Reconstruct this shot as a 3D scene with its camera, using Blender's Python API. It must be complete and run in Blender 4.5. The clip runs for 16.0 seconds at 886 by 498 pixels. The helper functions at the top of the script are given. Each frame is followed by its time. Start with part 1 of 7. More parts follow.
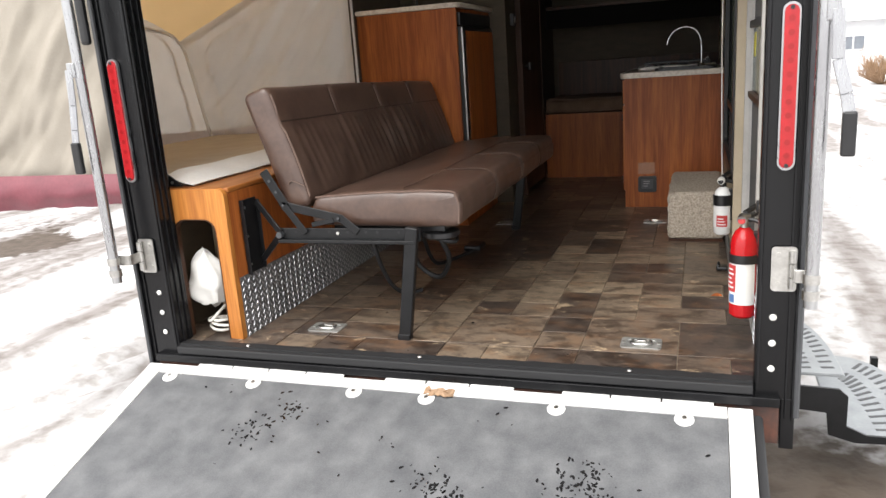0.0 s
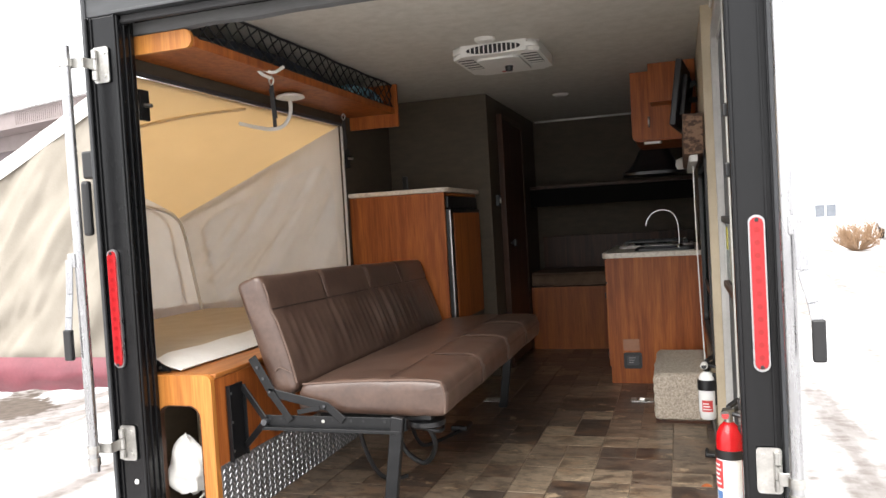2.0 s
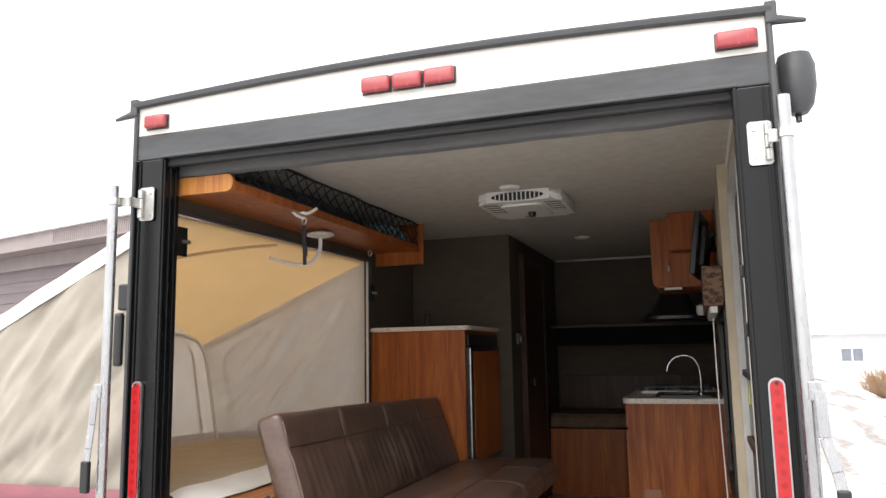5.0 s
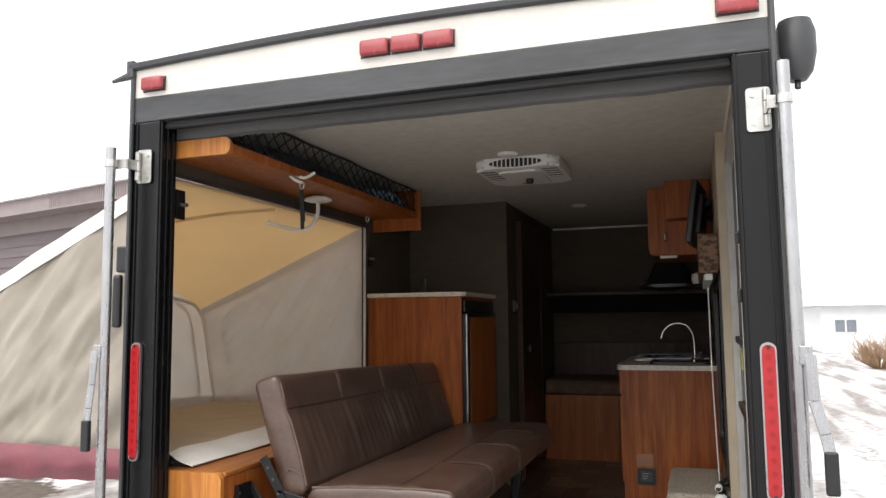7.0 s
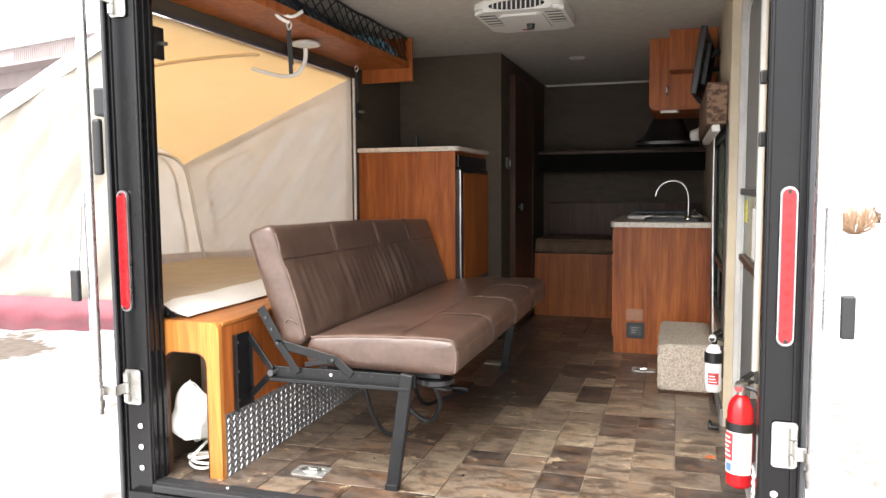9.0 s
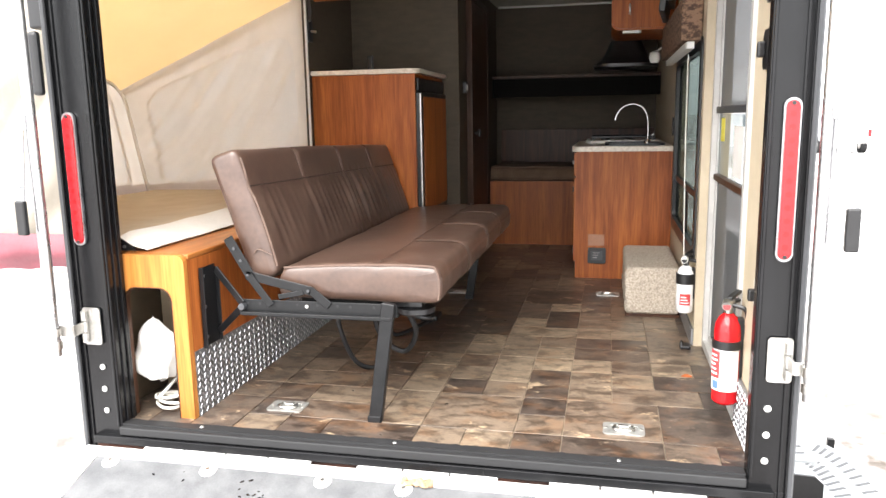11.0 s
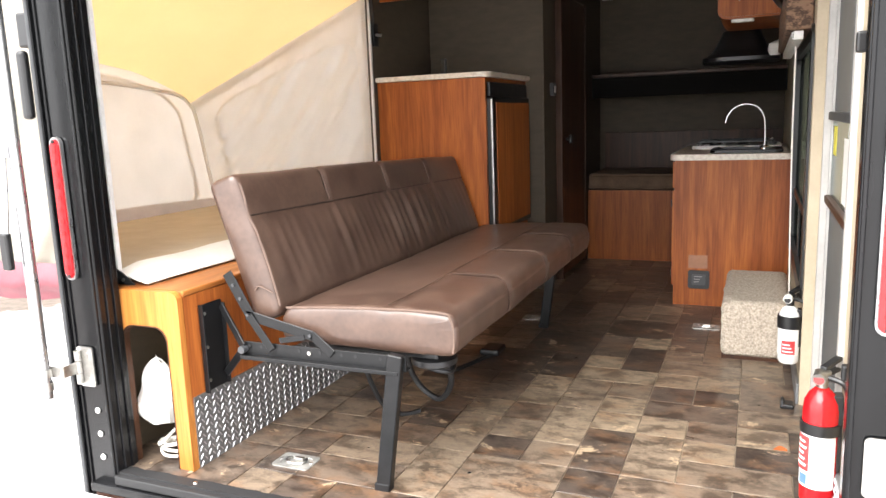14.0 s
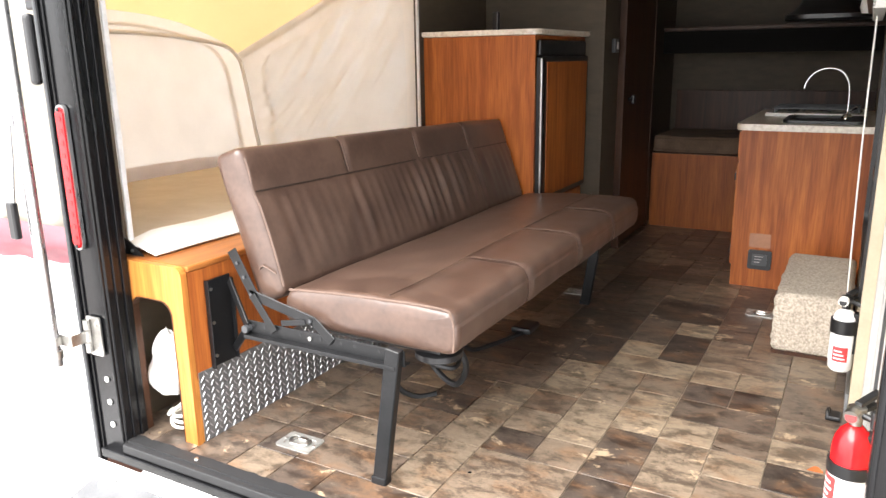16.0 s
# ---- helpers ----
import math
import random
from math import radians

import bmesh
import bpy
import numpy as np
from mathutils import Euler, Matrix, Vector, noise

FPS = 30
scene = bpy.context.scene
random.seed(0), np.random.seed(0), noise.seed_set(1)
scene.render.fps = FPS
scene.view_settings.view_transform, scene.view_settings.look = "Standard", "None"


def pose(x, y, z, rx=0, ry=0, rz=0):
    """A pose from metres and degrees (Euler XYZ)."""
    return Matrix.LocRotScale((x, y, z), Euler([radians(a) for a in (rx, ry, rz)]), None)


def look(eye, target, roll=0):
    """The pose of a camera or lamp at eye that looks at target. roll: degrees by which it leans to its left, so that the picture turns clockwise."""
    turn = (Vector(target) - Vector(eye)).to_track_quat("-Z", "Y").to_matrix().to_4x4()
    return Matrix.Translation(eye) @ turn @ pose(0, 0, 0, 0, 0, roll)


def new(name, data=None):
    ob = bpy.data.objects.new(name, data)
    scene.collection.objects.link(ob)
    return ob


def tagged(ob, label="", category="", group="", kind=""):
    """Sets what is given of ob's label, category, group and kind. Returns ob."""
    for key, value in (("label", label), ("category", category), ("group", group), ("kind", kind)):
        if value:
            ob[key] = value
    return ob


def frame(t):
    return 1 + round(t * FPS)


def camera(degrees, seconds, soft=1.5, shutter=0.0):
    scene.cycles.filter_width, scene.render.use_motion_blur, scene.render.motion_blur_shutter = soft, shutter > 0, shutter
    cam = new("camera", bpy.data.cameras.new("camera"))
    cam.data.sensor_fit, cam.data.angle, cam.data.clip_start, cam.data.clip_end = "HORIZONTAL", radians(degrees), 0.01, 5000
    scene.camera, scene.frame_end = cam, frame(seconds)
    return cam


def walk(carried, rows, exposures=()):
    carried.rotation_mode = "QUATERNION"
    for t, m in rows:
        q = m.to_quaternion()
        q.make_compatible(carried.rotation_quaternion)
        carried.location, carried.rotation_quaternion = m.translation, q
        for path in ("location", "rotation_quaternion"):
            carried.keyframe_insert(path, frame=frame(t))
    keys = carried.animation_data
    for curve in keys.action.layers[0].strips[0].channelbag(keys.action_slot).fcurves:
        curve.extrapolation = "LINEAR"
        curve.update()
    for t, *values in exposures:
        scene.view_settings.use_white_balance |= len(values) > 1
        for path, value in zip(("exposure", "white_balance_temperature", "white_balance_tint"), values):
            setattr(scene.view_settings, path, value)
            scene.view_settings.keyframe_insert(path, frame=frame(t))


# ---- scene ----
cam = camera(61.6, 16.0)
PATH = [
    (0, (0.991, -2.377, 1.057), (0.344, -0.547, 0.576), -4.0),
    (0.5, (0.998, -2.382, 1.085), (0.359, -0.526, 0.7), -3.9),
    (1, (1.005, -2.387, 1.12), (0.373, -0.512, 0.832), -3.8),
    (1.5, (1.012, -2.401, 1.157), (0.391, -0.509, 0.973), -3.7),
    (2, (1.019, -2.409, 1.188), (0.407, -0.507, 1.12), -3.3),
    (2.5, (1.014, -2.431, 1.217), (0.412, -0.524, 1.264), -2.6),
    (3, (1.011, -2.446, 1.234), (0.391, -0.55, 1.373), -1.9),
    (3.5, (1.009, -2.457, 1.244), (0.379, -0.57, 1.441), -1.5),
    (4, (1.022, -2.467, 1.254), (0.384, -0.588, 1.505), -1.3),
    (4.2, (1.026, -2.469, 1.254), (0.385, -0.594, 1.525), -1.2),
    (6.3, (1.039, -2.477, 1.262), (0.381, -0.607, 1.534), -0.6),
    (6.5, (1.042, -2.475, 1.257), (0.38, -0.605, 1.51), -0.6),
    (7, (1.035, -2.484, 1.239), (0.393, -0.6, 1.429), -0.6),
    (7.5, (1.027, -2.479, 1.22), (0.384, -0.588, 1.324), -0.6),
    (8, (1.008, -2.453, 1.205), (0.369, -0.558, 1.233), -0.5),
    (8.5, (0.966, -2.421, 1.19), (0.334, -0.525, 1.119), -0.4),
    (9, (0.919, -2.386, 1.168), (0.321, -0.485, 1.0), -0.4),
    (9.5, (0.871, -2.353, 1.159), (0.302, -0.45, 0.924), -0.7),
    (10, (0.814, -2.334, 1.145), (0.308, -0.42, 0.865), -0.5),
    (12.3, (0.682, -2.228, 1.105), (0.281, -0.309, 0.709), -1.5),
    (12.5, (0.704, -2.203, 1.109), (0.27, -0.291, 0.713), -1.7),
    (13, (0.772, -2.097, 1.124), (0.216, -0.208, 0.776), -2.3),
    (13.5, (0.863, -1.918, 1.128), (0.219, -0.056, 0.787), -2.5),
    (14, (0.971, -1.761, 1.174), (0.196, 0.05, 0.829), -2.1),
    (14.5, (0.992, -1.664, 1.217), (0.171, 0.11, 0.794), -1.0),
    (15, (0.982, -1.577, 1.231), (0.131, 0.17, 0.756), -0.5),
    (15.5, (1.011, -1.523, 1.265), (0.107, 0.187, 0.757), -0.9),
    (16, (1.088, -1.497, 1.285), (0.136, 0.19, 0.787), -0.9),
]
EXPOSURES = [(0, 0.7), (2, 1.1), (2.5, 1.35), (3, 1.45), (3.5, 1.43), (4.2, 1.15), (6.3, 0.38), (7, 0.36), (8, 1.2), (9, 1.72), (12.5, 1.95), (16, 2.15)]
walk(cam, [(t, look(eye, target, roll)) for t, eye, target, roll in PATH], EXPOSURES)
SKY, CLOUD, SUN = 0.12, 12.0, 2.7
# ---- world and light: bright overcast winter sky ----
world = bpy.data.worlds.new("sky")
scene.world = world
world.use_nodes = True
wn, wl = world.node_tree.nodes, world.node_tree.links
wn.clear()
sky = wn.new("ShaderNodeTexSky")
sky.sky_type, sky.sun_disc = "NISHITA", False
sky.sun_elevation, sky.sun_rotation = radians(52), radians(197)
sky.air_density, sky.dust_density = 1.0, 1.0
pale = wn.new("ShaderNodeHueSaturation")
pale.inputs["Saturation"].default_value = 0.12
back = wn.new("ShaderNodeBackground")
back.inputs["Strength"].default_value = SKY
wout = wn.new("ShaderNodeOutputWorld")
wl.new(sky.outputs[0], pale.inputs["Color"])
cloud = wn.new("ShaderNodeMix")          # even cloud cover over the clear-sky gradient
cloud.data_type = "RGBA"
cloud.inputs["Factor"].default_value = 0.75
cloud.inputs["B"].default_value = (CLOUD, CLOUD, CLOUD * 1.02, 1)
wl.new(pale.outputs[0], cloud.inputs["A"])
wl.new(cloud.outputs["Result"], back.inputs[0])
wl.new(back.outputs[0], wout.inputs[0])

sun_data = bpy.data.lights.new("sun", "SUN")
sun_data.energy, sun_data.angle, sun_data.color = SUN, radians(60), (1.0, 0.97, 0.93)
sun = new("sun", sun_data)
sun.matrix_world = look((-2.5, -8, 10.7), (0, 0, 0))


# ---- materials ----
def mat(name, base, second=None, rough=0.5, metal=0.0, size=8.0, fine=60.0, bump=0.15, depth=0.002, stretch=(1, 1, 1),
        contrast=(0.35, 0.65), spec=0.5, translucent=0.0, rough_var=0.1, per_object=0.0):
    """A noise-built surface: two scales of colour, varied gloss and fine relief, in metres."""
    m = bpy.data.materials.new(name)
    m.use_nodes = True
    n, l = m.node_tree.nodes, m.node_tree.links
    b = n["Principled BSDF"]
    second = second or tuple(c * 0.8 for c in base)
    co = n.new("ShaderNodeTexCoord")
    mp = n.new("ShaderNodeMapping")
    mp.inputs["Scale"].default_value = stretch
    l.new(co.outputs["Object"], mp.inputs["Vector"])
    big, small = n.new("ShaderNodeTexNoise"), n.new("ShaderNodeTexNoise")
    big.inputs["Scale"].default_value, big.inputs["Detail"].default_value = size, 6
    small.inputs["Scale"].default_value, small.inputs["Detail"].default_value = fine, 4
    l.new(mp.outputs[0], big.inputs["Vector"])
    l.new(mp.outputs[0], small.inputs["Vector"])
    both = n.new("ShaderNodeMath")
    both.operation = "MULTIPLY_ADD"
    both.inputs[1].default_value = 0.3
    l.new(small.outputs["Fac"], both.inputs[0])
    sc = n.new("ShaderNodeMath")
    sc.operation = "MULTIPLY"
    sc.inputs[1].default_value = 0.7
    l.new(big.outputs["Fac"], sc.inputs[0])
    l.new(sc.outputs[0], both.inputs[2])
    ramp = n.new("ShaderNodeValToRGB")
    ramp.color_ramp.elements[0].position, ramp.color_ramp.elements[1].position = contrast
    ramp.color_ramp.elements[0].color, ramp.color_ramp.elements[1].color = (*second, 1), (*base, 1)
    l.new(both.outputs[0], ramp.inputs[0])
    col = ramp.outputs[0]
    if per_object:
        info = n.new("ShaderNodeObjectInfo")
        hs = n.new("ShaderNodeHueSaturation")
        mr = n.new("ShaderNodeMapRange")
        mr.inputs["To Min"].default_value, mr.inputs["To Max"].default_value = 1 - per_object, 1 + per_object
        l.new(info.outputs["Random"], mr.inputs["Value"])
        l.new(mr.outputs[0], hs.inputs["Value"])
        l.new(col, hs.inputs["Color"])
        col = hs.outputs[0]
    l.new(col, b.inputs["Base Color"])
    b.inputs["Metallic"].default_value = metal
    b.inputs["Specular IOR Level"].default_value = spec
    rr = n.new("ShaderNodeMapRange")
    rr.inputs["To Min"].default_value, rr.inputs["To Max"].default_value = max(0.02, rough - rough_var), min(1, rough + rough_var)
    l.new(both.outputs[0], rr.inputs["Value"])
    l.new(rr.outputs[0], b.inputs["Roughness"])
    if bump:
        bp = n.new("ShaderNodeBump")
        bp.inputs["Strength"].default_value, bp.inputs["Distance"].default_value = bump, depth
        l.new(both.outputs[0], bp.inputs["Height"])
        l.new(bp.outputs[0], b.inputs["Normal"])
    if translucent:
        tr = n.new("ShaderNodeBsdfTranslucent")
        l.new(col, tr.inputs["Color"])
        mx = n.new("ShaderNodeMixShader")
        mx.inputs[0].default_value = translucent
        l.new(b.outputs[0], mx.inputs[1])
        l.new(tr.outputs[0], mx.inputs[2])
        l.new(mx.outputs[0], n["Material Output"].inputs["Surface"])
    return m


def wood(name, light, dark, axis=2, rough=0.35, scale=1.0):
    """Laminate wood with grain along one axis and darker cathedral streaks."""
    m = bpy.data.materials.new(name)
    m.use_nodes = True
    n, l = m.node_tree.nodes, m.node_tree.links
    b = n["Principled BSDF"]
    co, mp = n.new("ShaderNodeTexCoord"), n.new("ShaderNodeMapping")
    sv = [26.0 * scale] * 3
    sv[axis] = 1.6 * scale
    mp.inputs["Scale"].default_value = sv
    l.new(co.outputs["Object"], mp.inputs["Vector"])
    g1, g2, g3 = (n.new("ShaderNodeTexNoise") for _ in range(3))
    g1.inputs["Scale"].default_value, g1.inputs["Detail"].default_value, g1.inputs["Distortion"].default_value = 1.0, 8, 0.6
    g2.inputs["Scale"].default_value, g2.inputs["Detail"].default_value = 5.0, 3
    g3.inputs["Scale"].default_value, g3.inputs["Detail"].default_value = 0.22, 2
    for g in (g1, g2, g3):
        l.new(mp.outputs[0], g.inputs["Vector"])
    r1 = n.new("ShaderNodeValToRGB")
    r1.color_ramp.elements[0].position, r1.color_ramp.elements[1].position = 0.32, 0.66
    r1.color_ramp.elements[0].color, r1.color_ramp.elements[1].color = (*dark, 1), (*light, 1)
    l.new(g1.outputs["Fac"], r1.inputs[0])
    mul = n.new("ShaderNodeMix")
    mul.data_type, mul.blend_type = "RGBA", "MULTIPLY"
    mul.inputs["Factor"].default_value = 0.3
    r2 = n.new("ShaderNodeValToRGB")
    r2.color_ramp.elements[0].position, r2.color_ramp.elements[1].position = 0.38, 0.6
    r2.color_ramp.elements[0].color, r2.color_ramp.elements[1].color = (0.35, 0.3, 0.26, 1), (1, 1, 1, 1)
    l.new(g2.outputs["Fac"], r2.inputs[0])
    l.new(r1.outputs[0], mul.inputs["A"])
    l.new(r2.outputs[0], mul.inputs["B"])
    mul2 = n.new("ShaderNodeMix")
    mul2.data_type, mul2.blend_type = "RGBA", "MULTIPLY"
    mul2.inputs["Factor"].default_value = 0.6
    r3 = n.new("ShaderNodeValToRGB")
    r3.color_ramp.elements[0].position, r3.color_ramp.elements[1].position = 0.4, 0.6
    r3.color_ramp.elements[0].color, r3.color_ramp.elements[1].color = (0.72, 0.66, 0.6, 1), (1, 1, 1, 1)
    l.new(g3.outputs["Fac"], r3.inputs[0])
    l.new(mul.outputs["Result"], mul2.inputs["A"])
    l.new(r3.outputs[0], mul2.inputs["B"])
    l.new(mul2.outputs["Result"], b.inputs["Base Color"])
    b.inputs["Roughness"].default_value = rough
    b.inputs["Specular IOR Level"].default_value = 0.3
    bp = n.new("ShaderNodeBump")
    bp.inputs["Strength"].default_value, bp.inputs["Distance"].default_value = 0.12, 0.001
    l.new(g2.outputs["Fac"], bp.inputs["Height"])
    l.new(bp.outputs[0], b.inputs["Normal"])
    return m


def slate(name):
    """Printed slate: each piece takes its own tone, with rust clouds, charcoal blotches and torn cream patches."""
    m = bpy.data.materials.new(name)
    m.use_nodes = True
    n, l = m.node_tree.nodes, m.node_tree.links
    b = n["Principled BSDF"]
    info, co = n.new("ShaderNodeObjectInfo"), n.new("ShaderNodeTexCoord")
    seed = n.new("ShaderNodeMath")
    seed.operation = "MULTIPLY"
    seed.inputs[1].default_value = 60.0
    l.new(info.outputs["Random"], seed.inputs[0])
    comb = n.new("ShaderNodeCombineXYZ")
    l.new(seed.outputs[0], comb.inputs["X"])
    l.new(seed.outputs[0], comb.inputs["Z"])
    grain = n.new("ShaderNodeMapping")
    grain.inputs["Scale"].default_value = (0.85, 1.35, 1)
    off = n.new("ShaderNodeVectorMath")
    off.operation = "ADD"
    l.new(co.outputs["Object"], grain.inputs["Vector"])
    l.new(grain.outputs[0], off.inputs[0])
    l.new(comb.outputs[0], off.inputs[1])

    def cloud(scale, detail, warp, rough, shift):
        g, mv = n.new("ShaderNodeTexNoise"), n.new("ShaderNodeVectorMath")
        mv.operation = "ADD"
        mv.inputs[1].default_value = (shift, shift * 0.7, 0)
        l.new(off.outputs[0], mv.inputs[0])
        l.new(mv.outputs[0], g.inputs["Vector"])
        g.inputs["Scale"].default_value, g.inputs["Detail"].default_value = scale, detail
        g.inputs["Distortion"].default_value, g.inputs["Roughness"].default_value = warp, rough
        return g.outputs["Fac"]

    def ramp(fac, lo, hi, c0, c1):
        x = n.new("ShaderNodeValToRGB")
        x.color_ramp.elements[0].position, x.color_ramp.elements[1].position = lo, hi
        x.color_ramp.elements[0].color, x.color_ramp.elements[1].color = (*c0, 1), (*c1, 1)
        l.new(fac, x.inputs[0])
        return x.outputs[0]

    def mix(fac, a, b_, blend="MIX"):
        x = n.new("ShaderNodeMix")
        x.data_type, x.blend_type = "RGBA", blend
        for slot, v in (("Factor", fac), ("A", a), ("B", b_)):
            if isinstance(v, (float, tuple)):
                x.inputs[slot].default_value = v
            else:
                l.new(v, x.inputs[slot])
        return x.outputs["Result"]

    tone = n.new("ShaderNodeValToRGB")
    e = tone.color_ramp.elements
    e[0].position, e[0].color = 0.0, (0.058, 0.044, 0.036, 1)
    e[1].position, e[1].color = 1.0, (0.29, 0.225, 0.158, 1)
    for p, c in ((0.3, (0.097, 0.074, 0.059, 1)), (0.6, (0.166, 0.124, 0.091, 1)), (0.82, (0.228, 0.176, 0.126, 1))):
        x = e.new(p)
        x.color = c
    l.new(info.outputs["Random"], tone.inputs[0])
    black, white = (0.0, 0.0, 0.0), (1.0, 1.0, 1.0)
    rust = ramp(cloud(8.0, 8, 0.3, 0.65, 0.0), 0.5, 0.66, black, (0.55, 0.55, 0.55))
    col = mix(rust, tone.outputs[0], (0.2, 0.104, 0.05, 1))
    dark = ramp(cloud(11.0, 14, 0.35, 0.74, 9.0), 0.42, 0.54, (0.26, 0.245, 0.25), white)
    col = mix(0.85, col, dark, "MULTIPLY")
    torn = ramp(cloud(7.0, 14, 0.3, 0.72, 21.0), 0.6, 0.64, black, (0.8, 0.8, 0.8))
    col = mix(torn, col, (0.47, 0.355, 0.235, 1))
    veins = ramp(cloud(24.0, 12, 1.0, 0.75, 33.0), 0.58, 0.66, black, (0.45, 0.45, 0.45))
    col = mix(veins, col, (0.3, 0.25, 0.19, 1))
    fine = cloud(55.0, 6, 0.0, 0.7, 5.0)
    col = mix(0.5, col, ramp(fine, 0.35, 0.62, (0.64, 0.62, 0.62), (1.12, 1.1, 1.08)), "MULTIPLY")
    l.new(col, b.inputs["Base Color"])
    rr = n.new("ShaderNodeMapRange")
    rr.inputs["To Min"].default_value, rr.inputs["To Max"].default_value = 0.2, 0.42
    relief = cloud(10.0, 10, 0.6, 0.7, 2.0)
    l.new(relief, rr.inputs["Value"])
    l.new(rr.outputs[0], b.inputs["Roughness"])
    bp = n.new("ShaderNodeBump")
    bp.inputs["Strength"].default_value, bp.inputs["Distance"].default_value = 0.22, 0.002
    l.new(relief, bp.inputs["Height"])
    l.new(bp.outputs[0], b.inputs["Normal"])
    return m


def glass(name, tint=(1, 1, 1), rough=0.0):
    m = bpy.data.materials.new(name)
    m.use_nodes = True
    n, l = m.node_tree.nodes, m.node_tree.links
    n.remove(n["Principled BSDF"])
    t, g, mx = n.new("ShaderNodeBsdfTransparent"), n.new("ShaderNodeBsdfGlossy"), n.new("ShaderNodeMixShader")
    t.inputs[0].default_value = (*tint, 1)
    g.inputs["Roughness"].default_value = rough
    mx.inputs[0].default_value = 0.1
    l.new(t.outputs[0], mx.inputs[1])
    l.new(g.outputs[0], mx.inputs[2])
    l.new(mx.outputs[0], n["Material Output"].inputs["Surface"])
    return m


def mesh_cloth(name, base, through_share):
    """Insect screen or netting: partly see-through cloth."""
    m = mat(name, base, rough=0.8, bump=0)
    n, l = m.node_tree.nodes, m.node_tree.links
    t, mx = n.new("ShaderNodeBsdfTransparent"), n.new("ShaderNodeMixShader")
    mx.inputs[0].default_value = through_share
    l.new(n["Principled BSDF"].outputs[0], mx.inputs[1])
    l.new(t.outputs[0], mx.inputs[2])
    l.new(mx.outputs[0], n["Material Output"].inputs["Surface"])
    return m


CHERRY = wood("cherry_laminate", (0.45, 0.137, 0.03), (0.27, 0.069, 0.016), rough=0.45)
OAK = wood("honey_laminate", (0.56, 0.235, 0.055), (0.38, 0.13, 0.026), rough=0.36)
OAK_Y = wood("honey_laminate_long", (0.44, 0.17, 0.045), (0.27, 0.085, 0.02), axis=1, rough=0.35)
WALNUT = wood("dark_laminate", (0.075, 0.03, 0.014), (0.03, 0.013, 0.007), rough=0.45)
LEATHER = mat("brown_leatherette", (0.088, 0.053, 0.039), (0.055, 0.032, 0.024), rough=0.34, size=9, fine=55, bump=0.3, depth=0.002, rough_var=0.14, spec=0.6, contrast=(0.38, 0.6))
SEAM = mat("leatherette_piping", (0.13, 0.083, 0.062), (0.085, 0.053, 0.04), rough=0.6, size=30, fine=200)
SEAM_DARK = mat("dark_seam_thread", (0.028, 0.017, 0.012), rough=0.6, size=30, fine=200)
BLACK_STEEL = mat("black_powder_coat", (0.005, 0.0055, 0.006), (0.011, 0.011, 0.012), rough=0.36, spec=0.3, size=14, fine=180, bump=0.1)
BLACK_PAINT = mat("black_gloss_frame", (0.0028, 0.003, 0.0034), (0.008, 0.008, 0.009), rough=0.24, spec=0.3, size=5, fine=50, bump=0.06, stretch=(1, 1, 0.2))
GREY_BEAM = mat("weathered_black_beam", (0.055, 0.058, 0.062), (0.022, 0.023, 0.025), rough=0.5, size=4, fine=35, bump=0.08, stretch=(0.3, 1, 1.5))
RUBBER = mat("black_rubber", (0.014, 0.014, 0.015), rough=0.65, size=20, fine=100)
PLASTIC_BLACK = mat("black_plastic", (0.013, 0.013, 0.014), rough=0.35, size=20, fine=150, bump=0.05)
GREY_PLASTIC = mat("dark_grey_plastic", (0.05, 0.052, 0.056), rough=0.45, size=20, fine=150, bump=0.05)
STEEL = mat("zinc_steel", (0.62, 0.61, 0.58), (0.42, 0.41, 0.39), rough=0.32, metal=1.0, size=20, fine=120, bump=0.08)
GALV = mat("galvanised_bar", (0.48, 0.485, 0.49), (0.34, 0.34, 0.35), rough=0.28, metal=0.9, size=10, fine=90, stretch=(1, 1, 0.2))
CHROME = mat("chrome", (0.8, 0.8, 0.8), rough=0.08, metal=1.0, bump=0, rough_var=0.04)
# Near-black that stands in for the shade under the bunk shelf.
SHELF_SHADE = mat("shelf_shade_black", (0.008, 0.0075, 0.007), rough=0.9, spec=0.1, bump=0)
DULL_ZINC = mat("dull_zinc_plate", (0.52, 0.52, 0.5), (0.36, 0.36, 0.34), rough=0.42, metal=0.7, size=25, fine=140)
ALU_WHITE = mat("scuffed_white_aluminium", (0.74, 0.74, 0.73), (0.55, 0.54, 0.52), rough=0.42, size=8, fine=70)
TREAD = mat("bright_diamond_tread", (0.6, 0.6, 0.61), (0.48, 0.48, 0.49), rough=0.33, metal=0.85, size=40, fine=200)
PLATE = mat("dull_plate_ground", (0.3, 0.304, 0.31), (0.21, 0.213, 0.218), rough=0.45, metal=0.7, size=10, fine=120)
# White aluminium greyed to put the indoor shade into the door frames.
SHADED_ALU = mat("shaded_white_aluminium", (0.46, 0.45, 0.43), (0.36, 0.35, 0.33), rough=0.5, size=8, fine=70)
CREAM = mat("cream_gelcoat", (0.6, 0.58, 0.535), (0.52, 0.5, 0.455), rough=0.35, size=3, fine=40, bump=0.05)
CEILING = mat("pale_textured_ceiling", (0.53, 0.505, 0.45), (0.44, 0.415, 0.36), rough=0.8, size=18, fine=120, bump=0.2)
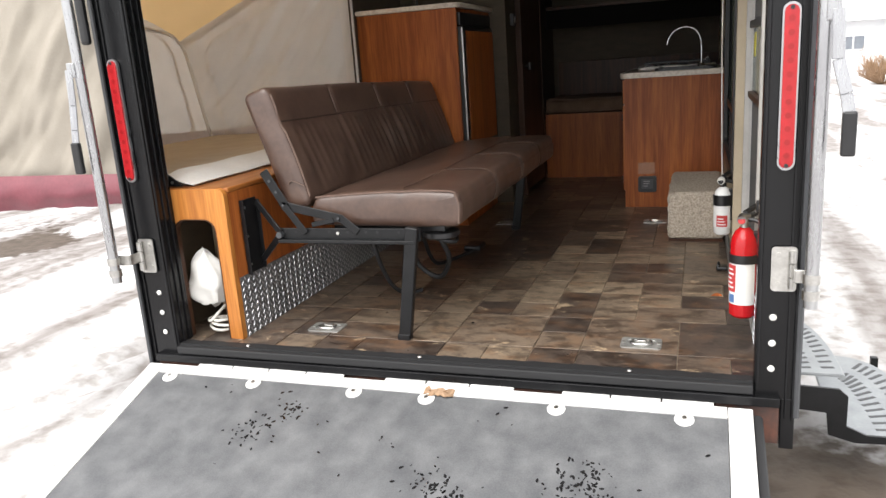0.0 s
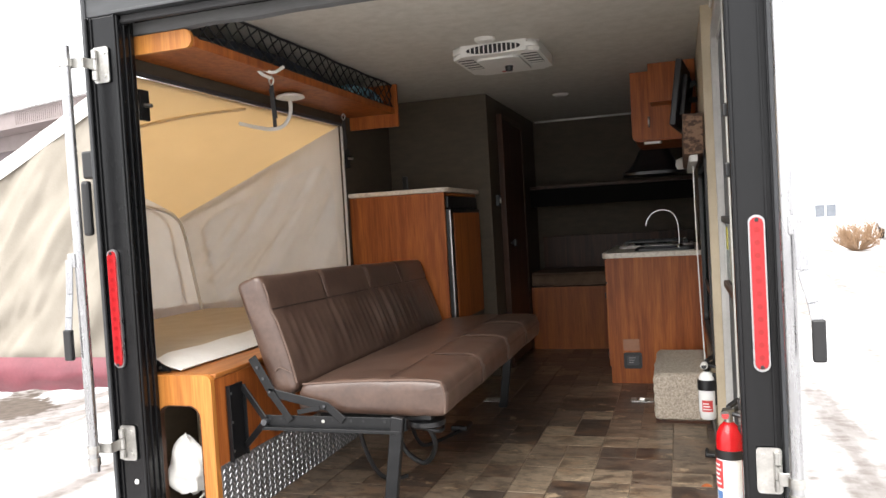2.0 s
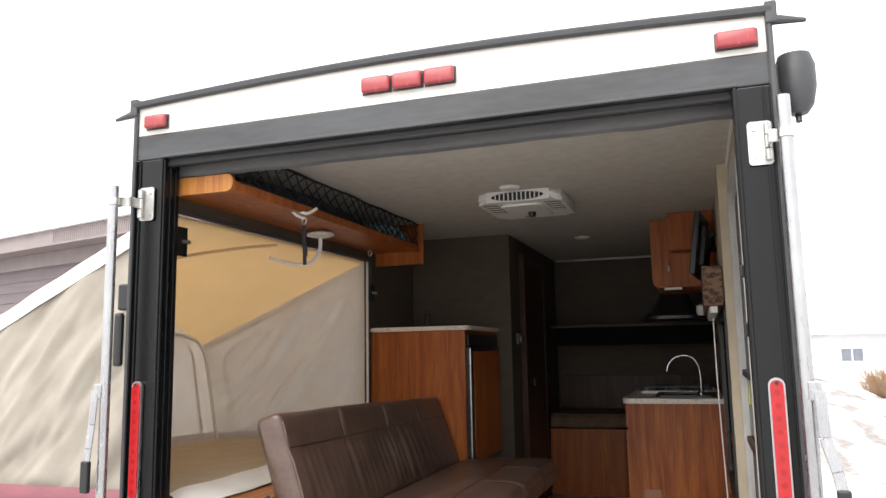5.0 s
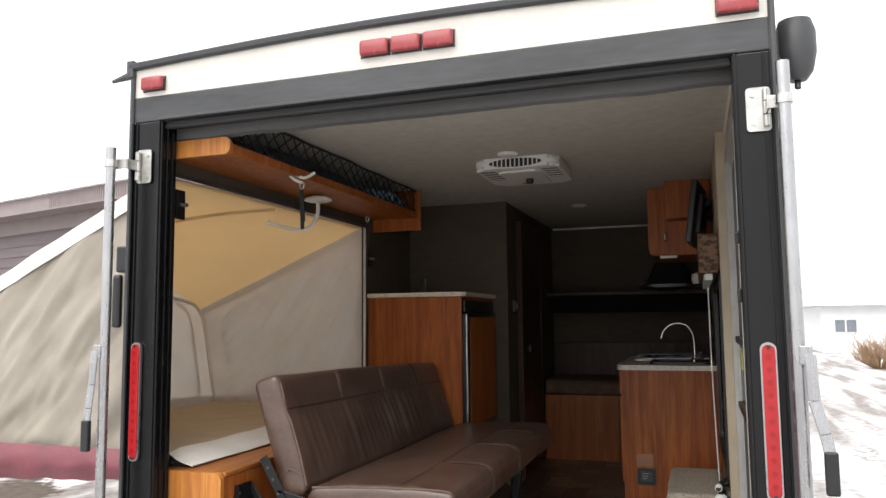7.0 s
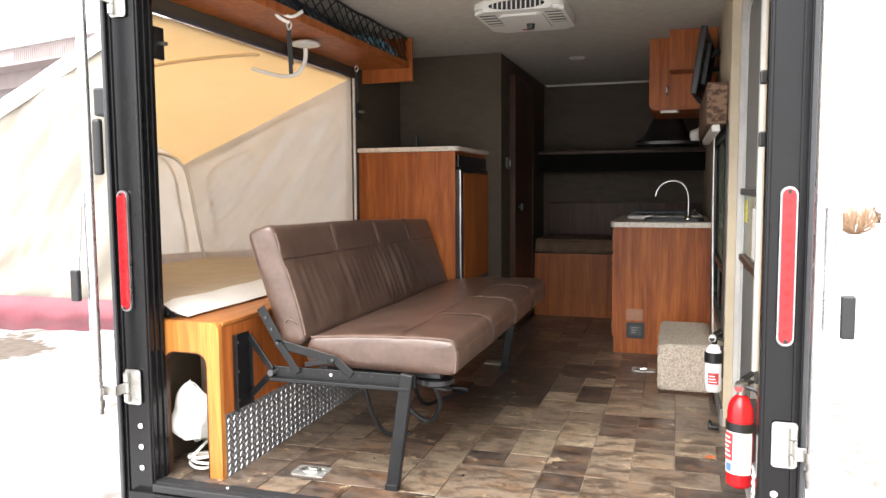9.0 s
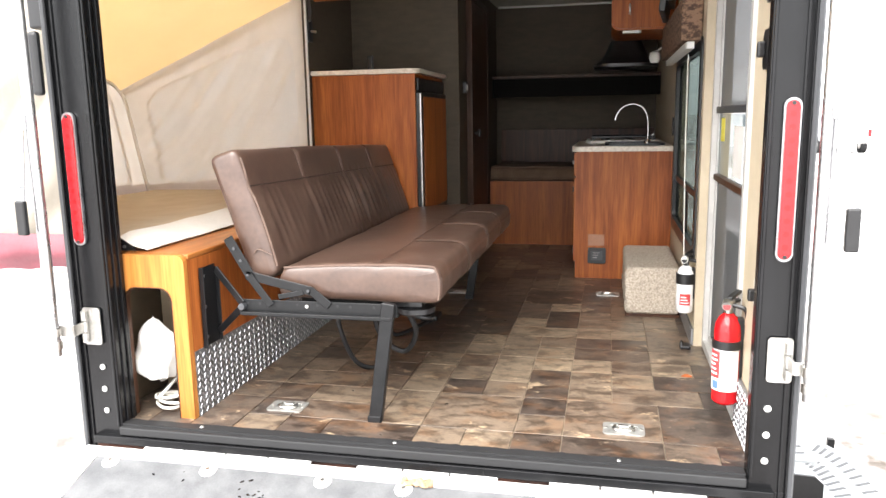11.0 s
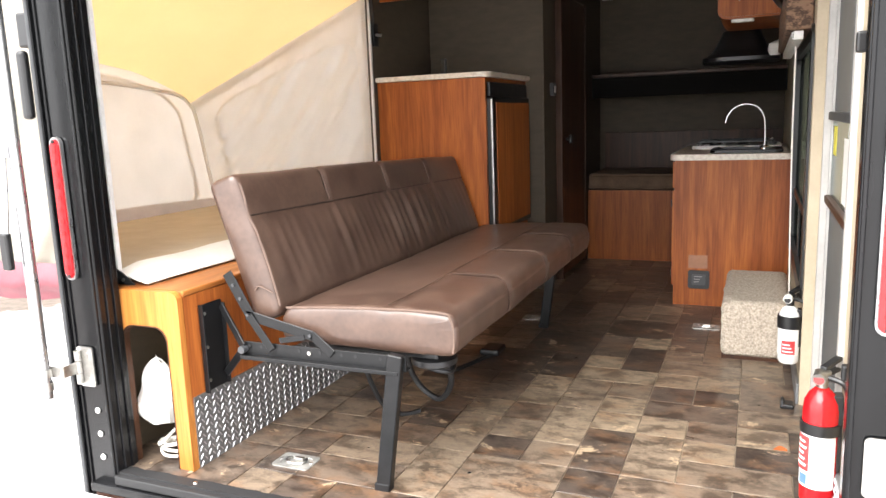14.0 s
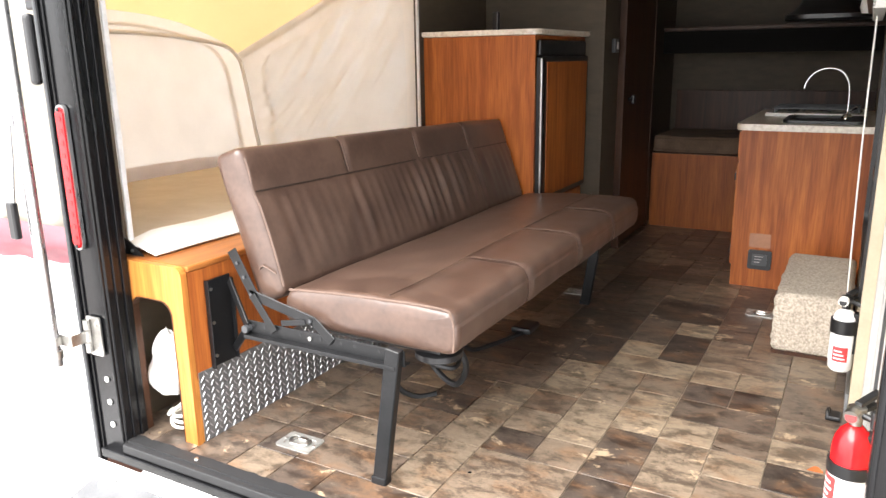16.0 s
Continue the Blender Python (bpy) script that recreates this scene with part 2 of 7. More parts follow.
# Taupe darkened further: the deep interior's shade is put into its albedo.
WALL = mat("darkened_taupe_wallboard", (0.082, 0.063, 0.042), (0.057, 0.043, 0.028), rough=0.7, size=10, fine=120, bump=0.2, stretch=(1, 1, 3))
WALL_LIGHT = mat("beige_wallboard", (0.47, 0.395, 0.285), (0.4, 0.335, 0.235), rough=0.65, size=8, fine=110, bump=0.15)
CANVAS_IN = mat("cream_tent_canvas", (0.82, 0.785, 0.745), (0.76, 0.725, 0.68), rough=0.85, size=6, fine=200, translucent=0.41, bump=0.2)
CANVAS_WIN = mat("pale_window_vinyl", (0.8, 0.775, 0.745), (0.74, 0.715, 0.685), rough=0.7, size=5, fine=160, translucent=0.4, bump=0.15)
CANVAS_ROOF = mat("yellow_tent_roof", (0.8, 0.66, 0.45), (0.75, 0.615, 0.41), rough=0.75, size=3, fine=150, translucent=0.44)
CANVAS_OUT = mat("grey_tent_canvas", (0.36, 0.325, 0.275), (0.29, 0.26, 0.215), rough=0.85, size=5, fine=180, translucent=0.12)
CANVAS_BAND = mat("lilac_grey_hem", (0.84, 0.79, 0.77), (0.77, 0.72, 0.7), rough=0.8, size=12, fine=150, translucent=0.5)
WHITE_VINYL = mat("white_vinyl", (0.78, 0.77, 0.74), (0.68, 0.66, 0.62), rough=0.5, size=6, fine=60)
MAROON = mat("maroon_vinyl", (0.2, 0.05, 0.065), (0.13, 0.03, 0.042), rough=0.5, size=6, fine=80)
FOAM = mat("tan_mattress", (0.52, 0.44, 0.33), (0.45, 0.375, 0.275), rough=0.9, size=8, fine=180)
WHITE_PLASTIC = mat("white_plastic", (0.76, 0.75, 0.71), (0.7, 0.69, 0.65), rough=0.4, size=20, fine=90, bump=0.03)
LAMINATE_TOP = mat("speckled_beige_laminate", (0.7, 0.63, 0.54), (0.54, 0.46, 0.38), rough=0.3, size=45, fine=260, contrast=(0.4, 0.55), bump=0.03)
CARPET = mat("beige_carpet", (0.52, 0.45, 0.37), (0.27, 0.228, 0.182), rough=0.95, size=110, fine=320, bump=0.8, depth=0.006, contrast=(0.38, 0.6))
RED_LENS = mat("red_lens", (0.4, 0.014, 0.018), (0.32, 0.01, 0.013), rough=0.18, size=40, fine=200, bump=0.1)
RED_MARK = mat("faded_red_lens", (0.32, 0.05, 0.055), (0.26, 0.038, 0.043), rough=0.25, size=20, fine=100)
DOT = mat("dark_red_diode", (0.3, 0.008, 0.01), rough=0.2, bump=0)
RED_PAINT = mat("red_enamel", (0.47, 0.008, 0.012), (0.42, 0.007, 0.01), rough=0.2, size=10, fine=80, bump=0.02)
WHITE_PAINT = mat("white_enamel", (0.8, 0.8, 0.79), (0.76, 0.76, 0.75), rough=0.25, size=10, fine=80, bump=0.02)
LABEL_RED = mat("red_print", (0.55, 0.05, 0.05), rough=0.5, bump=0)
LABEL_BLUE = mat("blue_print", (0.1, 0.2, 0.42), rough=0.5, bump=0)
LABEL_GREY = mat("grey_print", (0.35, 0.33, 0.33), rough=0.5, bump=0)
YELLOW = mat("yellow_sticker", (0.75, 0.68, 0.05), rough=0.5, bump=0)
SLATE = slate("slate_vinyl")
GROUT = mat("tan_joint", (0.34, 0.28, 0.21), (0.2, 0.16, 0.12), rough=0.7, size=20, fine=120)
RAMP = mat("worn_grey_ramp_tread", (0.15, 0.152, 0.155), (0.066, 0.068, 0.073), rough=0.6, size=11, fine=190, bump=0.5, depth=0.002, contrast=(0.3, 0.7))
WET = mat("wet_patch", (0.014, 0.014, 0.015), rough=0.25, size=30, fine=200)
RUST = mat("rusty_primer", (0.11, 0.042, 0.026), (0.02, 0.017, 0.016), rough=0.6, size=9, fine=60)
GLASS = glass("tinted_glass", (0.27, 0.3, 0.29))
CLEAR = glass("clear_plastic", (0.55, 0.57, 0.565))
SCREEN = mesh_cloth("insect_screen", (0.1, 0.105, 0.11), 0.25)
ROLL = mat("rolled_screen_cloth", (0.1, 0.1, 0.1), (0.06, 0.06, 0.06), rough=0.75, size=6, fine=90, stretch=(0.4, 1, 3))
CORD = mat("black_cord", (0.012, 0.012, 0.013), rough=0.6, bump=0)
WHITE_CORD = mat("white_cord", (0.75, 0.72, 0.66), rough=0.6, bump=0)
BLUE_CLOTH = mat("light_blue_cloth", (0.3, 0.62, 0.78), (0.02, 0.04, 0.07), rough=0.8, size=28, fine=90, contrast=(0.44, 0.52))
DARK_CLOTH = mat("dark_blue_cloth", (0.02, 0.03, 0.05), rough=0.9, size=12, fine=90)
VALANCE = mat("patterned_brown_fabric", (0.2, 0.12, 0.075), (0.06, 0.032, 0.02), rough=0.85, size=28, fine=120, contrast=(0.45, 0.55), stretch=(1, 1, 2))
BEDDING = mat("brown_bedding", (0.17, 0.11, 0.07), (0.09, 0.055, 0.035), rough=0.9, size=7, fine=120)
SIDING = mat("grey_brown_siding", (0.17, 0.14, 0.145), (0.13, 0.105, 0.11), rough=0.7, size=4, fine=40, stretch=(0.3, 1, 4), per_object=0.08)
EAVE = mat("taupe_eave_paint", (0.27, 0.225, 0.22), (0.22, 0.185, 0.18), rough=0.6, size=4, fine=40)
# Roof colour whitened to imitate an overexposed far roof.
SHINGLE = mat("overexposed_white_shingle", (0.85, 0.85, 0.86), (0.7, 0.7, 0.71), rough=0.9, size=3, fine=20)
FAR_WHITE = mat("white_house_siding", (0.75, 0.76, 0.77), (0.68, 0.69, 0.7), rough=0.7, size=2, fine=20)
FAR_GLASS = mat("grey_window_pane", (0.2, 0.22, 0.25), rough=0.15, bump=0)
TWIG = mat("dry_twigs", (0.36, 0.24, 0.15), (0.27, 0.17, 0.1), rough=0.9, size=20, fine=90)
CAR_PAINT = mat("white_car_paint", (0.6, 0.62, 0.64), rough=0.25, bump=0)
TYRE = mat("tyre_rubber", (0.02, 0.02, 0.02), rough=0.8)
STEP_GREY = mat("painted_step_grey", (0.34, 0.36, 0.37), (0.25, 0.265, 0.275), rough=0.45, metal=0.2, size=10, fine=120)


GROUND_Z = -0.62


def snow_material():
    """Snow with slush, bare wet patches and tyre-packed streaks."""
    m = bpy.data.materials.new("trodden_snow")
    m.use_nodes = True
    n, l = m.node_tree.nodes, m.node_tree.links
    b = n["Principled BSDF"]
    co = n.new("ShaderNodeTexCoord")
    mp = n.new("ShaderNodeMapping")
    mp.inputs["Scale"].default_value = (2.2, 0.3, 1)
    l.new(co.outputs["Object"], mp.inputs["Vector"])
    a, c, f = (n.new("ShaderNodeTexNoise") for _ in range(3))
    for g, sc, d, src in ((a, 0.9, 6, mp.outputs[0]), (c, 0.55, 8, co.outputs["Object"]), (f, 9.0, 8, co.outputs["Object"])):
        g.inputs["Scale"].default_value, g.inputs["Detail"].default_value = sc, d
        l.new(src, g.inputs["Vector"])
    r = n.new("ShaderNodeValToRGB")
    r.color_ramp.elements[0].position, r.color_ramp.elements[1].position = 0.4, 0.62
    r.color_ramp.elements[0].color, r.color_ramp.elements[1].color = (0.27, 0.245, 0.23, 1), (0.76, 0.76, 0.77, 1)
    l.new(a.outputs["Fac"], r.inputs[0])
    r2 = n.new("ShaderNodeValToRGB")
    r2.color_ramp.elements[0].position, r2.color_ramp.elements[1].position = 0.31, 0.37
    r2.color_ramp.elements[0].color, r2.color_ramp.elements[1].color = (1, 1, 1, 1), (0, 0, 0, 1)
    mixf = n.new("ShaderNodeMath")
    mixf.operation = "MULTIPLY_ADD"
    mixf.inputs[1].default_value = 0.25
    l.new(f.outputs["Fac"], mixf.inputs[0])
    half = n.new("ShaderNodeMath")
    half.operation = "MULTIPLY"
    half.inputs[1].default_value = 0.75
    l.new(c.outputs["Fac"], half.inputs[0])
    l.new(half.outputs[0], mixf.inputs[2])
    # two bare spots: wet mud by the entry step, soil across the yard
    low = mixf.outputs[0]
    for centre, reach in (((1.55, 0.5, GROUND_Z), 0.55), ((1.9, 0.1, GROUND_Z), 0.5), ((-6.3, 3.9, GROUND_Z), 0.7), ((-4.3, -0.6, GROUND_Z), 0.35)):
        dv = n.new("ShaderNodeVectorMath")
        dv.operation = "DISTANCE"
        dv.inputs[1].default_value = centre
        l.new(co.outputs["Object"], dv.inputs[0])
        mr = n.new("ShaderNodeMapRange")
        mr.inputs["From Min"].default_value, mr.inputs["From Max"].default_value = reach * 0.3, reach * 1.5
        mr.inputs["To Min"].default_value, mr.inputs["To Max"].default_value = 0.25, 0.0
        l.new(dv.outputs["Value"], mr.inputs["Value"])
        sb = n.new("ShaderNodeMath")
        sb.operation = "SUBTRACT"
        l.new(low, sb.inputs[0])
        l.new(mr.outputs[0], sb.inputs[1])
        low = sb.outputs[0]
    l.new(low, r2.inputs[0])
    mx = n.new("ShaderNodeMix")
    mx.data_type = "RGBA"
    l.new(r2.outputs[0], mx.inputs["Factor"])
    l.new(r.outputs[0], mx.inputs["A"])
    mx.inputs["B"].default_value = (0.11, 0.085, 0.065, 1)
    slush = n.new("ShaderNodeValToRGB")          # trodden lumps and ruts
    slush.color_ramp.elements[0].position, slush.color_ramp.elements[1].position = 0.36, 0.54
    slush.color_ramp.elements[0].color, slush.color_ramp.elements[1].color = (0.66, 0.63, 0.6, 1), (1, 1, 1, 1)
    l.new(f.outputs["Fac"], slush.inputs[0])
    lumps = n.new("ShaderNodeMix")
    lumps.data_type, lumps.blend_type = "RGBA", "MULTIPLY"
    lumps.inputs["Factor"].default_value = 1.0
    l.new(mx.outputs["Result"], lumps.inputs["A"])
    l.new(slush.outputs[0], lumps.inputs["B"])
    l.new(lumps.outputs["Result"], b.inputs["Base Color"])
    b.inputs["Roughness"].default_value = 0.65
    bp = n.new("ShaderNodeBump")
    bp.inputs["Strength"].default_value, bp.inputs["Distance"].default_value = 0.9, 0.06
    l.new(mixf.outputs[0], bp.inputs["Height"])
    l.new(bp.outputs[0], b.inputs["Normal"])
    return m


SNOW = snow_material()


# ---- building helpers ----
def origin_of(ob):
    v = Vector((0, 0, 0))
    while ob is not None:
        v += ob.location
        ob = ob.parent
    return v


def mesh_object(name, bm, material, parent=None, label="", at=None, smooth=False):
    """One mesh object out of a bmesh in world metres."""
    base = origin_of(parent) if parent else Vector((0, 0, 0))
    local = Vector(at) if at is not None else Vector((0, 0, 0))
    bmesh.ops.translate(bm, verts=bm.verts, vec=-(base + local))
    bmesh.ops.recalc_face_normals(bm, faces=bm.faces)
    me = bpy.data.meshes.new(name)
    bm.to_mesh(me)
    bm.free()
    me.materials.append(material)
    if smooth:
        for p in me.polygons:
            p.use_smooth = True
        me.set_sharp_from_angle(angle=radians(40))
    ob = new(name, me)
    ob.location = local
    if parent:
        ob.parent = parent
    if label:
        ob["label"] = label
    return ob


def part(name, bm, material, parent, label="", smooth=False):
    return mesh_object(name, bm, material, parent, label, smooth=smooth)


def thing(name, at, label, category, group="", kind=""):
    ob = new(name)
    ob.empty_display_size = 0.05
    ob.location = at
    return tagged(ob, label, category, group, kind)


def structure(name, bm, material, label, category, smooth=False):
    return tagged(mesh_object(name, bm, material, smooth=smooth), label, category, "", "structure")


def add_box(bm, lo, hi, bevel=0.0, segs=2):
    c = [(a + b) / 2 for a, b in zip(lo, hi)]
    d = [abs(b - a) for a, b in zip(lo, hi)]
    r = bmesh.ops.create_cube(bm, size=1, matrix=Matrix.Translation(c) @ Matrix.Diagonal((*d, 1)))
    if bevel:
        es = list({e for v in r["verts"] for e in v.link_edges})
        bmesh.ops.bevel(bm, geom=es, offset=min(bevel, min(d) * 0.45), segments=segs, profile=0.5, affect="EDGES")
    return bm


def box(lo, hi, bevel=0.0, segs=2):
    return add_box(bmesh.new(), lo, hi, bevel, segs)


def add_bar(bm, p, q, w, h, up=(0, 0, 1), bevel=0.002):
    """A flat bar from p to q, w across and h along up."""
    p, q = Vector(p), Vector(q)
    z = (q - p).normalized()
    x = Vector(up).cross(z)
    x = x.normalized() if x.length > 1e-4 else Vector((1, 0, 0))
    y = z.cross(x)
    m = Matrix((x, y, z)).transposed().to_4x4()
    m.translation = (p + q) / 2
    r = bmesh.ops.create_cube(bm, size=1, matrix=m @ Matrix.Diagonal((w, h, (q - p).length, 1)))
    if bevel:
        bmesh.ops.bevel(bm, geom=list({e for v in r["verts"] for e in v.link_edges}), offset=bevel, segments=1, affect="EDGES")
    return bm


def add_cyl(bm, p, q, r1, r2=None, n=20, caps=True):
    p, q = Vector(p), Vector(q)
    turn = (q - p).to_track_quat("Z", "Y").to_matrix().to_4x4()
    turn.translation = (p + q) / 2
    bmesh.ops.create_cone(bm, cap_ends=caps, segments=n, radius1=r1, radius2=r1 if r2 is None else r2, depth=(q - p).length, matrix=turn)
    return bm


def add_tube(bm, pts, r, n=10, steps=6):
    """A round tube along a smooth line through pts."""
    pts = [Vector(p) for p in pts]
    line = []
    for i in range(len(pts) - 1):
        a, b, c, d = pts[max(i - 1, 0)], pts[i], pts[i + 1], pts[min(i + 2, len(pts) - 1)]
        for k in range(steps):
            t = k / steps
            line.append(0.5 * (2 * b + (c - a) * t + (2 * a - 5 * b + 4 * c - d) * t * t + (3 * b - a - 3 * c + d) * t ** 3))
    line.append(pts[-1])
    rings, side = [], Vector((0.31, 0.77, 0.55))
    for i, p in enumerate(line):
        along = (line[min(i + 1, len(line) - 1)] - line[max(i - 1, 0)]).normalized()
        side = (side - along * side.dot(along))
        side = side.normalized() if side.length > 1e-5 else along.orthogonal().normalized()
        other = along.cross(side)
        rings.append([bm.verts.new(p + r * (math.cos(2 * math.pi * k / n) * side + math.sin(2 * math.pi * k / n) * other)) for k in range(n)])
    for a, b in zip(rings, rings[1:]):
        for k in range(n):
            bm.faces.new((a[k], a[(k + 1) % n], b[(k + 1) % n], b[k]))
    bm.faces.new(rings[0])
    bm.faces.new(rings[-1])
    return bm


def tube(pts, r, n=10, steps=6):
    return add_tube(bmesh.new(), pts, r, n, steps)


def add_prism(bm, outline, a, b, axis="y", bevel=0.0):
    """An outline extruded from a to b along an axis; the outline holds the other two coordinates in order."""
    def place(u, v, w):
        return {"x": (w, u, v), "y": (u, w, v), "z": (u, v, w)}[axis]
    lo = [bm.verts.new(place(u, v, a)) for u, v in outline]
    hi = [bm.verts.new(place(u, v, b)) for u, v in outline]
    fs = [bm.faces.new(lo), bm.faces.new(hi[::-1])]
    n = len(outline)
    for i in range(n):
        fs.append(bm.faces.new((lo[i], lo[(i + 1) % n], hi[(i + 1) % n], hi[i])))
    if bevel:
        es = list({e for f in fs[:2] for e in f.edges})
        bmesh.ops.bevel(bm, geom=es, offset=bevel, segments=2, affect="EDGES")
    return bm


def prism(outline, a, b, axis="y", bevel=0.0):
    return add_prism(bmesh.new(), outline, a, b, axis, bevel)


def rounded(u0, v0, u1, v1, r, n=5, corners="1234"):
    """A rounded rectangle outline; corners names the ones that are round (1 low-low, 2 high-low, 3 high-high, 4 low-high)."""
    out = []
    for name, cx, cy, px, py, a0 in (("1", u0 + r, v0 + r, u0, v0, 180), ("2", u1 - r, v0 + r, u1, v0, 270), ("3", u1 - r, v1 - r, u1, v1, 0), ("4", u0 + r, v1 - r, u0, v1, 90)):
        if name in corners:
            out += [(cx + r * math.cos(radians(a0 + 90 * k / n)), cy + r * math.sin(radians(a0 + 90 * k / n))) for k in range(n + 1)]
        else:
            out.append((px, py))
    return out


def framed(bm, outer, inner, a, b, axis):
    """A flat ring between two outlines of the same count, from a to b along axis."""
    def place(u, v, w):
        return {"x": (w, u, v), "y": (u, w, v), "z": (u, v, w)}[axis]
    rings = [[bm.verts.new(place(u, v, w)) for u, v in o] for o, w in ((outer, a), (outer, b), (inner, b), (inner, a))]
    n = len(outer)
    for r, s in zip(rings, rings[1:] + rings[:1]):
        for i in range(n):
            bm.faces.new((r[i], r[(i + 1) % n], s[(i + 1) % n], s[i]))
    return bm


def sheet(fn, nu, nv, thick=0.0, skip=None):
    """A grid surface from fn(u, v) with u, v in 0..1, given thickness."""
    bm = bmesh.new()
    g = [[bm.verts.new(fn(i / nu, j / nv)) for j in range(nv + 1)] for i in range(nu + 1)]
    for i in range(nu):
        for j in range(nv):
            if skip and skip((i + 0.5) / nu, (j + 0.5) / nv):
                continue
            bm.faces.new((g[i][j], g[i + 1][j], g[i + 1][j + 1], g[i][j + 1]))
    if thick:
        bmesh.ops.recalc_face_normals(bm, faces=bm.faces)
        bmesh.ops.solidify(bm, geom=bm.faces[:], thickness=thick)
    return bm


def lathe(profile, centre, n=28):
    """A turned shape about a vertical axis: profile of (radius, height)."""
    bm = bmesh.new()
    rings = []
    for r, h in profile:
        rings.append([bm.verts.new((centre[0] + max(r, 0.0004) * math.cos(2 * math.pi * k / n), centre[1] + max(r, 0.0004) * math.sin(2 * math.pi * k / n), centre[2] + h)) for k in range(n)])
    for a, b in zip(rings, rings[1:]):
        for k in range(n):
            bm.faces.new((a[k], a[(k + 1) % n], b[(k + 1) % n], b[k]))
    bm.faces.new(rings[0])
    bm.faces.new(rings[-1])
    return bm


def nz(x, y=0.0, z=0.0):
    return noise.noise(Vector((x, y, z)))

# ---- plan ----
GROUND = -0.62
XL, XR = -1.13, 1.2           # inner faces of the side walls
TOP = 2.145                     # ceiling
REAR, FRONT = 0.10, 4.95        # inner faces behind the rear frame and at the nose
OPEN_L, OPEN_R, OPEN_T = -1.035, 1.166, 2.083
OUT_L, OUT_R = -1.185, 1.29
XF = 1.148                       # inner face of the right wall beyond the door
SKIN_R = 1.27                    # outer face of the right wall


# ---- ground ----
def ground():
    bm = bmesh.new()
    def height(x, y):
        h = 0.03 * nz(x * 0.7, y * 0.7) + 0.012 * nz(x * 3, y * 3, 4)
        for k, w in ((0.0, 0.14), (1.3, 0.1), (1.55, 0.08), (1.8, 0.1), (2.15, 0.09)):
            d = abs((x + 4.2 - k) * 0.95 - (y - 2) * 0.25)
            h -= 0.06 * math.exp(-(d / w) ** 2) * (1 + 0.5 * nz(y * 2.2, k * 3))
        return GROUND + h - 0.01
    xs = sorted({round(-14 + 0.16 * i, 3) for i in range(160)} | {round(-4.96 + 0.08 * i, 3) for i in range(52)} | {-900, -300, -100, -40, -22, 14, 18, 30, 60, 150, 400, 900})
    ys = sorted({round(-5 + 0.16 * i, 3) for i in range(140)} | {-900, -200, -60, -20, -9, 19, 24, 32, 45, 80, 200, 500, 1500})
    g = [[bm.verts.new((x, y, height(x, y) if -15 < x < 13 and -6 < y < 18 else GROUND - 0.01)) for y in ys] for x in xs]
    for i in range(len(xs) - 1):
        for j in range(len(ys) - 1):
            bm.faces.new((g[i][j], g[i + 1][j], g[i + 1][j + 1], g[i][j + 1]))
    structure("ground", bm, SNOW, "trodden snow with slush, tyre tracks and bare wet patches", "ground", smooth=True)


ground()

# ---- trailer shell ----
T0, T1, TZ0, TZ1 = 0.175, 2.185, 0.64, 1.9      # opening for the folding bed in the left wall
wall = bmesh.new()
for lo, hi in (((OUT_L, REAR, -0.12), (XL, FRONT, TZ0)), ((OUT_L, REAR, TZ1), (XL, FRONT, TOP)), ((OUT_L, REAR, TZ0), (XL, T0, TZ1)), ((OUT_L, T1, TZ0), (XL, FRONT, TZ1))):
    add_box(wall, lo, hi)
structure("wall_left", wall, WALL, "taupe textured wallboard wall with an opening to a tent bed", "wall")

D0, D1, DZ = 0.42, 1.35, 2.02                      # entry door
W0, W1, WZ0, WZ1 = 1.45, 2.76, 0.43, 1.45          # side window
wall = bmesh.new()
for lo, hi in (((XR, 0.056, -0.12), (SKIN_R, D0, TOP)), ((XR, D0, DZ), (SKIN_R, D1, TOP)), ((XR, D0, -0.12), (SKIN_R, D1, 0.012)), ((XF, D1, -0.12), (SKIN_R, W0, TOP)),
               ((XF, W0, -0.12), (SKIN_R - 0.05, W1, WZ0)), ((XF, W0, WZ1), (SKIN_R - 0.05, W1, TOP)), ((XF, W1, -0.12), (SKIN_R - 0.05, FRONT, TOP))):
    add_box(wall, lo, hi)
structure("wall_right", wall, WALL_LIGHT, "beige wallboard side wall with a door and a window", "wall")
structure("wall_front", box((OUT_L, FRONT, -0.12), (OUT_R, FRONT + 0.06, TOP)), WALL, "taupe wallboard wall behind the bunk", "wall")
structure("ceiling", box((OUT_L, 0.06, TOP), (OUT_R, FRONT + 0.06, TOP + 0.06)), CEILING, "pale textured ceiling panel", "ceiling")
trimline = bmesh.new()
add_box(trimline, (XR - 0.012, REAR + 0.02, TOP - 0.018), (XR - 0.001, D1, TOP - 0.001), 0.003)
add_box(trimline, (-0.32, FRONT - 0.012, TOP - 0.018), (XF - 0.013, FRONT - 0.001, TOP - 0.001), 0.003)
structure("trim", trimline, WHITE_PLASTIC, "thin pale cove trim under the ceiling", "trim")
roof = bmesh.new()
arch = [(OUT_L - 0.01 + (OUT_R - OUT_L + 0.02) * k / 16, 2.312 + 0.035 * math.sin(math.pi * k / 16)) for k in range(17)]
add_prism(roof, arch + [(OUT_R + 0.01, TOP + 0.062), (OUT_L - 0.01, TOP + 0.062)], 0.012, FRONT + 0.06, "y")
structure("roof", roof, CREAM, "cream curved trailer roof", "roof")


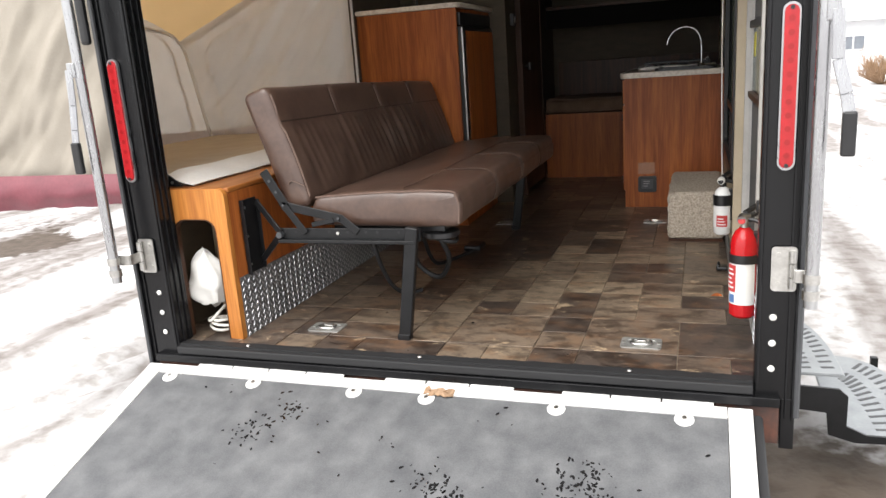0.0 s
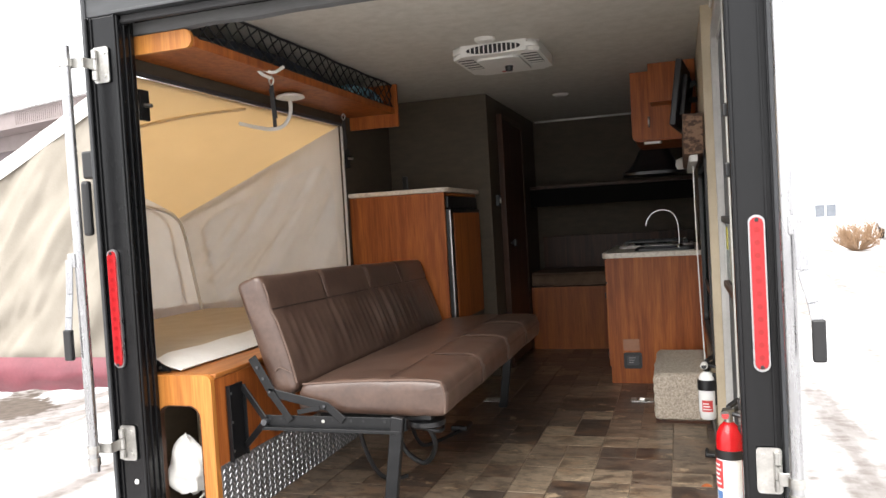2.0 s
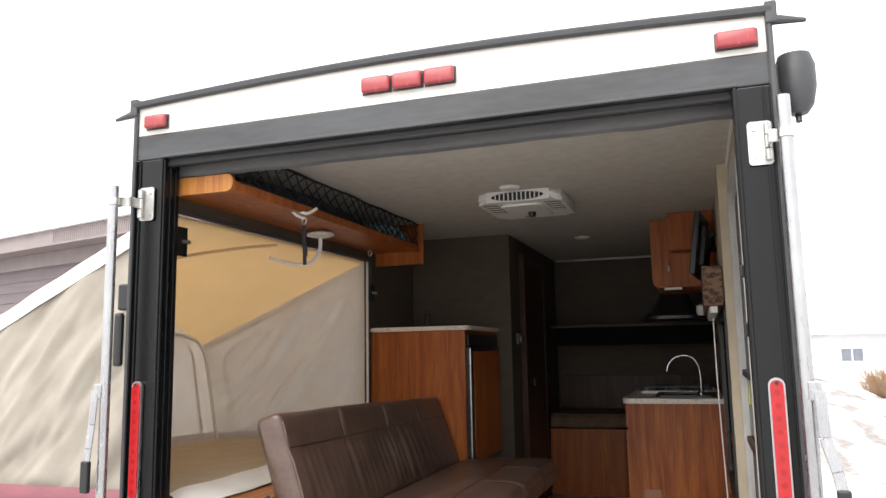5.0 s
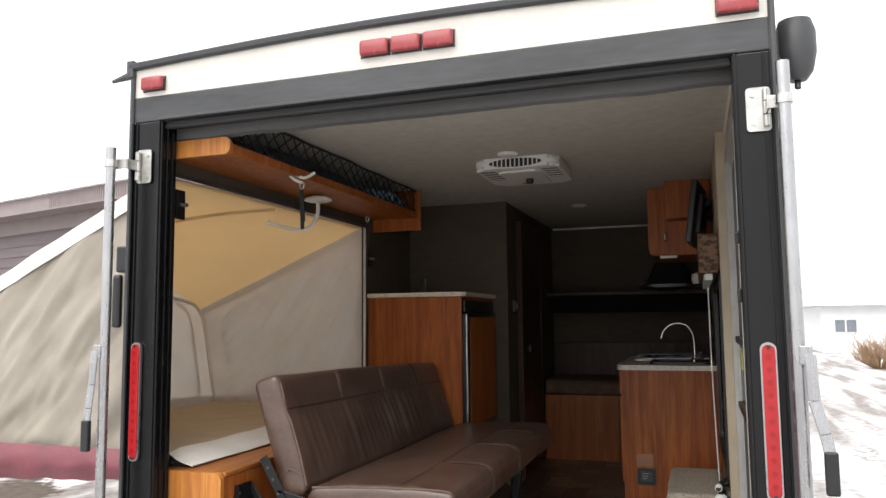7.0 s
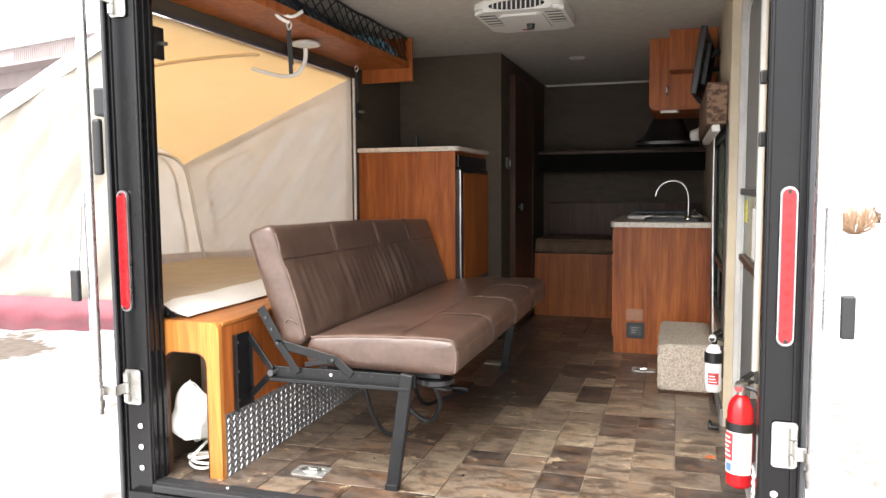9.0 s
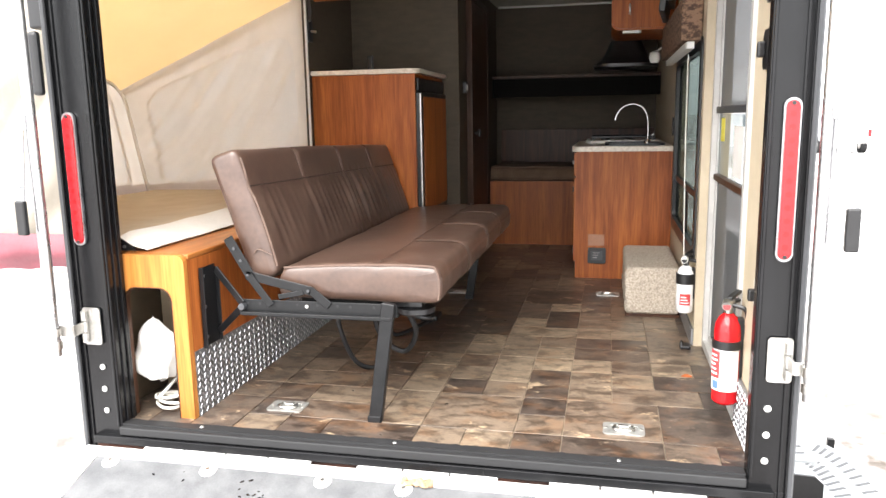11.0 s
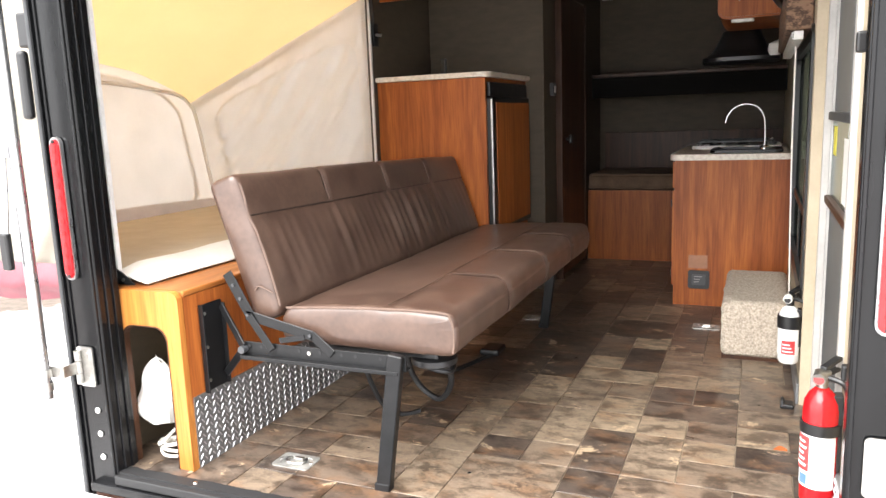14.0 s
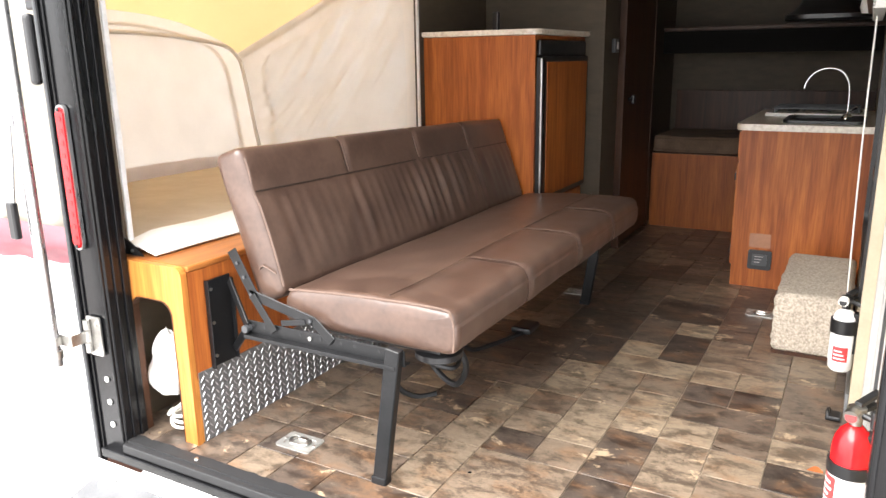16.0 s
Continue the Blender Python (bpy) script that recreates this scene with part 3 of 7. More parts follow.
# ---- rear frame of the trailer ----
def rear_frame():
    f = thing("rear_frame", (0.06, 0.05, -0.12), "black steel rear door frame with cream fascia and rusty sill", "door frame", kind="structure")
    for name, a, b in (("post", OUT_L, OPEN_L), ("post", OPEN_R, OUT_R)):
        left = a < 0
        bm = bmesh.new()
        add_box(bm, (a + 0.002, 0.0, -0.05), (b, 0.095 if left else 0.054, OPEN_T - 0.007), 0.006)
        # pressed ribs along the outer edge and a stop lip inside
        for k, (w, d) in enumerate(((0.008, 0.012), (0.007, 0.007))):
            x = (a + 0.004 + 0.02 * k) if left else (b - 0.012 - 0.02 * k)
            add_box(bm, (x, -d, -0.11), (x + w, 0.002, OPEN_T - 0.009), 0.003)
        x = b - 0.016 if left else a + 0.006
        add_box(bm, (x, -0.009, 0.0), (x + 0.01, 0.003, OPEN_T - 0.009), 0.003)
        add_box(bm, (a + 0.002 if left else b - 0.042, -0.002, -0.215), (a + 0.042 if left else b, 0.05, -0.04), 0.003)
        if left:
            for y in (0.03, 0.062):
                add_box(bm, (b - 0.003, y, 0.0), (b + 0.006, y + 0.01, OPEN_T - 0.04), 0.002)
        p = part(name, bm, BLACK_PAINT, f, "glossy black ribbed corner post")
        for k in range(3):
            z = 0.06 + 0.085 * k
            rx = (a + b) / 2 + (0.018 if left else -0.012)
            bm = bmesh.new()
            bmesh.ops.create_uvsphere(bm, u_segments=12, v_segments=6, radius=0.011, matrix=Matrix.Translation((rx, -0.004, z)) @ Matrix.Diagonal((1, 0.5, 1, 1)))
            part("rivet", bm, WHITE_PLASTIC, p, smooth=True)
    bm = bmesh.new()
    add_box(bm, (OUT_L + 0.002, -0.002, OPEN_T - 0.006), (OUT_R, 0.054, 2.182), 0.004)
    add_box(bm, (OPEN_L - 0.02, -0.008, OPEN_T - 0.006), (OPEN_R + 0.02, 0.004, OPEN_T + 0.006), 0.003)
    part("header", bm, GREY_BEAM, f, "weathered black header beam")
    bm = box((OPEN_L, 0.02, OPEN_T - 0.03), (OPEN_R, 0.06, OPEN_T - 0.007), 0.004)
    add_tube(bm, [(OPEN_L, 0.03, OPEN_T - 0.028), (0, 0.03, OPEN_T - 0.028), (OPEN_R, 0.03, OPEN_T - 0.028)], 0.012)
    part("seal", bm, RUBBER, f, "black rubber door seal")
    arch2 = [(OUT_L + (OUT_R - OUT_L) * k / 20, 2.303 + 0.036 * math.sin(math.pi * k / 20)) for k in range(21)]
    part("fascia", prism(arch2 + [(OUT_R, 2.184), (OUT_L, 2.184)], 0.001, 0.011), CREAM, f, "cream fibreglass fascia strip")
    bm = bmesh.new()
    arch3 = [(OUT_L - 0.012 + (OUT_R - OUT_L + 0.024) * k / 12, -0.006, 2.318 + 0.036 * math.sin(math.pi * k / 12)) for k in range(13)]
    add_tube(bm, arch3, 0.017, 8, 3)
    add_tube(bm, [(x, y - 0.012, z + 0.006) for x, y, z in arch3], 0.006, 6, 3)
    part("roof_rail", bm, GREY_PLASTIC, f, "dark grey roof edge moulding", smooth=True)
    for x in (OUT_L - 0.002, OUT_R + 0.002):
        part("corner_rail", tube([(x, -0.004, 2.32), (x, -0.004, 1.2), (x, -0.004, -0.1)], 0.011, 8, 3), GREY_PLASTIC, f, smooth=True)
    for x, s in ((OUT_L - 0.01, -1), (OUT_R + 0.01, 1)):
        bm = bmesh.new()
        add_cyl(bm, (x, -0.004, 2.285), (x + s * 0.1, -0.004, 2.268), 0.018, 0.007, 10)
        add_box(bm, (x - 0.018, -0.02, 2.27), (x + 0.018, 0.014, 2.345), 0.006)
        part("gutter_spout", bm, GREY_PLASTIC, f, "dark grey plastic gutter spout")
    # threshold, sill and rusty crossmember
    bm = box((OPEN_L, -0.02, -0.028), (OPEN_R, 0.046, 0.003), 0.004)
    num = 150
    torn = [(OPEN_L + (OPEN_R - OPEN_L) * k / num, 0.05 + 0.007 * nz(k * 0.31) + 0.006 * nz(k * 1.3, 4)) for k in range(num + 1)]
    add_prism(bm, [(OPEN_L, 0.004)] + [(OPEN_R, 0.004)] + torn[::-1], 0.002, 0.0095, "z")
    part("threshold", bm, RUBBER, f, "wet black rubber threshold")
    part("sill_angle", box((OUT_L + 0.046, -0.03, -0.062), (OUT_R - 0.046, 0.07, -0.03), 0.003), BLACK_PAINT, f, "black steel sill edge")
    part("crossmember", box((OUT_L + 0.046, -0.012, -0.195), (OUT_R - 0.046, 0.07, -0.064), 0.004), RUST, f, "rust-stained black crossmember")
    for x in (-0.72, 0.02, 0.78):
        bm = bmesh.new()
        add_cyl(bm, (x, 0.025, 0.008), (x, 0.025, 0.014), 0.009, 0.006, 12)
        part("screw", bm, STEEL, f)


rear_frame()


def tail_light(x):
    z0, z1 = 0.688, 1.162
    t = thing("tail_light", (x, -0.012, z0), "long red LED tail light bar in a chrome bezel", "tail light", "tail lights")
    bm = bmesh.new()
    framed(bm, rounded(x - 0.0238, z0 + 0.001, x + 0.0238, z1 - 0.001, 0.0235, 8), rounded(x - 0.019, z0 + 0.008, x + 0.019, z1 - 0.008, 0.0185, 8), -0.016, -0.004, "y")
    part("bezel", bm, GALV, t, "chrome bezel", smooth=True)
    lens = part("lens", prism(rounded(x - 0.0188, z0 + 0.0082, x + 0.0188, z1 - 0.0082, 0.0184, 8), -0.022, -0.005, "y", 0.004), RED_LENS, t, "red ribbed lens", smooth=True)
    for k in range(11):
        z = z0 + 0.045 + (z1 - z0 - 0.09) * k / 10
        bm = bmesh.new()
        add_cyl(bm, (x, -0.0235, z), (x, -0.0215, z), 0.0085, n=12)
        part("diode", bm, DOT, lens)
    for z in (z0 + 0.016, z1 - 0.016):
        bm = bmesh.new()
        add_cyl(bm, (x, -0.0255, z), (x, -0.0215, z), 0.006, n=10)
        part("screw", bm, PLASTIC_BLACK, t)


tail_light(-1.125)
tail_light(1.232)


def hinge(x, z, side):
    """Butt hinge that carries the bar: plate, knuckle and arm towards the outside."""
    h = thing("hinge", (x, -0.006, z), "zinc-plated steel bracket bolted to a black post", "hinge", "bar hinges")
    part("plate", prism(rounded(x - 0.036, z - 0.07, x + 0.036, z + 0.07, 0.012), -0.012, -0.0065), STEEL, h)
    bm = bmesh.new()
    kx = x + side * 0.022
    for a, b in ((-0.058, -0.024), (-0.02, 0.02), (0.024, 0.058)):
        add_cyl(bm, (kx, -0.022, z + a), (kx, -0.022, z + b), 0.0105, n=14)
    part("knuckle", bm, STEEL, h, smooth=True)
    part("arm", box((min(kx, kx + side * 0.062), -0.089, z - 0.02), (max(kx, kx + side * 0.062), -0.084, z + 0.02), 0.002), STEEL, h)
    part("web", box((kx - 0.004, -0.086, z - 0.02), (kx + 0.004, -0.024, z + 0.02), 0.002), STEEL, h)
    for dz in (-0.045, 0.045):
        bm = bmesh.new()
        add_cyl(bm, (x - side * 0.016, -0.017, z + dz), (x - side * 0.016, -0.011, z + dz), 0.0075, n=10)
        part("bolt", bm, STEEL, h)


for z in (0.388, 1.885):
    hinge(-1.113, z, -1)
    hinge(1.24, z, 1)


def latch_bar(x, side):
    b = thing("latch_bar", (x, -0.1, 0.3), "upright galvanised latch bar with a black-gripped handle", "latch bar", "latch bars")
    bm = bmesh.new()
    add_cyl(bm, (x, -0.105, 0.30), (x, -0.105, 2.0 if side > 0 else 1.95), 0.0195, n=18)
    part("bar", bm, GALV, b, smooth=True)
    for z in (0.34, 0.388, 1.885):
        bm = bmesh.new()
        add_cyl(bm, (x, -0.105, z - 0.014), (x, -0.105, z + 0.014), 0.0245, n=16)
        part("collar", bm, STEEL, b, smooth=True)
    bm = box((min(x, x + side * 0.035), -0.13, 1.1), (max(x, x + side * 0.035), -0.11, 1.155), 0.003)
    part("handle_mount", bm, GALV, b)
    hx = x + side * 0.028
    bend = 1.0 if side > 0 else 0.2
    bm = bmesh.new()
    pts = [(hx, -0.128, 1.13), (hx + side * 0.004, -0.134, 1.0), (hx + side * 0.026 * bend, -0.145, 0.91), (hx + side * 0.034 * bend, -0.15, 0.86)]
    for p, q in zip(pts, pts[1:]):
        add_bar(bm, p, q, 0.032, 0.008, (0, 1, 0))
    part("handle", bm, GALV, b, "bent zinc-plated handle")
    part("grip", box((hx + side * 0.036 * bend - 0.018, -0.163, 0.745), (hx + side * 0.036 * bend + 0.018, -0.14, 0.865), 0.006), PLASTIC_BLACK, b, "black rubber grip")


latch_bar(-1.198, -1)
latch_bar(1.304, 1)


def marker_light(x0, x1, z0, z1, where):
    m = thing("marker_light", ((x0 + x1) / 2, -0.005, z0), f"faded red marker light {where}", "marker light", "roof marker lights")
    part("base", box((x0 - 0.003, -0.005, z0 - 0.003), (x1 + 0.003, 0.0, z1 + 0.003), 0.002), GREY_PLASTIC, m)
    part("lens", box((x0, -0.03, z0), (x1, -0.005, z1), 0.012, 3), RED_MARK, m, "faded red lens", smooth=True)


marker_light(-1.132, -1.025, 2.206, 2.262, "at the end of the cream fascia")
marker_light(1.13, 1.255, 2.206, 2.262, "at the end of the cream fascia")
for k in range(3):
    marker_light(-0.128 + 0.126 * k, -0.012 + 0.126 * k, 2.226, 2.286, "in a row of three")

# outside loudspeaker-shaped lamp housing on the corner
spk = thing("corner_lamp", (1.36, 0.12, 2.0), "black plastic lamp housing on the trailer side", "lamp housing")
part("housing", lathe([(0.0, 0.0), (0.03, 0.002), (0.05, 0.03), (0.062, 0.09), (0.062, 0.16), (0.05, 0.2), (0.0, 0.215)], (1.372, 0.12, 2.0)), GREY_PLASTIC, spk, smooth=True)
part("mount", box((OUT_R + 0.001, 0.09, 2.05), (1.33, 0.15, 2.17), 0.006), PLASTIC_BLACK, spk)
part("tube_foot", tube([(1.372, 0.12, 2.002), (1.372, 0.115, 1.975)], 0.01), PLASTIC_BLACK, spk)

# catch on the outside of the left side
cat = thing("travel_catch", (-1.235, 0.03, 1.25), "black plastic travel catch on the trailer side", "catch")
part("body", box((-1.26, 0.005, 1.45), (-1.195, 0.07, 1.56), 0.008), PLASTIC_BLACK, cat)
part("paddle", box((-1.255, -0.02, 1.22), (-1.215, 0.01, 1.44), 0.016, 3), PLASTIC_BLACK, cat, "long black paddle")


# ---- ramp door ----
def ramp_door():
    a = math.atan2(0.50, 1.62)
    L = 1.72
    yo, zo = -0.03, -0.074
    r = thing("ramp_door", (0.06, yo, zo), "lowered ramp door with worn grey tread in a white aluminium frame", "ramp door")
    turn = Matrix.Translation((0, yo, zo)) @ Matrix.Rotation(a, 4, "X")
    def put(name, bm, m, label="", smooth=False, under=None):
        bmesh.ops.transform(bm, matrix=turn, verts=bm.verts)
        return part(name, bm, m, under or r, label, smooth)
    x0, x1 = -1.165, 1.165
    put("tread", box((x0 + 0.075, -L + 0.06, -0.04), (x1 - 0.075, -0.055, 0.004)), RAMP, "worn grey rubber tread with wet spots")
    put("core", box((x0 + 0.02, -L + 0.02, -0.055), (x1 - 0.02, -0.02, -0.041)), CREAM)
    for n, lo, hi in (("frame_rail", (x0, -L, -0.05), (x0 + 0.073, -0.004, 0.008)), ("frame_rail", (x1 - 0.073, -L, -0.05), (x1, -0.004, 0.008)),
                      ("frame_rail", (x0 + 0.075, -0.053, -0.05), (x1 - 0.075, -0.004, 0.009)), ("frame_rail", (x0 + 0.075, -L, -0.05), (x1 - 0.075, -L + 0.058, 0.008))):
        put(n, box(lo, hi, 0.003), ALU_WHITE, "white aluminium edge rail")
    put("edge_seal", tube([(x1 + 0.014, -0.02, -0.02), (x1 + 0.016, -0.8, -0.02), (x1 + 0.014, -L, -0.02)], 0.017), RUBBER, "black rubber edge seal", True)
    # hinge leaves with gaps, and two coil springs
    x = x0 + 0.24
    k = 0
    while x < x1 - 0.22:
        w = 0.165
        if k not in (4, 8):
            bm = box((x, -0.012, 0.006), (x + w - 0.006, 0.03, 0.014), 0.002)
            add_cyl(bm, (x, 0.026, 0.016), (x + w - 0.006, 0.026, 0.016), 0.009, n=10)
            put("hinge_leaf", bm, ALU_WHITE)
        else:
            bm = bmesh.new()
            for c in range(14):
                add_cyl(bm, (x + 0.004 + c * 0.0112, 0.02, 0.016), (x + 0.011 + c * 0.0112, 0.02, 0.016), 0.014, n=12)
            put("spring", bm, PLASTIC_BLACK, "black coil spring")
        x += w
        k += 1
    for x in (-1.02, -0.63, -0.2, 0.085, 0.55, 0.96):
        prof = [(0.031, 0.0), (0.031, 0.003), (0.02, 0.007), (0.012, 0.008), (0.0, 0.008)]
        bm = lathe(prof, (x, -0.074 - 0.006 * nz(x * 7), 0.004), 20)
        w = put("washer", bm, ALU_WHITE, "large white washer head", True)
        bm = bmesh.new()
        add_cyl(bm, (x, -0.074 - 0.006 * nz(x * 7), 0.012), (x, -0.074 - 0.006 * nz(x * 7), 0.015), 0.008, n=10)
        put("bolt", bm, STEEL, "", False, w)
    # wet footprints
    rng = random.Random(5)
    bm = bmesh.new()
    for cx, cy, sp, num in ((0.66, -0.42, 0.055, 80), (0.7, -0.36, 0.04, 40), (-0.4, -0.2, 0.035, 34), (-0.5, -0.3, 0.045, 46), (0.22, -0.46, 0.05, 60), (0.3, -0.5, 0.03, 30), (0.0, -0.35, 0.5, 60)):
        for _ in range(num):
            px, py = rng.gauss(cx, sp), rng.gauss(cy, sp)
            rad = rng.uniform(0.002, 0.0065)
            bmesh.ops.create_circle(bm, cap_ends=True, segments=6, radius=rad, matrix=Matrix.Translation((px, py, 0.0048)) @ Matrix.Rotation(rng.random() * 3, 4, "Z") @ Matrix.Diagonal((1.5, 0.8, 1, 1)))
    tagged(put("wet_spots", bm, WET, "small wet spots of melted snow"), kind="stuff")
    put("leaf_litter", sheet(lambda u, v: (0.07 + 0.11 * u, -0.03 - 0.035 * v + 0.02 * nz(u * 6, v * 4), 0.014 + 0.012 * nz(u * 7, v * 7, 3)), 10, 5, 0.002), TWIG, "dead wet leaves")


ramp_door()


# ---- entry step outside ----
def entry_step():
    s = thing("entry_step", (1.5, 0.9, GROUND), "folded-out grey metal entry step with curved slotted treads", "entry step")
    for xi, xo, y0, y1, z in ((1.27, 1.53, 0.62, 1.3, -0.21), (1.5, 1.86, 0.5, 1.3, -0.4)):
        def at(f, a):
            return xi + (xo - xi) * f * math.cos(a) ** 0.5, y0 + (y1 - y0) * (1 - (1 - f) * 0.5) * math.sin(a)
        curve = [at(1.0, radians(90 * k / 16)) for k in range(16)]
        t = part("tread", prism([(xi, y0)] + curve + [(xi, y1)], z - 0.012, z, "z", 0.003), STEP_GREY, s, "grey slotted tread")
        lip = [(x, y, z - 0.012) for x, y in curve]
        part("nosing", tube(lip, 0.012, 8, 2), STEP_GREY, t, "rolled tread edge", smooth=True)
        for row, (f0, f1) in enumerate(((0.74, 0.93), (0.4, 0.6))):
            for k in range(12):
                a = radians(6 + 5.6 * k)
                p, q = at(f0, a), at(f1, a)
                if p[1] < y0 + 0.03:
                    continue
                bm = bmesh.new()
                add_bar(bm, (p[0], p[1], z), (q[0], q[1], z), 0.016, 0.003, (0, 0, 1), 0.001)
                part("slot", bm, GREY_PLASTIC, t)
    part("side_arm", prism([(1.2, -0.2), (1.5, -0.212), (1.53, -0.24), (1.53, -0.36), (1.6, -0.392), (1.88, -0.392), (1.88, -0.41), (1.56, -0.425), (1.47, -0.4), (1.46, -0.31), (1.2, -0.29)], 0.484, 0.496, "y"), BLACK_STEEL, s, "black steel side arm")
    for y in (0.53, 1.27):
        part("leg", box((1.76, y, GROUND - 0.03), (1.79, y + 0.03, -0.392), 0.003), BLACK_STEEL, s)


entry_step()


# ---- storage bench along the left wall ----
def tread_rows(vs, fs, x, y0, y1, z0, z1, out=1):
    """Raised lozenges on an upright plate at x, alternately leaning each way."""
    pitch, run = 0.0275, 0.042
    for i in range(int((y1 - y0) / run * 2) + 1):
        for j in range(int((z1 - z0) / pitch) + 1):
            lean = 1 if i % 2 == 0 else -1
            cy, cz = y0 + i * run / 2, z0 + (j + (0 if lean > 0 else 0.5)) * pitch
            if cz > z1:
                continue
            dy, dz = 0.6 * lean, 0.8
            half, wide, k = 0.0125, 0.0021, len(vs)
            for f, lift in ((1.0, 0.0), (0.62, 0.0024)):
                for a, b in ((-half, 0), (-half * 0.4, -wide), (half * 0.4, -wide), (half, 0), (half * 0.4, wide), (-half * 0.4, wide)):
                    a, b = a * f, b * f
                    vs.append((x + out * lift, cy + a * dy + b * dz, cz + a * dz - b * dy))
            fs += [(k + q, k + (q + 1) % 6, k + 6 + (q + 1) % 6, k + 6 + q) for q in range(6)] + [tuple(range(k + 6, k + 12))]


def storage_bench():
    b = thing("storage_bench", (-0.96, 1.15, 0), "honey wood laminate bench over the wheel with a rounded cubby", "storage bench")
    bx0, bx1, zt = -1.125, -0.79, 0.638
    bm = bmesh.new()
    # front board with the cubby cut through
    hole = [(-1.048, 0.0), (-1.048, 0.465)] + [(-1.048 + 0.05 - 0.05 * math.cos(radians(a)), 0.465 + 0.05 * math.sin(radians(a))) for a in (22, 45, 68, 90)] + \
           [(-0.848 - 0.05 + 0.05 * math.sin(radians(a)), 0.465 + 0.05 * math.cos(radians(a))) for a in (0, 22, 45, 68)] + [(-0.848, 0.465), (-0.848, 0.0)]
    outline = [(bx0, 0.0)] + hole + [(bx1, 0.0), (bx1, zt - 0.03)] + [(bx1 - 0.03 + 0.03 * math.cos(radians(a)), zt - 0.03 + 0.03 * math.sin(radians(a))) for a in (20, 45, 70, 90)] + [(bx0, zt)]
    add_prism(bm, outline, 0.097, 0.122, "y")
    part("front_board", bm, OAK, b, "honey wood end board with arched cut-out")
    bm = bmesh.new()
    framed(bm, [(u, v) for u, v in hole], [(u + (0.004 if u < -0.96 else -0.004), v - (0.004 if v > 0.45 else 0)) for u, v in hole], 0.0955, 0.1235, "y")
    part("edge_band", bm, WALNUT, b, "dark edge banding round the cubby")
    part("top", box((bx0, 0.124, zt - 0.02), (bx1 + 0.004, 2.24, zt), 0.005), OAK_Y, b, "honey wood bench top")
    part("side_panel", box((bx1 - 0.016, 0.124, 0.245), (bx1, 2.24, zt - 0.021)), CHERRY, b, "reddish wood side panel")
    part("kick_panel", box((bx1 - 0.016, 0.124, 0.001), (bx1 - 0.001, 2.24, 0.244)), OAK, b)
    part("cubby_back", box((bx0 + 0.002, 0.44, 0.001), (bx1 - 0.018, 0.455, zt - 0.022)), WALL_LIGHT, b, "beige cubby lining")
    part("cubby_side", box((bx1 - 0.028, 0.126, 0.002), (bx1 - 0.018, 0.438, zt - 0.023)), WALL_LIGHT, b, "beige cubby lining")
    dp = part("diamond_plate", box((bx1, 0.128, 0.003), (bx1 + 0.004, 2.235, 0.262)), PLATE, b, "aluminium diamond tread plate")
    vs, fs = [], []
    tread_rows(vs, fs, bx1 + 0.004, 0.14, 2.22, 0.016, 0.254)
    me = bpy.data.meshes.new("treads")
    me.from_pydata(vs, [], fs)
    me.materials.append(TREAD)
    tr = new("treads", me)
    me.transform(Matrix.Translation(-origin_of(dp)))
    tr.parent = dp
    tagged(tr, "raised bright treads", kind="stuff")


storage_bench()

# white bag and cord in the cubby
bag = thing("bag", (-0.96, 0.24, 0), "crumpled white canvas bag with a white cord in the cubby", "bag")


def bag_shape(u, v):
    a = 2 * math.pi * u
    h = v
    r = 0.1 * math.sin(math.pi * min(1, 0.12 + 0.88 * h)) ** 0.6 * (1.1 - 0.55 * h)
    r *= 1 + 0.28 * nz(math.cos(a) * 1.6, math.sin(a) * 1.6, h * 3)
    return (-0.975 + r * math.cos(a) * 1.12 - 0.02 * h, 0.185 + r * math.sin(a) * 0.7, 0.14 + 0.23 * h + 0.02 * nz(a, h * 4))


bm = sheet(bag_shape, 36, 18)
bmesh.ops.remove_doubles(bm, verts=bm.verts, dist=0.0006)
part("sack", bm, WHITE_VINYL, bag, "crumpled white sack", smooth=True)
part("flap", sheet(lambda u, v: (-1.03 + 0.15 * u, 0.2 + 0.06 * v + 0.015 * nz(u * 4, v * 3), 0.135 + 0.03 * u - 0.05 * (1 - u) * v + 0.016 * nz(u * 5, v * 5, 2)), 12, 8, 0.003), WHITE_VINYL, bag, smooth=True)
cord = [(-0.93 + (0.05 + 0.02 * math.sin(k * 0.7)) * math.cos(k * 1.1), 0.18 + 0.05 * math.sin(k * 1.1), 0.014 + 0.0022 * k + 0.02 * (1 + math.sin(k * 0.9)) * 0.5) for k in range(22)]
part("cord", tube(cord + [(-0.92, 0.24, 0.14)], 0.006, 8, 5), WHITE_CORD, bag, "coiled white cord", smooth=True)


# ---- sofa ----
S0, S1 = 0.236, 2.16
BACK_END = 2.2


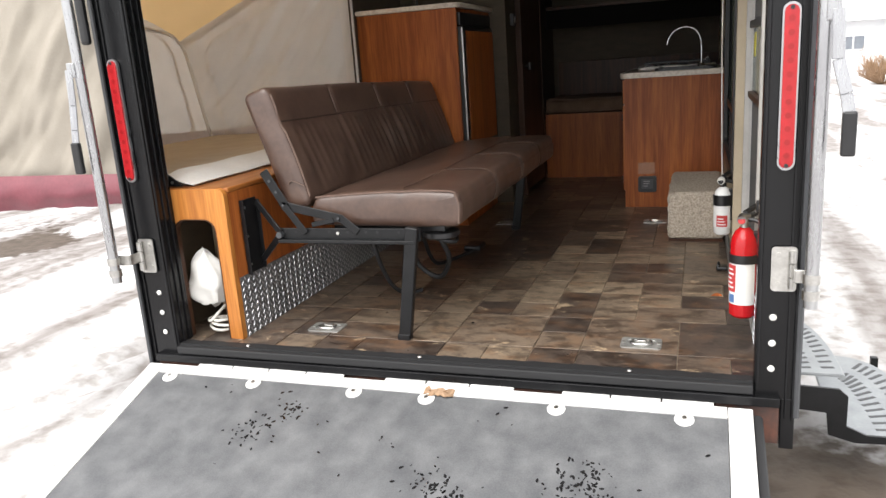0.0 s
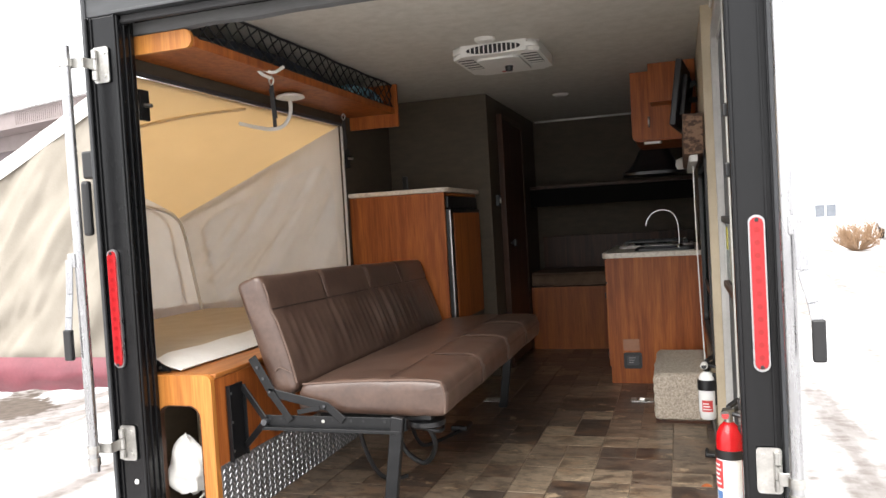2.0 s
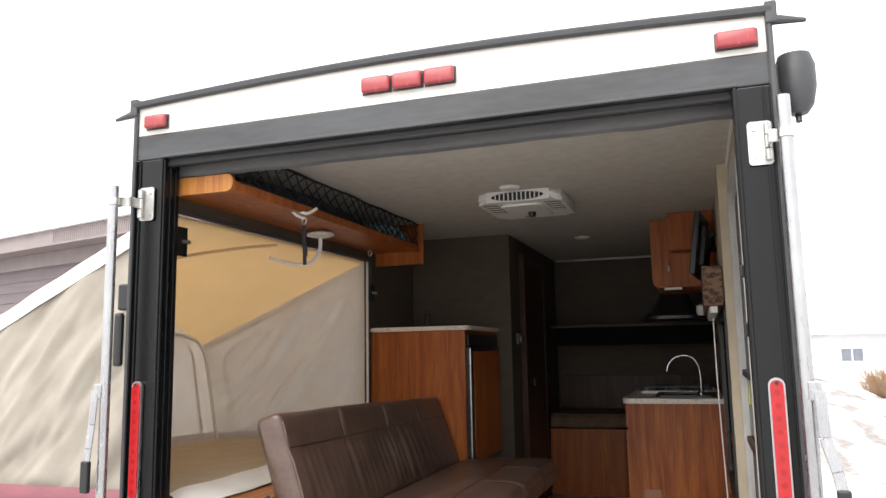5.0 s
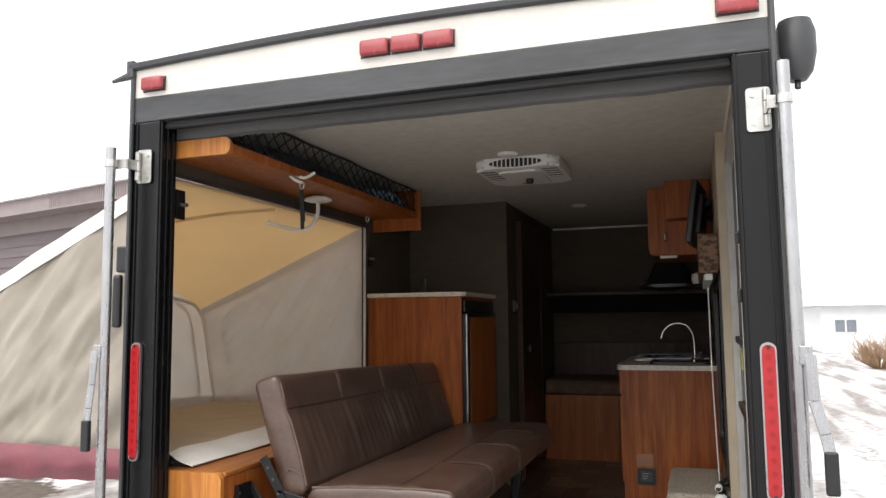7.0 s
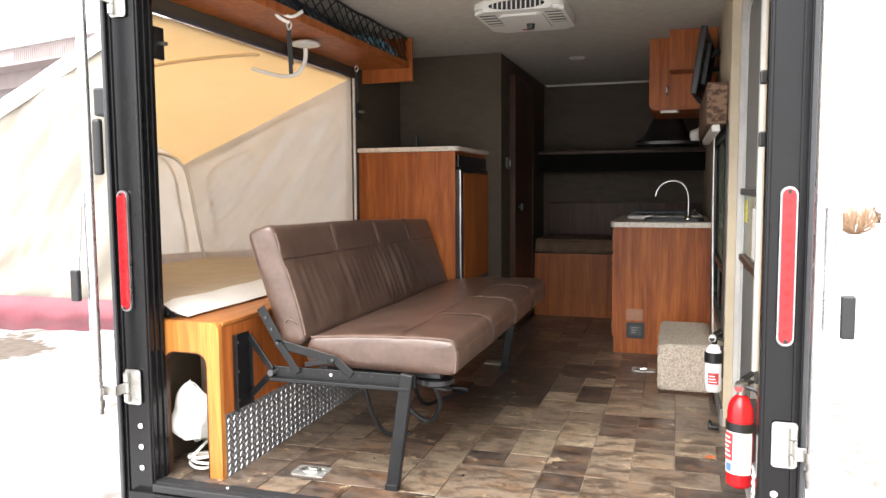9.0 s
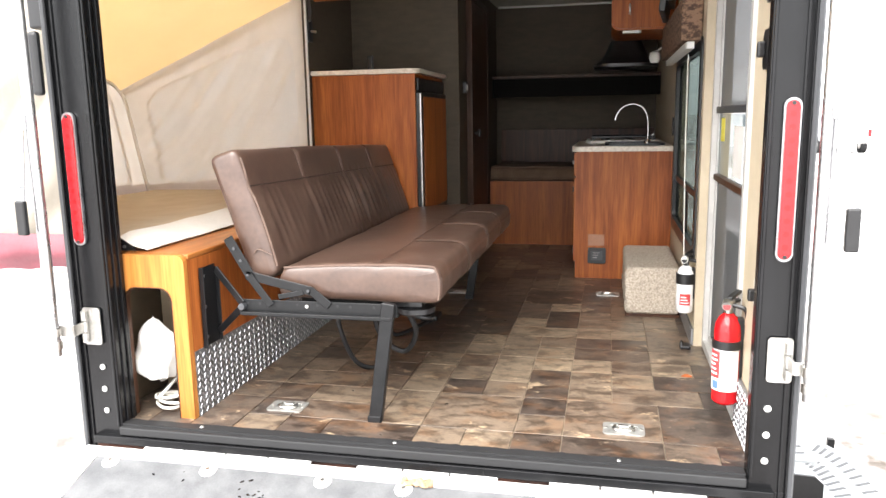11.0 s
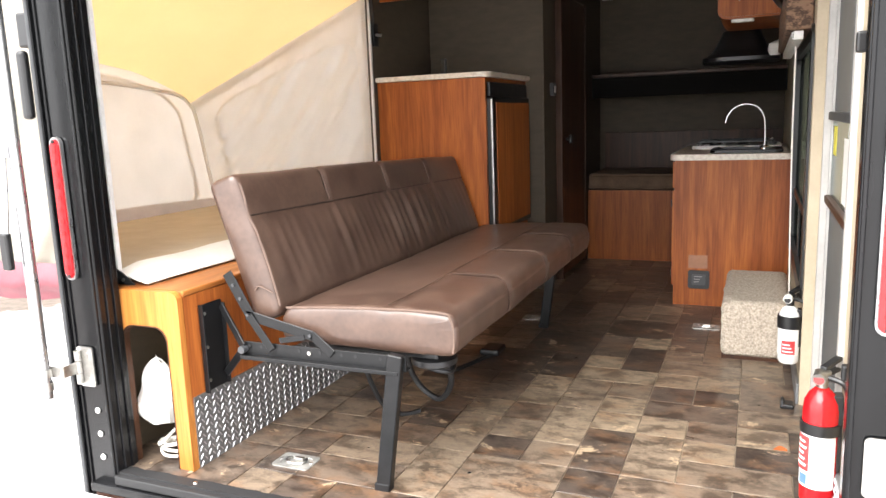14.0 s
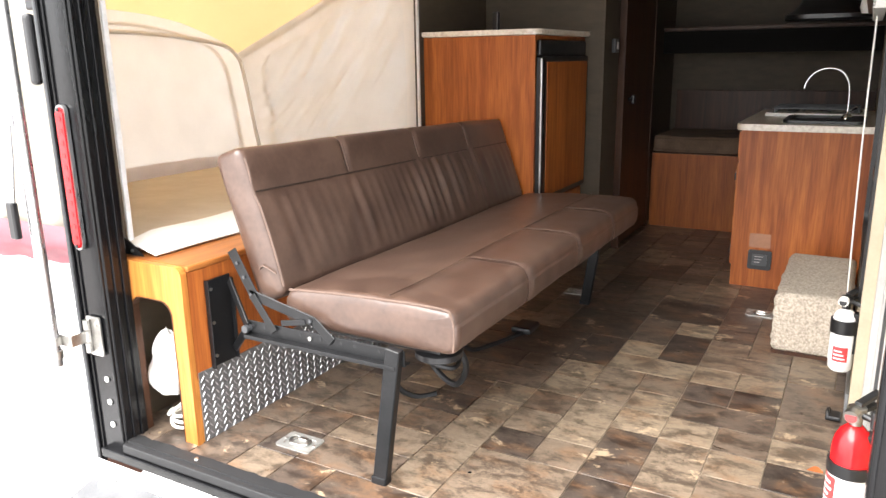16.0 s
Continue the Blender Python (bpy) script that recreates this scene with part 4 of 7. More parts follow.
def cushion(profile, y0, y1, dent, rows=64):
    """A padded block: a closed profile of (x, z) swept along y, with pinched ends and a dent(y, k, x, z) offset along the profile normal."""
    bm = bmesh.new()
    n = len(profile)
    cx, cz = sum(p[0] for p in profile) / n, sum(p[1] for p in profile) / n
    normals = []
    for k in range(n):
        a, b = profile[k - 1], profile[(k + 1) % n]
        tx, tz = b[0] - a[0], b[1] - a[1]
        d = math.hypot(tx, tz) or 1
        nx, nz_ = tz / d, -tx / d
        if nx * (profile[k][0] - cx) + nz_ * (profile[k][1] - cz) < 0:
            nx, nz_ = -nx, -nz_
        normals.append((nx, nz_))
    ys = [y0, y0 + 0.004, y0 + 0.011, y0 + 0.022] + [y0 + 0.03 + (y1 - y0 - 0.06) * k / rows for k in range(rows + 1)] + [y1 - 0.022, y1 - 0.011, y1 - 0.004, y1]
    pinch = [0.02, 0.009, 0.003, 0.0] + [0.0] * (rows + 1) + [0.0, 0.003, 0.009, 0.02]
    rings = []
    for y, pi in zip(ys, pinch):
        ring = []
        for k, (x, z) in enumerate(profile):
            d = dent(y, k, x, z) - pi
            ring.append(bm.verts.new((x + normals[k][0] * d, y, z + normals[k][1] * d)))
        rings.append(ring)
    for a, b in zip(rings, rings[1:]):
        for k in range(n):
            bm.faces.new((a[k], a[(k + 1) % n], b[(k + 1) % n], b[k]))
    for ring, yy in ((rings[0], y0 - 0.008), (rings[-1], y1 + 0.008)):
        mid = [bm.verts.new((cx + (v.co.x - cx) * 0.8, yy * 0.6 + v.co.y * 0.4, cz + (v.co.z - cz) * 0.72)) for v in ring]
        for k in range(n):
            bm.faces.new((ring[k], ring[(k + 1) % n], mid[(k + 1) % n], mid[k]))
        bm.faces.new(mid)
    return bm


def dense(corners, radius, per=14, arc=5):
    """A closed profile with rounded corners, sampled densely along its sides."""
    out, n = [], len(corners)
    for i in range(n):
        p, c, q = Vector(corners[i - 1]), Vector(corners[i]), Vector(corners[(i + 1) % n])
        a, b = c + (p - c).normalized() * radius, c + (q - c).normalized() * radius
        for k in range(arc + 1):
            t = k / arc
            out.append(((1 - t) ** 2 * a + 2 * t * (1 - t) * c + t * t * b)[:])
        nxt = Vector(corners[(i + 1) % n])
        e = nxt + (c - nxt).normalized() * radius
        for k in range(1, per):
            out.append((b + (e - b) * k / per)[:])
    return out


def sofa():
    s = thing("sofa_bed", (-0.3, 1.18, 0), "brown leatherette sofa bed on a black steel frame", "sofa")
    seams = [0.762, 1.272, 1.745]
    # backrest: front bottom, front top, rear top, rear bottom
    fb, ft, rt, rb = (-0.484, 0.545), (-0.628, 1.0), (-0.742, 0.965), (-0.585, 0.5)
    along = Vector((ft[0] - fb[0], ft[1] - fb[1])).normalized()
    hseam = 0.70 * (Vector(ft) - Vector(fb)).length

    def back_dent(y, k, x, z):
        t = (x - fb[0]) * along.x + (z - fb[1]) * along.y
        front = x > -0.66 + (0.97 - z) * 0.33
        d = 0.004 * nz(y * 3, z * 4) + 0.006 * math.sin(math.pi * (y - S0) / (S1 - S0))
        if front:
            d -= 0.009 * math.exp(-((t - hseam) / 0.008) ** 2)
            if t > hseam:
                for ys in seams:
                    d -= 0.010 * math.exp(-((y - ys) / 0.012) ** 2)
            else:
                w = math.exp(-((t - hseam * 0.62) / 0.13) ** 2)
                d += 0.012 * w * nz(y * 25 + 3.0 * t, 3.3 + t, 1.0) * (0.35 + math.exp(-((y - 1.35) / 0.5) ** 2))
                d += 0.006 * math.sin(math.pi * max(0, min(1, t / hseam)))
        return d
    def sag(y, z):
        """The top edge droops towards the far end."""
        return max(0.0, (z - 0.5) / 0.5) * (0.024 - 0.055 * (y - S0) / (BACK_END - S0))
    bm = cushion(dense([fb, ft, rt, rb], 0.034), S0, BACK_END, back_dent, 230)
    for v in bm.verts:
        v.co.z += sag(v.co.y, v.co.z)
    back = part("backrest", bm, LEATHER, s, "brown leatherette backrest with sewn panels", smooth=True)

    def on_back(t, y, out=0.004):
        nrm = Vector((along.y, -along.x))
        p = Vector(fb) + along * t
        q_ = p + nrm * (back_dent(y, 0, p.x, p.y) + out)
        return (q_.x, y, q_.y + sag(y, q_.y))
    part("piping", tube([on_back(hseam, S0 + 0.02 + (BACK_END - S0 - 0.04) * k / 40, 0.007) for k in range(41)], 0.003, 6, 3), SEAM_DARK, back, "sewn seam", smooth=True)
    for ys in seams:
        part("piping", tube([on_back(hseam + (0.45 - hseam) * k / 8, ys, 0.005) for k in range(9)], 0.003, 6, 3), SEAM, back, "sewn seam", smooth=True)
    pts = [on_back(0.03 + 0.41 * k / 8, S0 + 0.014, 0.001) for k in range(9)]
    part("piping", tube(pts, 0.0042, 6, 3), SEAM, back, "sewn edge piping", smooth=True)
    mid = [(fb[0] * 0.15 + rb[0] * 0.85, S0 - 0.008, 0.63), (-0.55, S0 - 0.010, 0.645), (-0.5, S0 - 0.006, 0.625)]
    part("piping", tube(mid, 0.003, 6, 4), SEAM, back, "sewn seam", smooth=True)

    # seat
    seat_c = [(-0.475, 0.578), (-0.49, 0.462), (0.142, 0.452), (0.145, 0.6)]

    def seat_dent(y, k, x, z):
        d = 0.006 * nz(x * 4, y * 3, 7) + 0.002 * nz(x * 14 + y * 5, y * 9, 2)
        if z > 0.55:
            u = (x + 0.47) / 0.6
            d += 0.014 * math.sin(math.pi * max(0, min(1, u))) - 0.004
            d -= 0.007 * math.exp(-((x + 0.085) / 0.009) ** 2)
        if x > -0.085:
            for ys in seams:
                d -= 0.009 * math.exp(-((y - ys) / 0.012) ** 2)
        if x > 0.115:
            d += 0.010 * math.sin(math.pi * max(0, min(1, (z - 0.45) / 0.15)))
        return d
    seat = part("seat", cushion(dense(seat_c, 0.04), S0, S1, seat_dent, 120), LEATHER, s, "brown leatherette seat cushion with sewn panels", smooth=True)
    part("piping", tube([(-0.085, S0 + 0.02 + (S1 - S0 - 0.04) * k / 30, 0.6015 + seat_dent(S0 + 0.02 + (S1 - S0 - 0.04) * k / 30, 0, -0.085, 0.595)) for k in range(31)], 0.0022, 6, 3), LEATHER, seat, "sewn seam", smooth=True)
    for ys in seams:
        part("piping", tube([(-0.08, ys, 0.602), (0.065, ys, 0.604), (0.115, ys, 0.595), (0.142, ys, 0.56), (0.149, ys, 0.5), (0.141, ys, 0.47)], 0.0024, 6, 4), LEATHER, seat, "sewn seam", smooth=True)
    edge = [(-0.46, S0 + 0.006, 0.574), (-0.2, S0 + 0.004, 0.59), (0.085, S0 + 0.006, 0.594), (0.129, S0 + 0.006, 0.575), (0.139, S0 + 0.006, 0.52), (0.135, S0 + 0.006, 0.47)]
    part("piping", tube(edge, 0.0045, 6, 5), SEAM, seat, "sewn edge piping", smooth=True)
    part("under_frame", box((-0.42, S0 + 0.06, 0.425), (0.06, S1 - 0.06, 0.45), 0.004), PLASTIC_BLACK, s, "black underside")

    for y, near in ((0.215, True), (S1 + 0.0, False)):
        rail = bmesh.new()
        add_box(rail, (-0.622, y - 0.004, 0.405), (-0.012, y + 0.002, 0.455), 0.002)
        add_box(rail, (-0.622, y - 0.004, 0.405), (-0.012, y + 0.03, 0.411), 0.002)
        add_box(rail, (-0.622, y - 0.03, 0.398), (-0.03, y - 0.004, 0.412), 0.002)
        rl = part("side_rail", rail, BLACK_STEEL, s, "black steel side rail with punched holes")
        if near:
            for x in (-0.6, -0.55, -0.5, -0.4, -0.32, -0.28, -0.24, -0.19, -0.1, -0.06):
                bm = bmesh.new()
                add_cyl(bm, (x, y - 0.0052, 0.44), (x, y - 0.0038, 0.44), 0.0055, n=10)
                part("hole", bm, RUBBER, rl)
            for x, z in ((-0.045, 0.436), (-0.36, 0.436)):
                bm = bmesh.new()
                add_cyl(bm, (x, y - 0.01, z), (x, y - 0.003, z), 0.007, 0.005, 12)
                part("bolt", bm, STEEL, rl)
        leg = bmesh.new()
        add_bar(leg, (-0.04, y - 0.012, 0.462), (-0.105, y - 0.012, 0.004), 0.05, 0.03, (0, 1, 0), 0.003)
        add_box(leg, (-0.132, y - 0.03, 0.001), (-0.08, y + 0.008, 0.03), 0.003)
        part("leg", leg, BLACK_STEEL, s, "folding black steel leg")
        # back hinge linkage
        link = bmesh.new()
        yy = y - 0.008 if near else y + 0.008
        add_bar(link, (-0.665, yy, 0.69), (-0.575, yy, 0.535), 0.04, 0.006, (0, 1, 0), 0.002)
        add_bar(link, (-0.585, yy - 0.006, 0.55), (-0.5, yy - 0.006, 0.435), 0.03, 0.006, (0, 1, 0), 0.002)
        add_bar(link, (-0.6, yy, 0.55), (-0.34, yy, 0.495), 0.035, 0.006, (0, 1, 0), 0.002)
        add_bar(link, (-0.345, yy, 0.5), (-0.27, yy, 0.44), 0.032, 0.006, (0, 1, 0), 0.002)
        add_bar(link, (-0.47, yy - 0.004, 0.47), (-0.37, yy - 0.004, 0.49), 0.02, 0.006, (0, 1, 0), 0.002)
        lk = part("hinge_link", link, BLACK_STEEL, s, "black steel folding hinge")
        if near:
            for x, z in ((-0.64, 0.65), (-0.615, 0.605), (-0.59, 0.55), (-0.35, 0.497)):
                bm = bmesh.new()
                add_cyl(bm, (x, yy - 0.008, z), (x, yy, z), 0.006, 0.005, 12)
                part("bolt", bm, GREY_PLASTIC, lk)
        # bench bracket and its struts
        if near:
            plate = bmesh.new()
            add_box(plate, (-0.785, 0.19, 0.262), (-0.779, 0.3, 0.572), 0.002)
            add_box(plate, (-0.785, 0.186, 0.258), (-0.765, 0.191, 0.575), 0.002)
            add_box(plate, (-0.785, 0.296, 0.262), (-0.763, 0.301, 0.56), 0.002)
            pl = part("wall_bracket", plate, BLACK_STEEL, s, "black steel bracket bolted to the bench")
            for z in (0.3, 0.42, 0.54):
                bm = bmesh.new()
                add_cyl(bm, (-0.78, 0.207, z), (-0.774, 0.207, z), 0.006, n=10)
                part("bolt", bm, STEEL, pl)
            strut = bmesh.new()
            add_bar(strut, (-0.771, 0.288, 0.552), (-0.615, 0.2, 0.438), 0.026, 0.01, (0, 1, 0), 0.002)
            add_bar(strut, (-0.771, 0.288, 0.3), (-0.62, 0.2, 0.425), 0.026, 0.01, (0, 1, 0), 0.002)
            part("strut", strut, BLACK_STEEL, s)
            kn = bmesh.new()
            add_cyl(kn, (-0.617, 0.186, 0.43), (-0.617, 0.225, 0.43), 0.013, n=14)
            part("pivot", kn, GREY_PLASTIC, s)
    # seat belt reel, lever and cables beneath
    part("belt_reel", lathe([(0.0, 0), (0.06, 0.002), (0.075, 0.012), (0.075, 0.03), (0.05, 0.042), (0.0, 0.042)], (0.02, 0.36, 0.385)), PLASTIC_BLACK, s, smooth=True)
    lever = bmesh.new()
    add_tube(lever, [(0.0, 0.3, 0.4), (0.05, 0.31, 0.385), (0.085, 0.34, 0.375), (0.07, 0.4, 0.385), (0.03, 0.4, 0.395)], 0.008, 8, 4)
    part("lever", lever, BLACK_STEEL, s, "bent black release lever", smooth=True)


sofa()
belt = thing("seat_belt", (-0.15, 0.75, 0), "black seat belt webbing lying under the sofa", "seat belt")
for pts in ([(-0.42, 0.62, 0.43), (-0.4, 0.65, 0.22), (-0.36, 0.7, 0.07), (-0.31, 0.76, 0.014), (-0.26, 0.82, 0.012)],
            [(-0.36, 1.1, 0.43), (-0.36, 1.15, 0.2), (-0.34, 1.25, 0.03), (-0.28, 1.4, 0.012), (-0.22, 1.6, 0.012)]):
    part("webbing", tube(pts, 0.011, 6, 6), CORD, belt, smooth=True)
part("webbing", tube([(-0.2, 0.72, 0.42), (-0.27, 0.75, 0.26), (-0.24, 0.78, 0.14), (-0.14, 0.76, 0.1), (-0.08, 0.73, 0.2), (-0.12, 0.7, 0.32), (-0.16, 0.7, 0.42)], 0.012, 6, 6), CORD, belt, "looped black webbing", smooth=True)
part("buckle", box((-0.28, 1.57, 0.007), (-0.18, 1.7, 0.04), 0.012, 3), PLASTIC_BLACK, belt)
hb_ = thing("bed_hinge", (-1.06, 0.15, 0.646), "black steel hinge plate at the bench end", "hinge")
part("plate", prism([(-1.12, 0.646), (-1.0, 0.646), (-1.06, 0.69), (-1.12, 0.72)], 0.13, 0.136), BLACK_STEEL, hb_)
for x, z in ((-1.1, 0.665), (-1.05, 0.662)):
    bm = bmesh.new()
    add_cyl(bm, (x, 0.126, z), (x, 0.131, z), 0.006, n=10)
    part("bolt", bm, STEEL, hb_)


# ---- folding tent bed through the left wall ----
def tent_bed():
    t = thing("tent_bed", (-1.75, 1.17, 0.6), "fold-out tent bed with cream canvas walls and a yellow-lit roof", "tent bed")
    ex, ez, bx, bz = -2.42, 1.335, -2.27, 0.625           # outer end: roof corner and platform corner
    tx, tz = -1.15, 1.885
    yn, yf = 0.178, 2.182
    iy = 0.07                                            # the end is a little narrower

    def edge_y(x, far):
        s = (x - tx) / (ex - tx)
        return yf - iy * s if far else yn + iy * s

    def crown(u):
        return 0.25 * abs(math.sin(math.pi * u)) ** 0.75 if 0 < u < 1 else 0.0

    def roof_pt(u, v):
        x = tx + (ex - tx) * v
        y = edge_y(x, False) * (1 - u) + edge_y(x, True) * u
        z = tz + (ez - tz) * v + crown(u) * v * 0.9 + 0.05 * math.sin(math.pi * v) * math.sin(math.pi * u)
        return (x, y, z + 0.004 * nz(x * 5, y * 5))
    def panel(fn, inward, cu, cv, hu, hv, name, label):
        """A canvas wall round a sheer window with rounded corners and a sewn border, on the surface fn(u, v)."""
        n = 160
        aim = Vector(inward)

        def rim(a, p, scale):
            c, d = math.cos(a), math.sin(a)
            k = scale * (abs(c) ** p + abs(d) ** p) ** (-1 / p)
            return cu + hu * k * c, cv + hv * k * d

        def edge(a):
            c, d = math.cos(a), math.sin(a)
            ks = [(1 - cu) / c if c > 1e-6 else cu / -c if c < -1e-6 else 9e9, (1 - cv) / d if d > 1e-6 else cv / -d if d < -1e-6 else 9e9]
            return cu + min(ks) * c, cv + min(ks) * d

        def band(rows, m, nm, lb, lift, thick):
            bm = bmesh.new()
            g = [[bm.verts.new(Vector(fn(*uv)) + aim * lift) for uv in row] for row in rows]
            for a, b in zip(g, g[1:]):
                for k in range(n):
                    bm.faces.new((a[k], a[(k + 1) % n], b[(k + 1) % n], b[k]))
            bmesh.ops.remove_doubles(bm, verts=bm.verts, dist=0.0004)
            if thick:
                bmesh.ops.recalc_face_normals(bm, faces=bm.faces)
                bmesh.ops.solidify(bm, geom=bm.faces[:], thickness=thick)
            return part(nm, bm, m, t, lb, smooth=True)
        turn = [2 * math.pi * (k + 0.5) / n for k in range(n)]
        inner = [rim(a, 7.0, 1.0) for a in turn]
        outer = [edge(a) for a in turn]
        blend = lambda f: [(o[0] + (i[0] - o[0]) * f, o[1] + (i[1] - o[1]) * f) for o, i in zip(outer, inner)]
        band([blend(f / 5) for f in range(6)], CANVAS_IN, name, label, 0.0, 0.003)
        band([[rim(a, 7.0, 1.0 - f / 26) for a in turn] for f in range(27)], CANVAS_WIN, "window", "sheer zipped window panel", 0.0, 0.003)
        band([[rim(a, 7.0, f) for a in turn] for f in (1.03, 1.0, 0.98)], CANVAS_IN, "border", "sewn window border", 0.006, 0.0)
    part("roof", sheet(roof_pt, 30, 24, 0.004), CANVAS_ROOF, t, "yellow translucent canvas roof", smooth=True)
    for u in (0.0, 1.0):
        side = -1 if u == 0 else 1
        bm = sheet(lambda a, b: (lambda p: (p[0], p[1] + side * 0.012, p[2] + 0.02 - 0.075 * b + 0.006 * nz(p[0] * 6, b)))(roof_pt(u, a)), 20, 3, 0.004)
        part("roof_hem", bm, WHITE_VINYL, t, "white vinyl roof edge", smooth=True)

    def side_pt(far):
        def fn(u, v):
            top, bot = Vector((tx + (ex - tx) * u, 0, tz + (ez - tz) * u)), Vector((tx + (bx - tx) * u, 0, bz))
            p = bot.lerp(top, v)
            y = edge_y(p.x, far)
            fold = (0.03 if far else 0.04) * nz(u * 5 + v * 5, v * 2 - u * 2, 3.0 if far else 9.0) + (0.02 if far else 0.017) * nz(u * 13 + v * 12, v * 3 - u * 2, 5) + 0.009 * nz(u * 27 + v * 24, v * 5 - u * 4, 2)
            b = math.sin(math.pi * u) * math.sin(math.pi * v)
            return (p.x, y + fold * min(1, 3 * b) + (0.02 if far else -0.02) * b, p.z)
        return fn
    panel(side_pt(True), (0.0, -1.0, 0.0), 0.46, 0.475, 0.42, 0.39, "side_wall", "cream canvas side wall")
    outer = part("side_wall", sheet(side_pt(False), 80, 60, 0.003), CANVAS_OUT, t, "grey canvas outer wall with soft folds", smooth=True)

    def end_pt(u, v):
        y = (yn + iy) * (1 - u) + (yf - iy) * u
        top, bot = Vector((ex, y, ez + crown(u) * 0.9)), Vector((bx, y, bz))
        p = bot.lerp(top, v)
        return (p.x + 0.01 * nz(u * 6, v * 5), p.y, p.z)
    panel(end_pt, (1.0, 0.0, 0.0), 0.49, 0.5, 0.43, 0.42, "end_wall", "cream canvas end wall")

    def inset_far(u, v, d):
        p = side_pt(True)(u, v)
        return (p[0], p[1] - d, p[2])

    part("hem", sheet(lambda u, v: inset_far(u, 0.0 + 0.125 * v, 0.014 - 0.008 * v), 40, 3, 0.003), CANVAS_BAND, t, "lilac-grey hem band", smooth=True)
    part("hem", sheet(lambda u, v: (end_pt(u, 0.13 * v)[0] + 0.012, end_pt(u, 0)[1], end_pt(u, 0.13 * v)[2]), 20, 3, 0.003), CANVAS_BAND, t, "lilac-grey hem band", smooth=True)
    # bows: one at the far corner, one across the roof
    corner = [(bx + 0.03, yf - iy - 0.03, bz), (bx - 0.03, yf - iy - 0.025, 0.9), (ex + 0.06, yf - iy - 0.02, 1.2), (ex + 0.02, yf - iy - 0.03, ez - 0.02)]
    bow = corner + [(ex + 0.02, 1.9, ez + 0.06), (ex + 0.02, 1.17, ez + 0.11), (ex + 0.02, 0.4, ez + 0.05), (ex + 0.02, yn + iy + 0.03, ez - 0.02), (bx + 0.03, yn + iy + 0.03, bz)]
    part("bow", tube(bow, 0.012, 8, 5), CANVAS_IN, t, "canvas-sleeved end bow", smooth=True)
    mid = [(lambda p: (p[0], p[1], p[2] - 0.014))(roof_pt(0.47 - 0.25 * k / 8, 0.03 + 0.5 * k / 8)) for k in range(9)]
    part("bow", tube(mid, 0.009, 8, 4), CANVAS_ROOF, t, "sewn bow sleeve across the roof", smooth=True)
    # platform, mattress, white flap and maroon outer skirt
    part("platform", box((bx - 0.02, yn + 0.02, 0.575), (-1.195, yf - 0.02, 0.618), 0.004), PLASTIC_BLACK, t)
    part("mattress", box((bx + 0.03, yn + 0.03, 0.642), (-1.1, yf - 0.03, 0.682), 0.02, 3), FOAM, t, "tan mattress top", smooth=True)
    def flap(u, v):
        y = yn - 0.02 + (yf - yn) * u
        s = v
        x = -1.13 + 0.16 * s
        z = 0.694 - 0.045 * s ** 1.4 + 0.006 * nz(u * 8, v * 3)
        if u < 0.06:
            z -= 0.02 * (1 - u / 0.06) * (1 - v)
        return (x, y, z)
    part("flap", sheet(flap, 50, 8, 0.005), WHITE_VINYL, t, "white vinyl mattress flap", smooth=True)
    def skirt(u, v):
        x = -1.2 + (bx - 0.06 + 1.2) * u
        z = 0.7 - (0.125 + 0.05 * u) * v + 0.012 * nz(u * 9, v * 2) * v
        return (x, yn - 0.022 + 0.02 * nz(u * 7, v * 3) * v - 0.03 * math.sin(math.pi * v), z)
    part("skirt", sheet(skirt, 40, 10, 0.004), MAROON, t, "rumpled maroon vinyl skirt", smooth=True)


tent_bed()

# aluminium trim round the tent opening, inside
for nm, lo, hi in (("upper", (XL, T0, TZ1 - 0.02), (XL + 0.012, T1, TZ1)), ("near", (XL, T0, TZ0), (XL + 0.012, T0 + 0.02, TZ1 - 0.021)), ("far", (XL, T1 - 0.02, TZ0), (XL + 0.012, T1, TZ1 - 0.021))):
    structure("trim", box(lo, hi, 0.003), ALU_WHITE if nm != "upper" else GREY_PLASTIC, "slim frame strip round the tent opening", "trim")


def tent_catch(y, z):
    c = thing("tent_catch", (XL + 0.014, y, z), "black steel catch screwed beside the tent opening", "catch", "tent catches")
    part("plate", box((XL + 0.001, y - 0.03, z - 0.065), (XL + 0.016, y + 0.03, z + 0.065), 0.003), BLACK_STEEL, c)
    bm = bmesh.new()
    add_cyl(bm, (XL + 0.014, y, z), (XL + 0.05, y, z - 0.005), 0.009, n=12)
    part("stud", bm, STEEL, c)


tent_catch(0.228, 1.76)
tent_catch(2.235, 1.67)


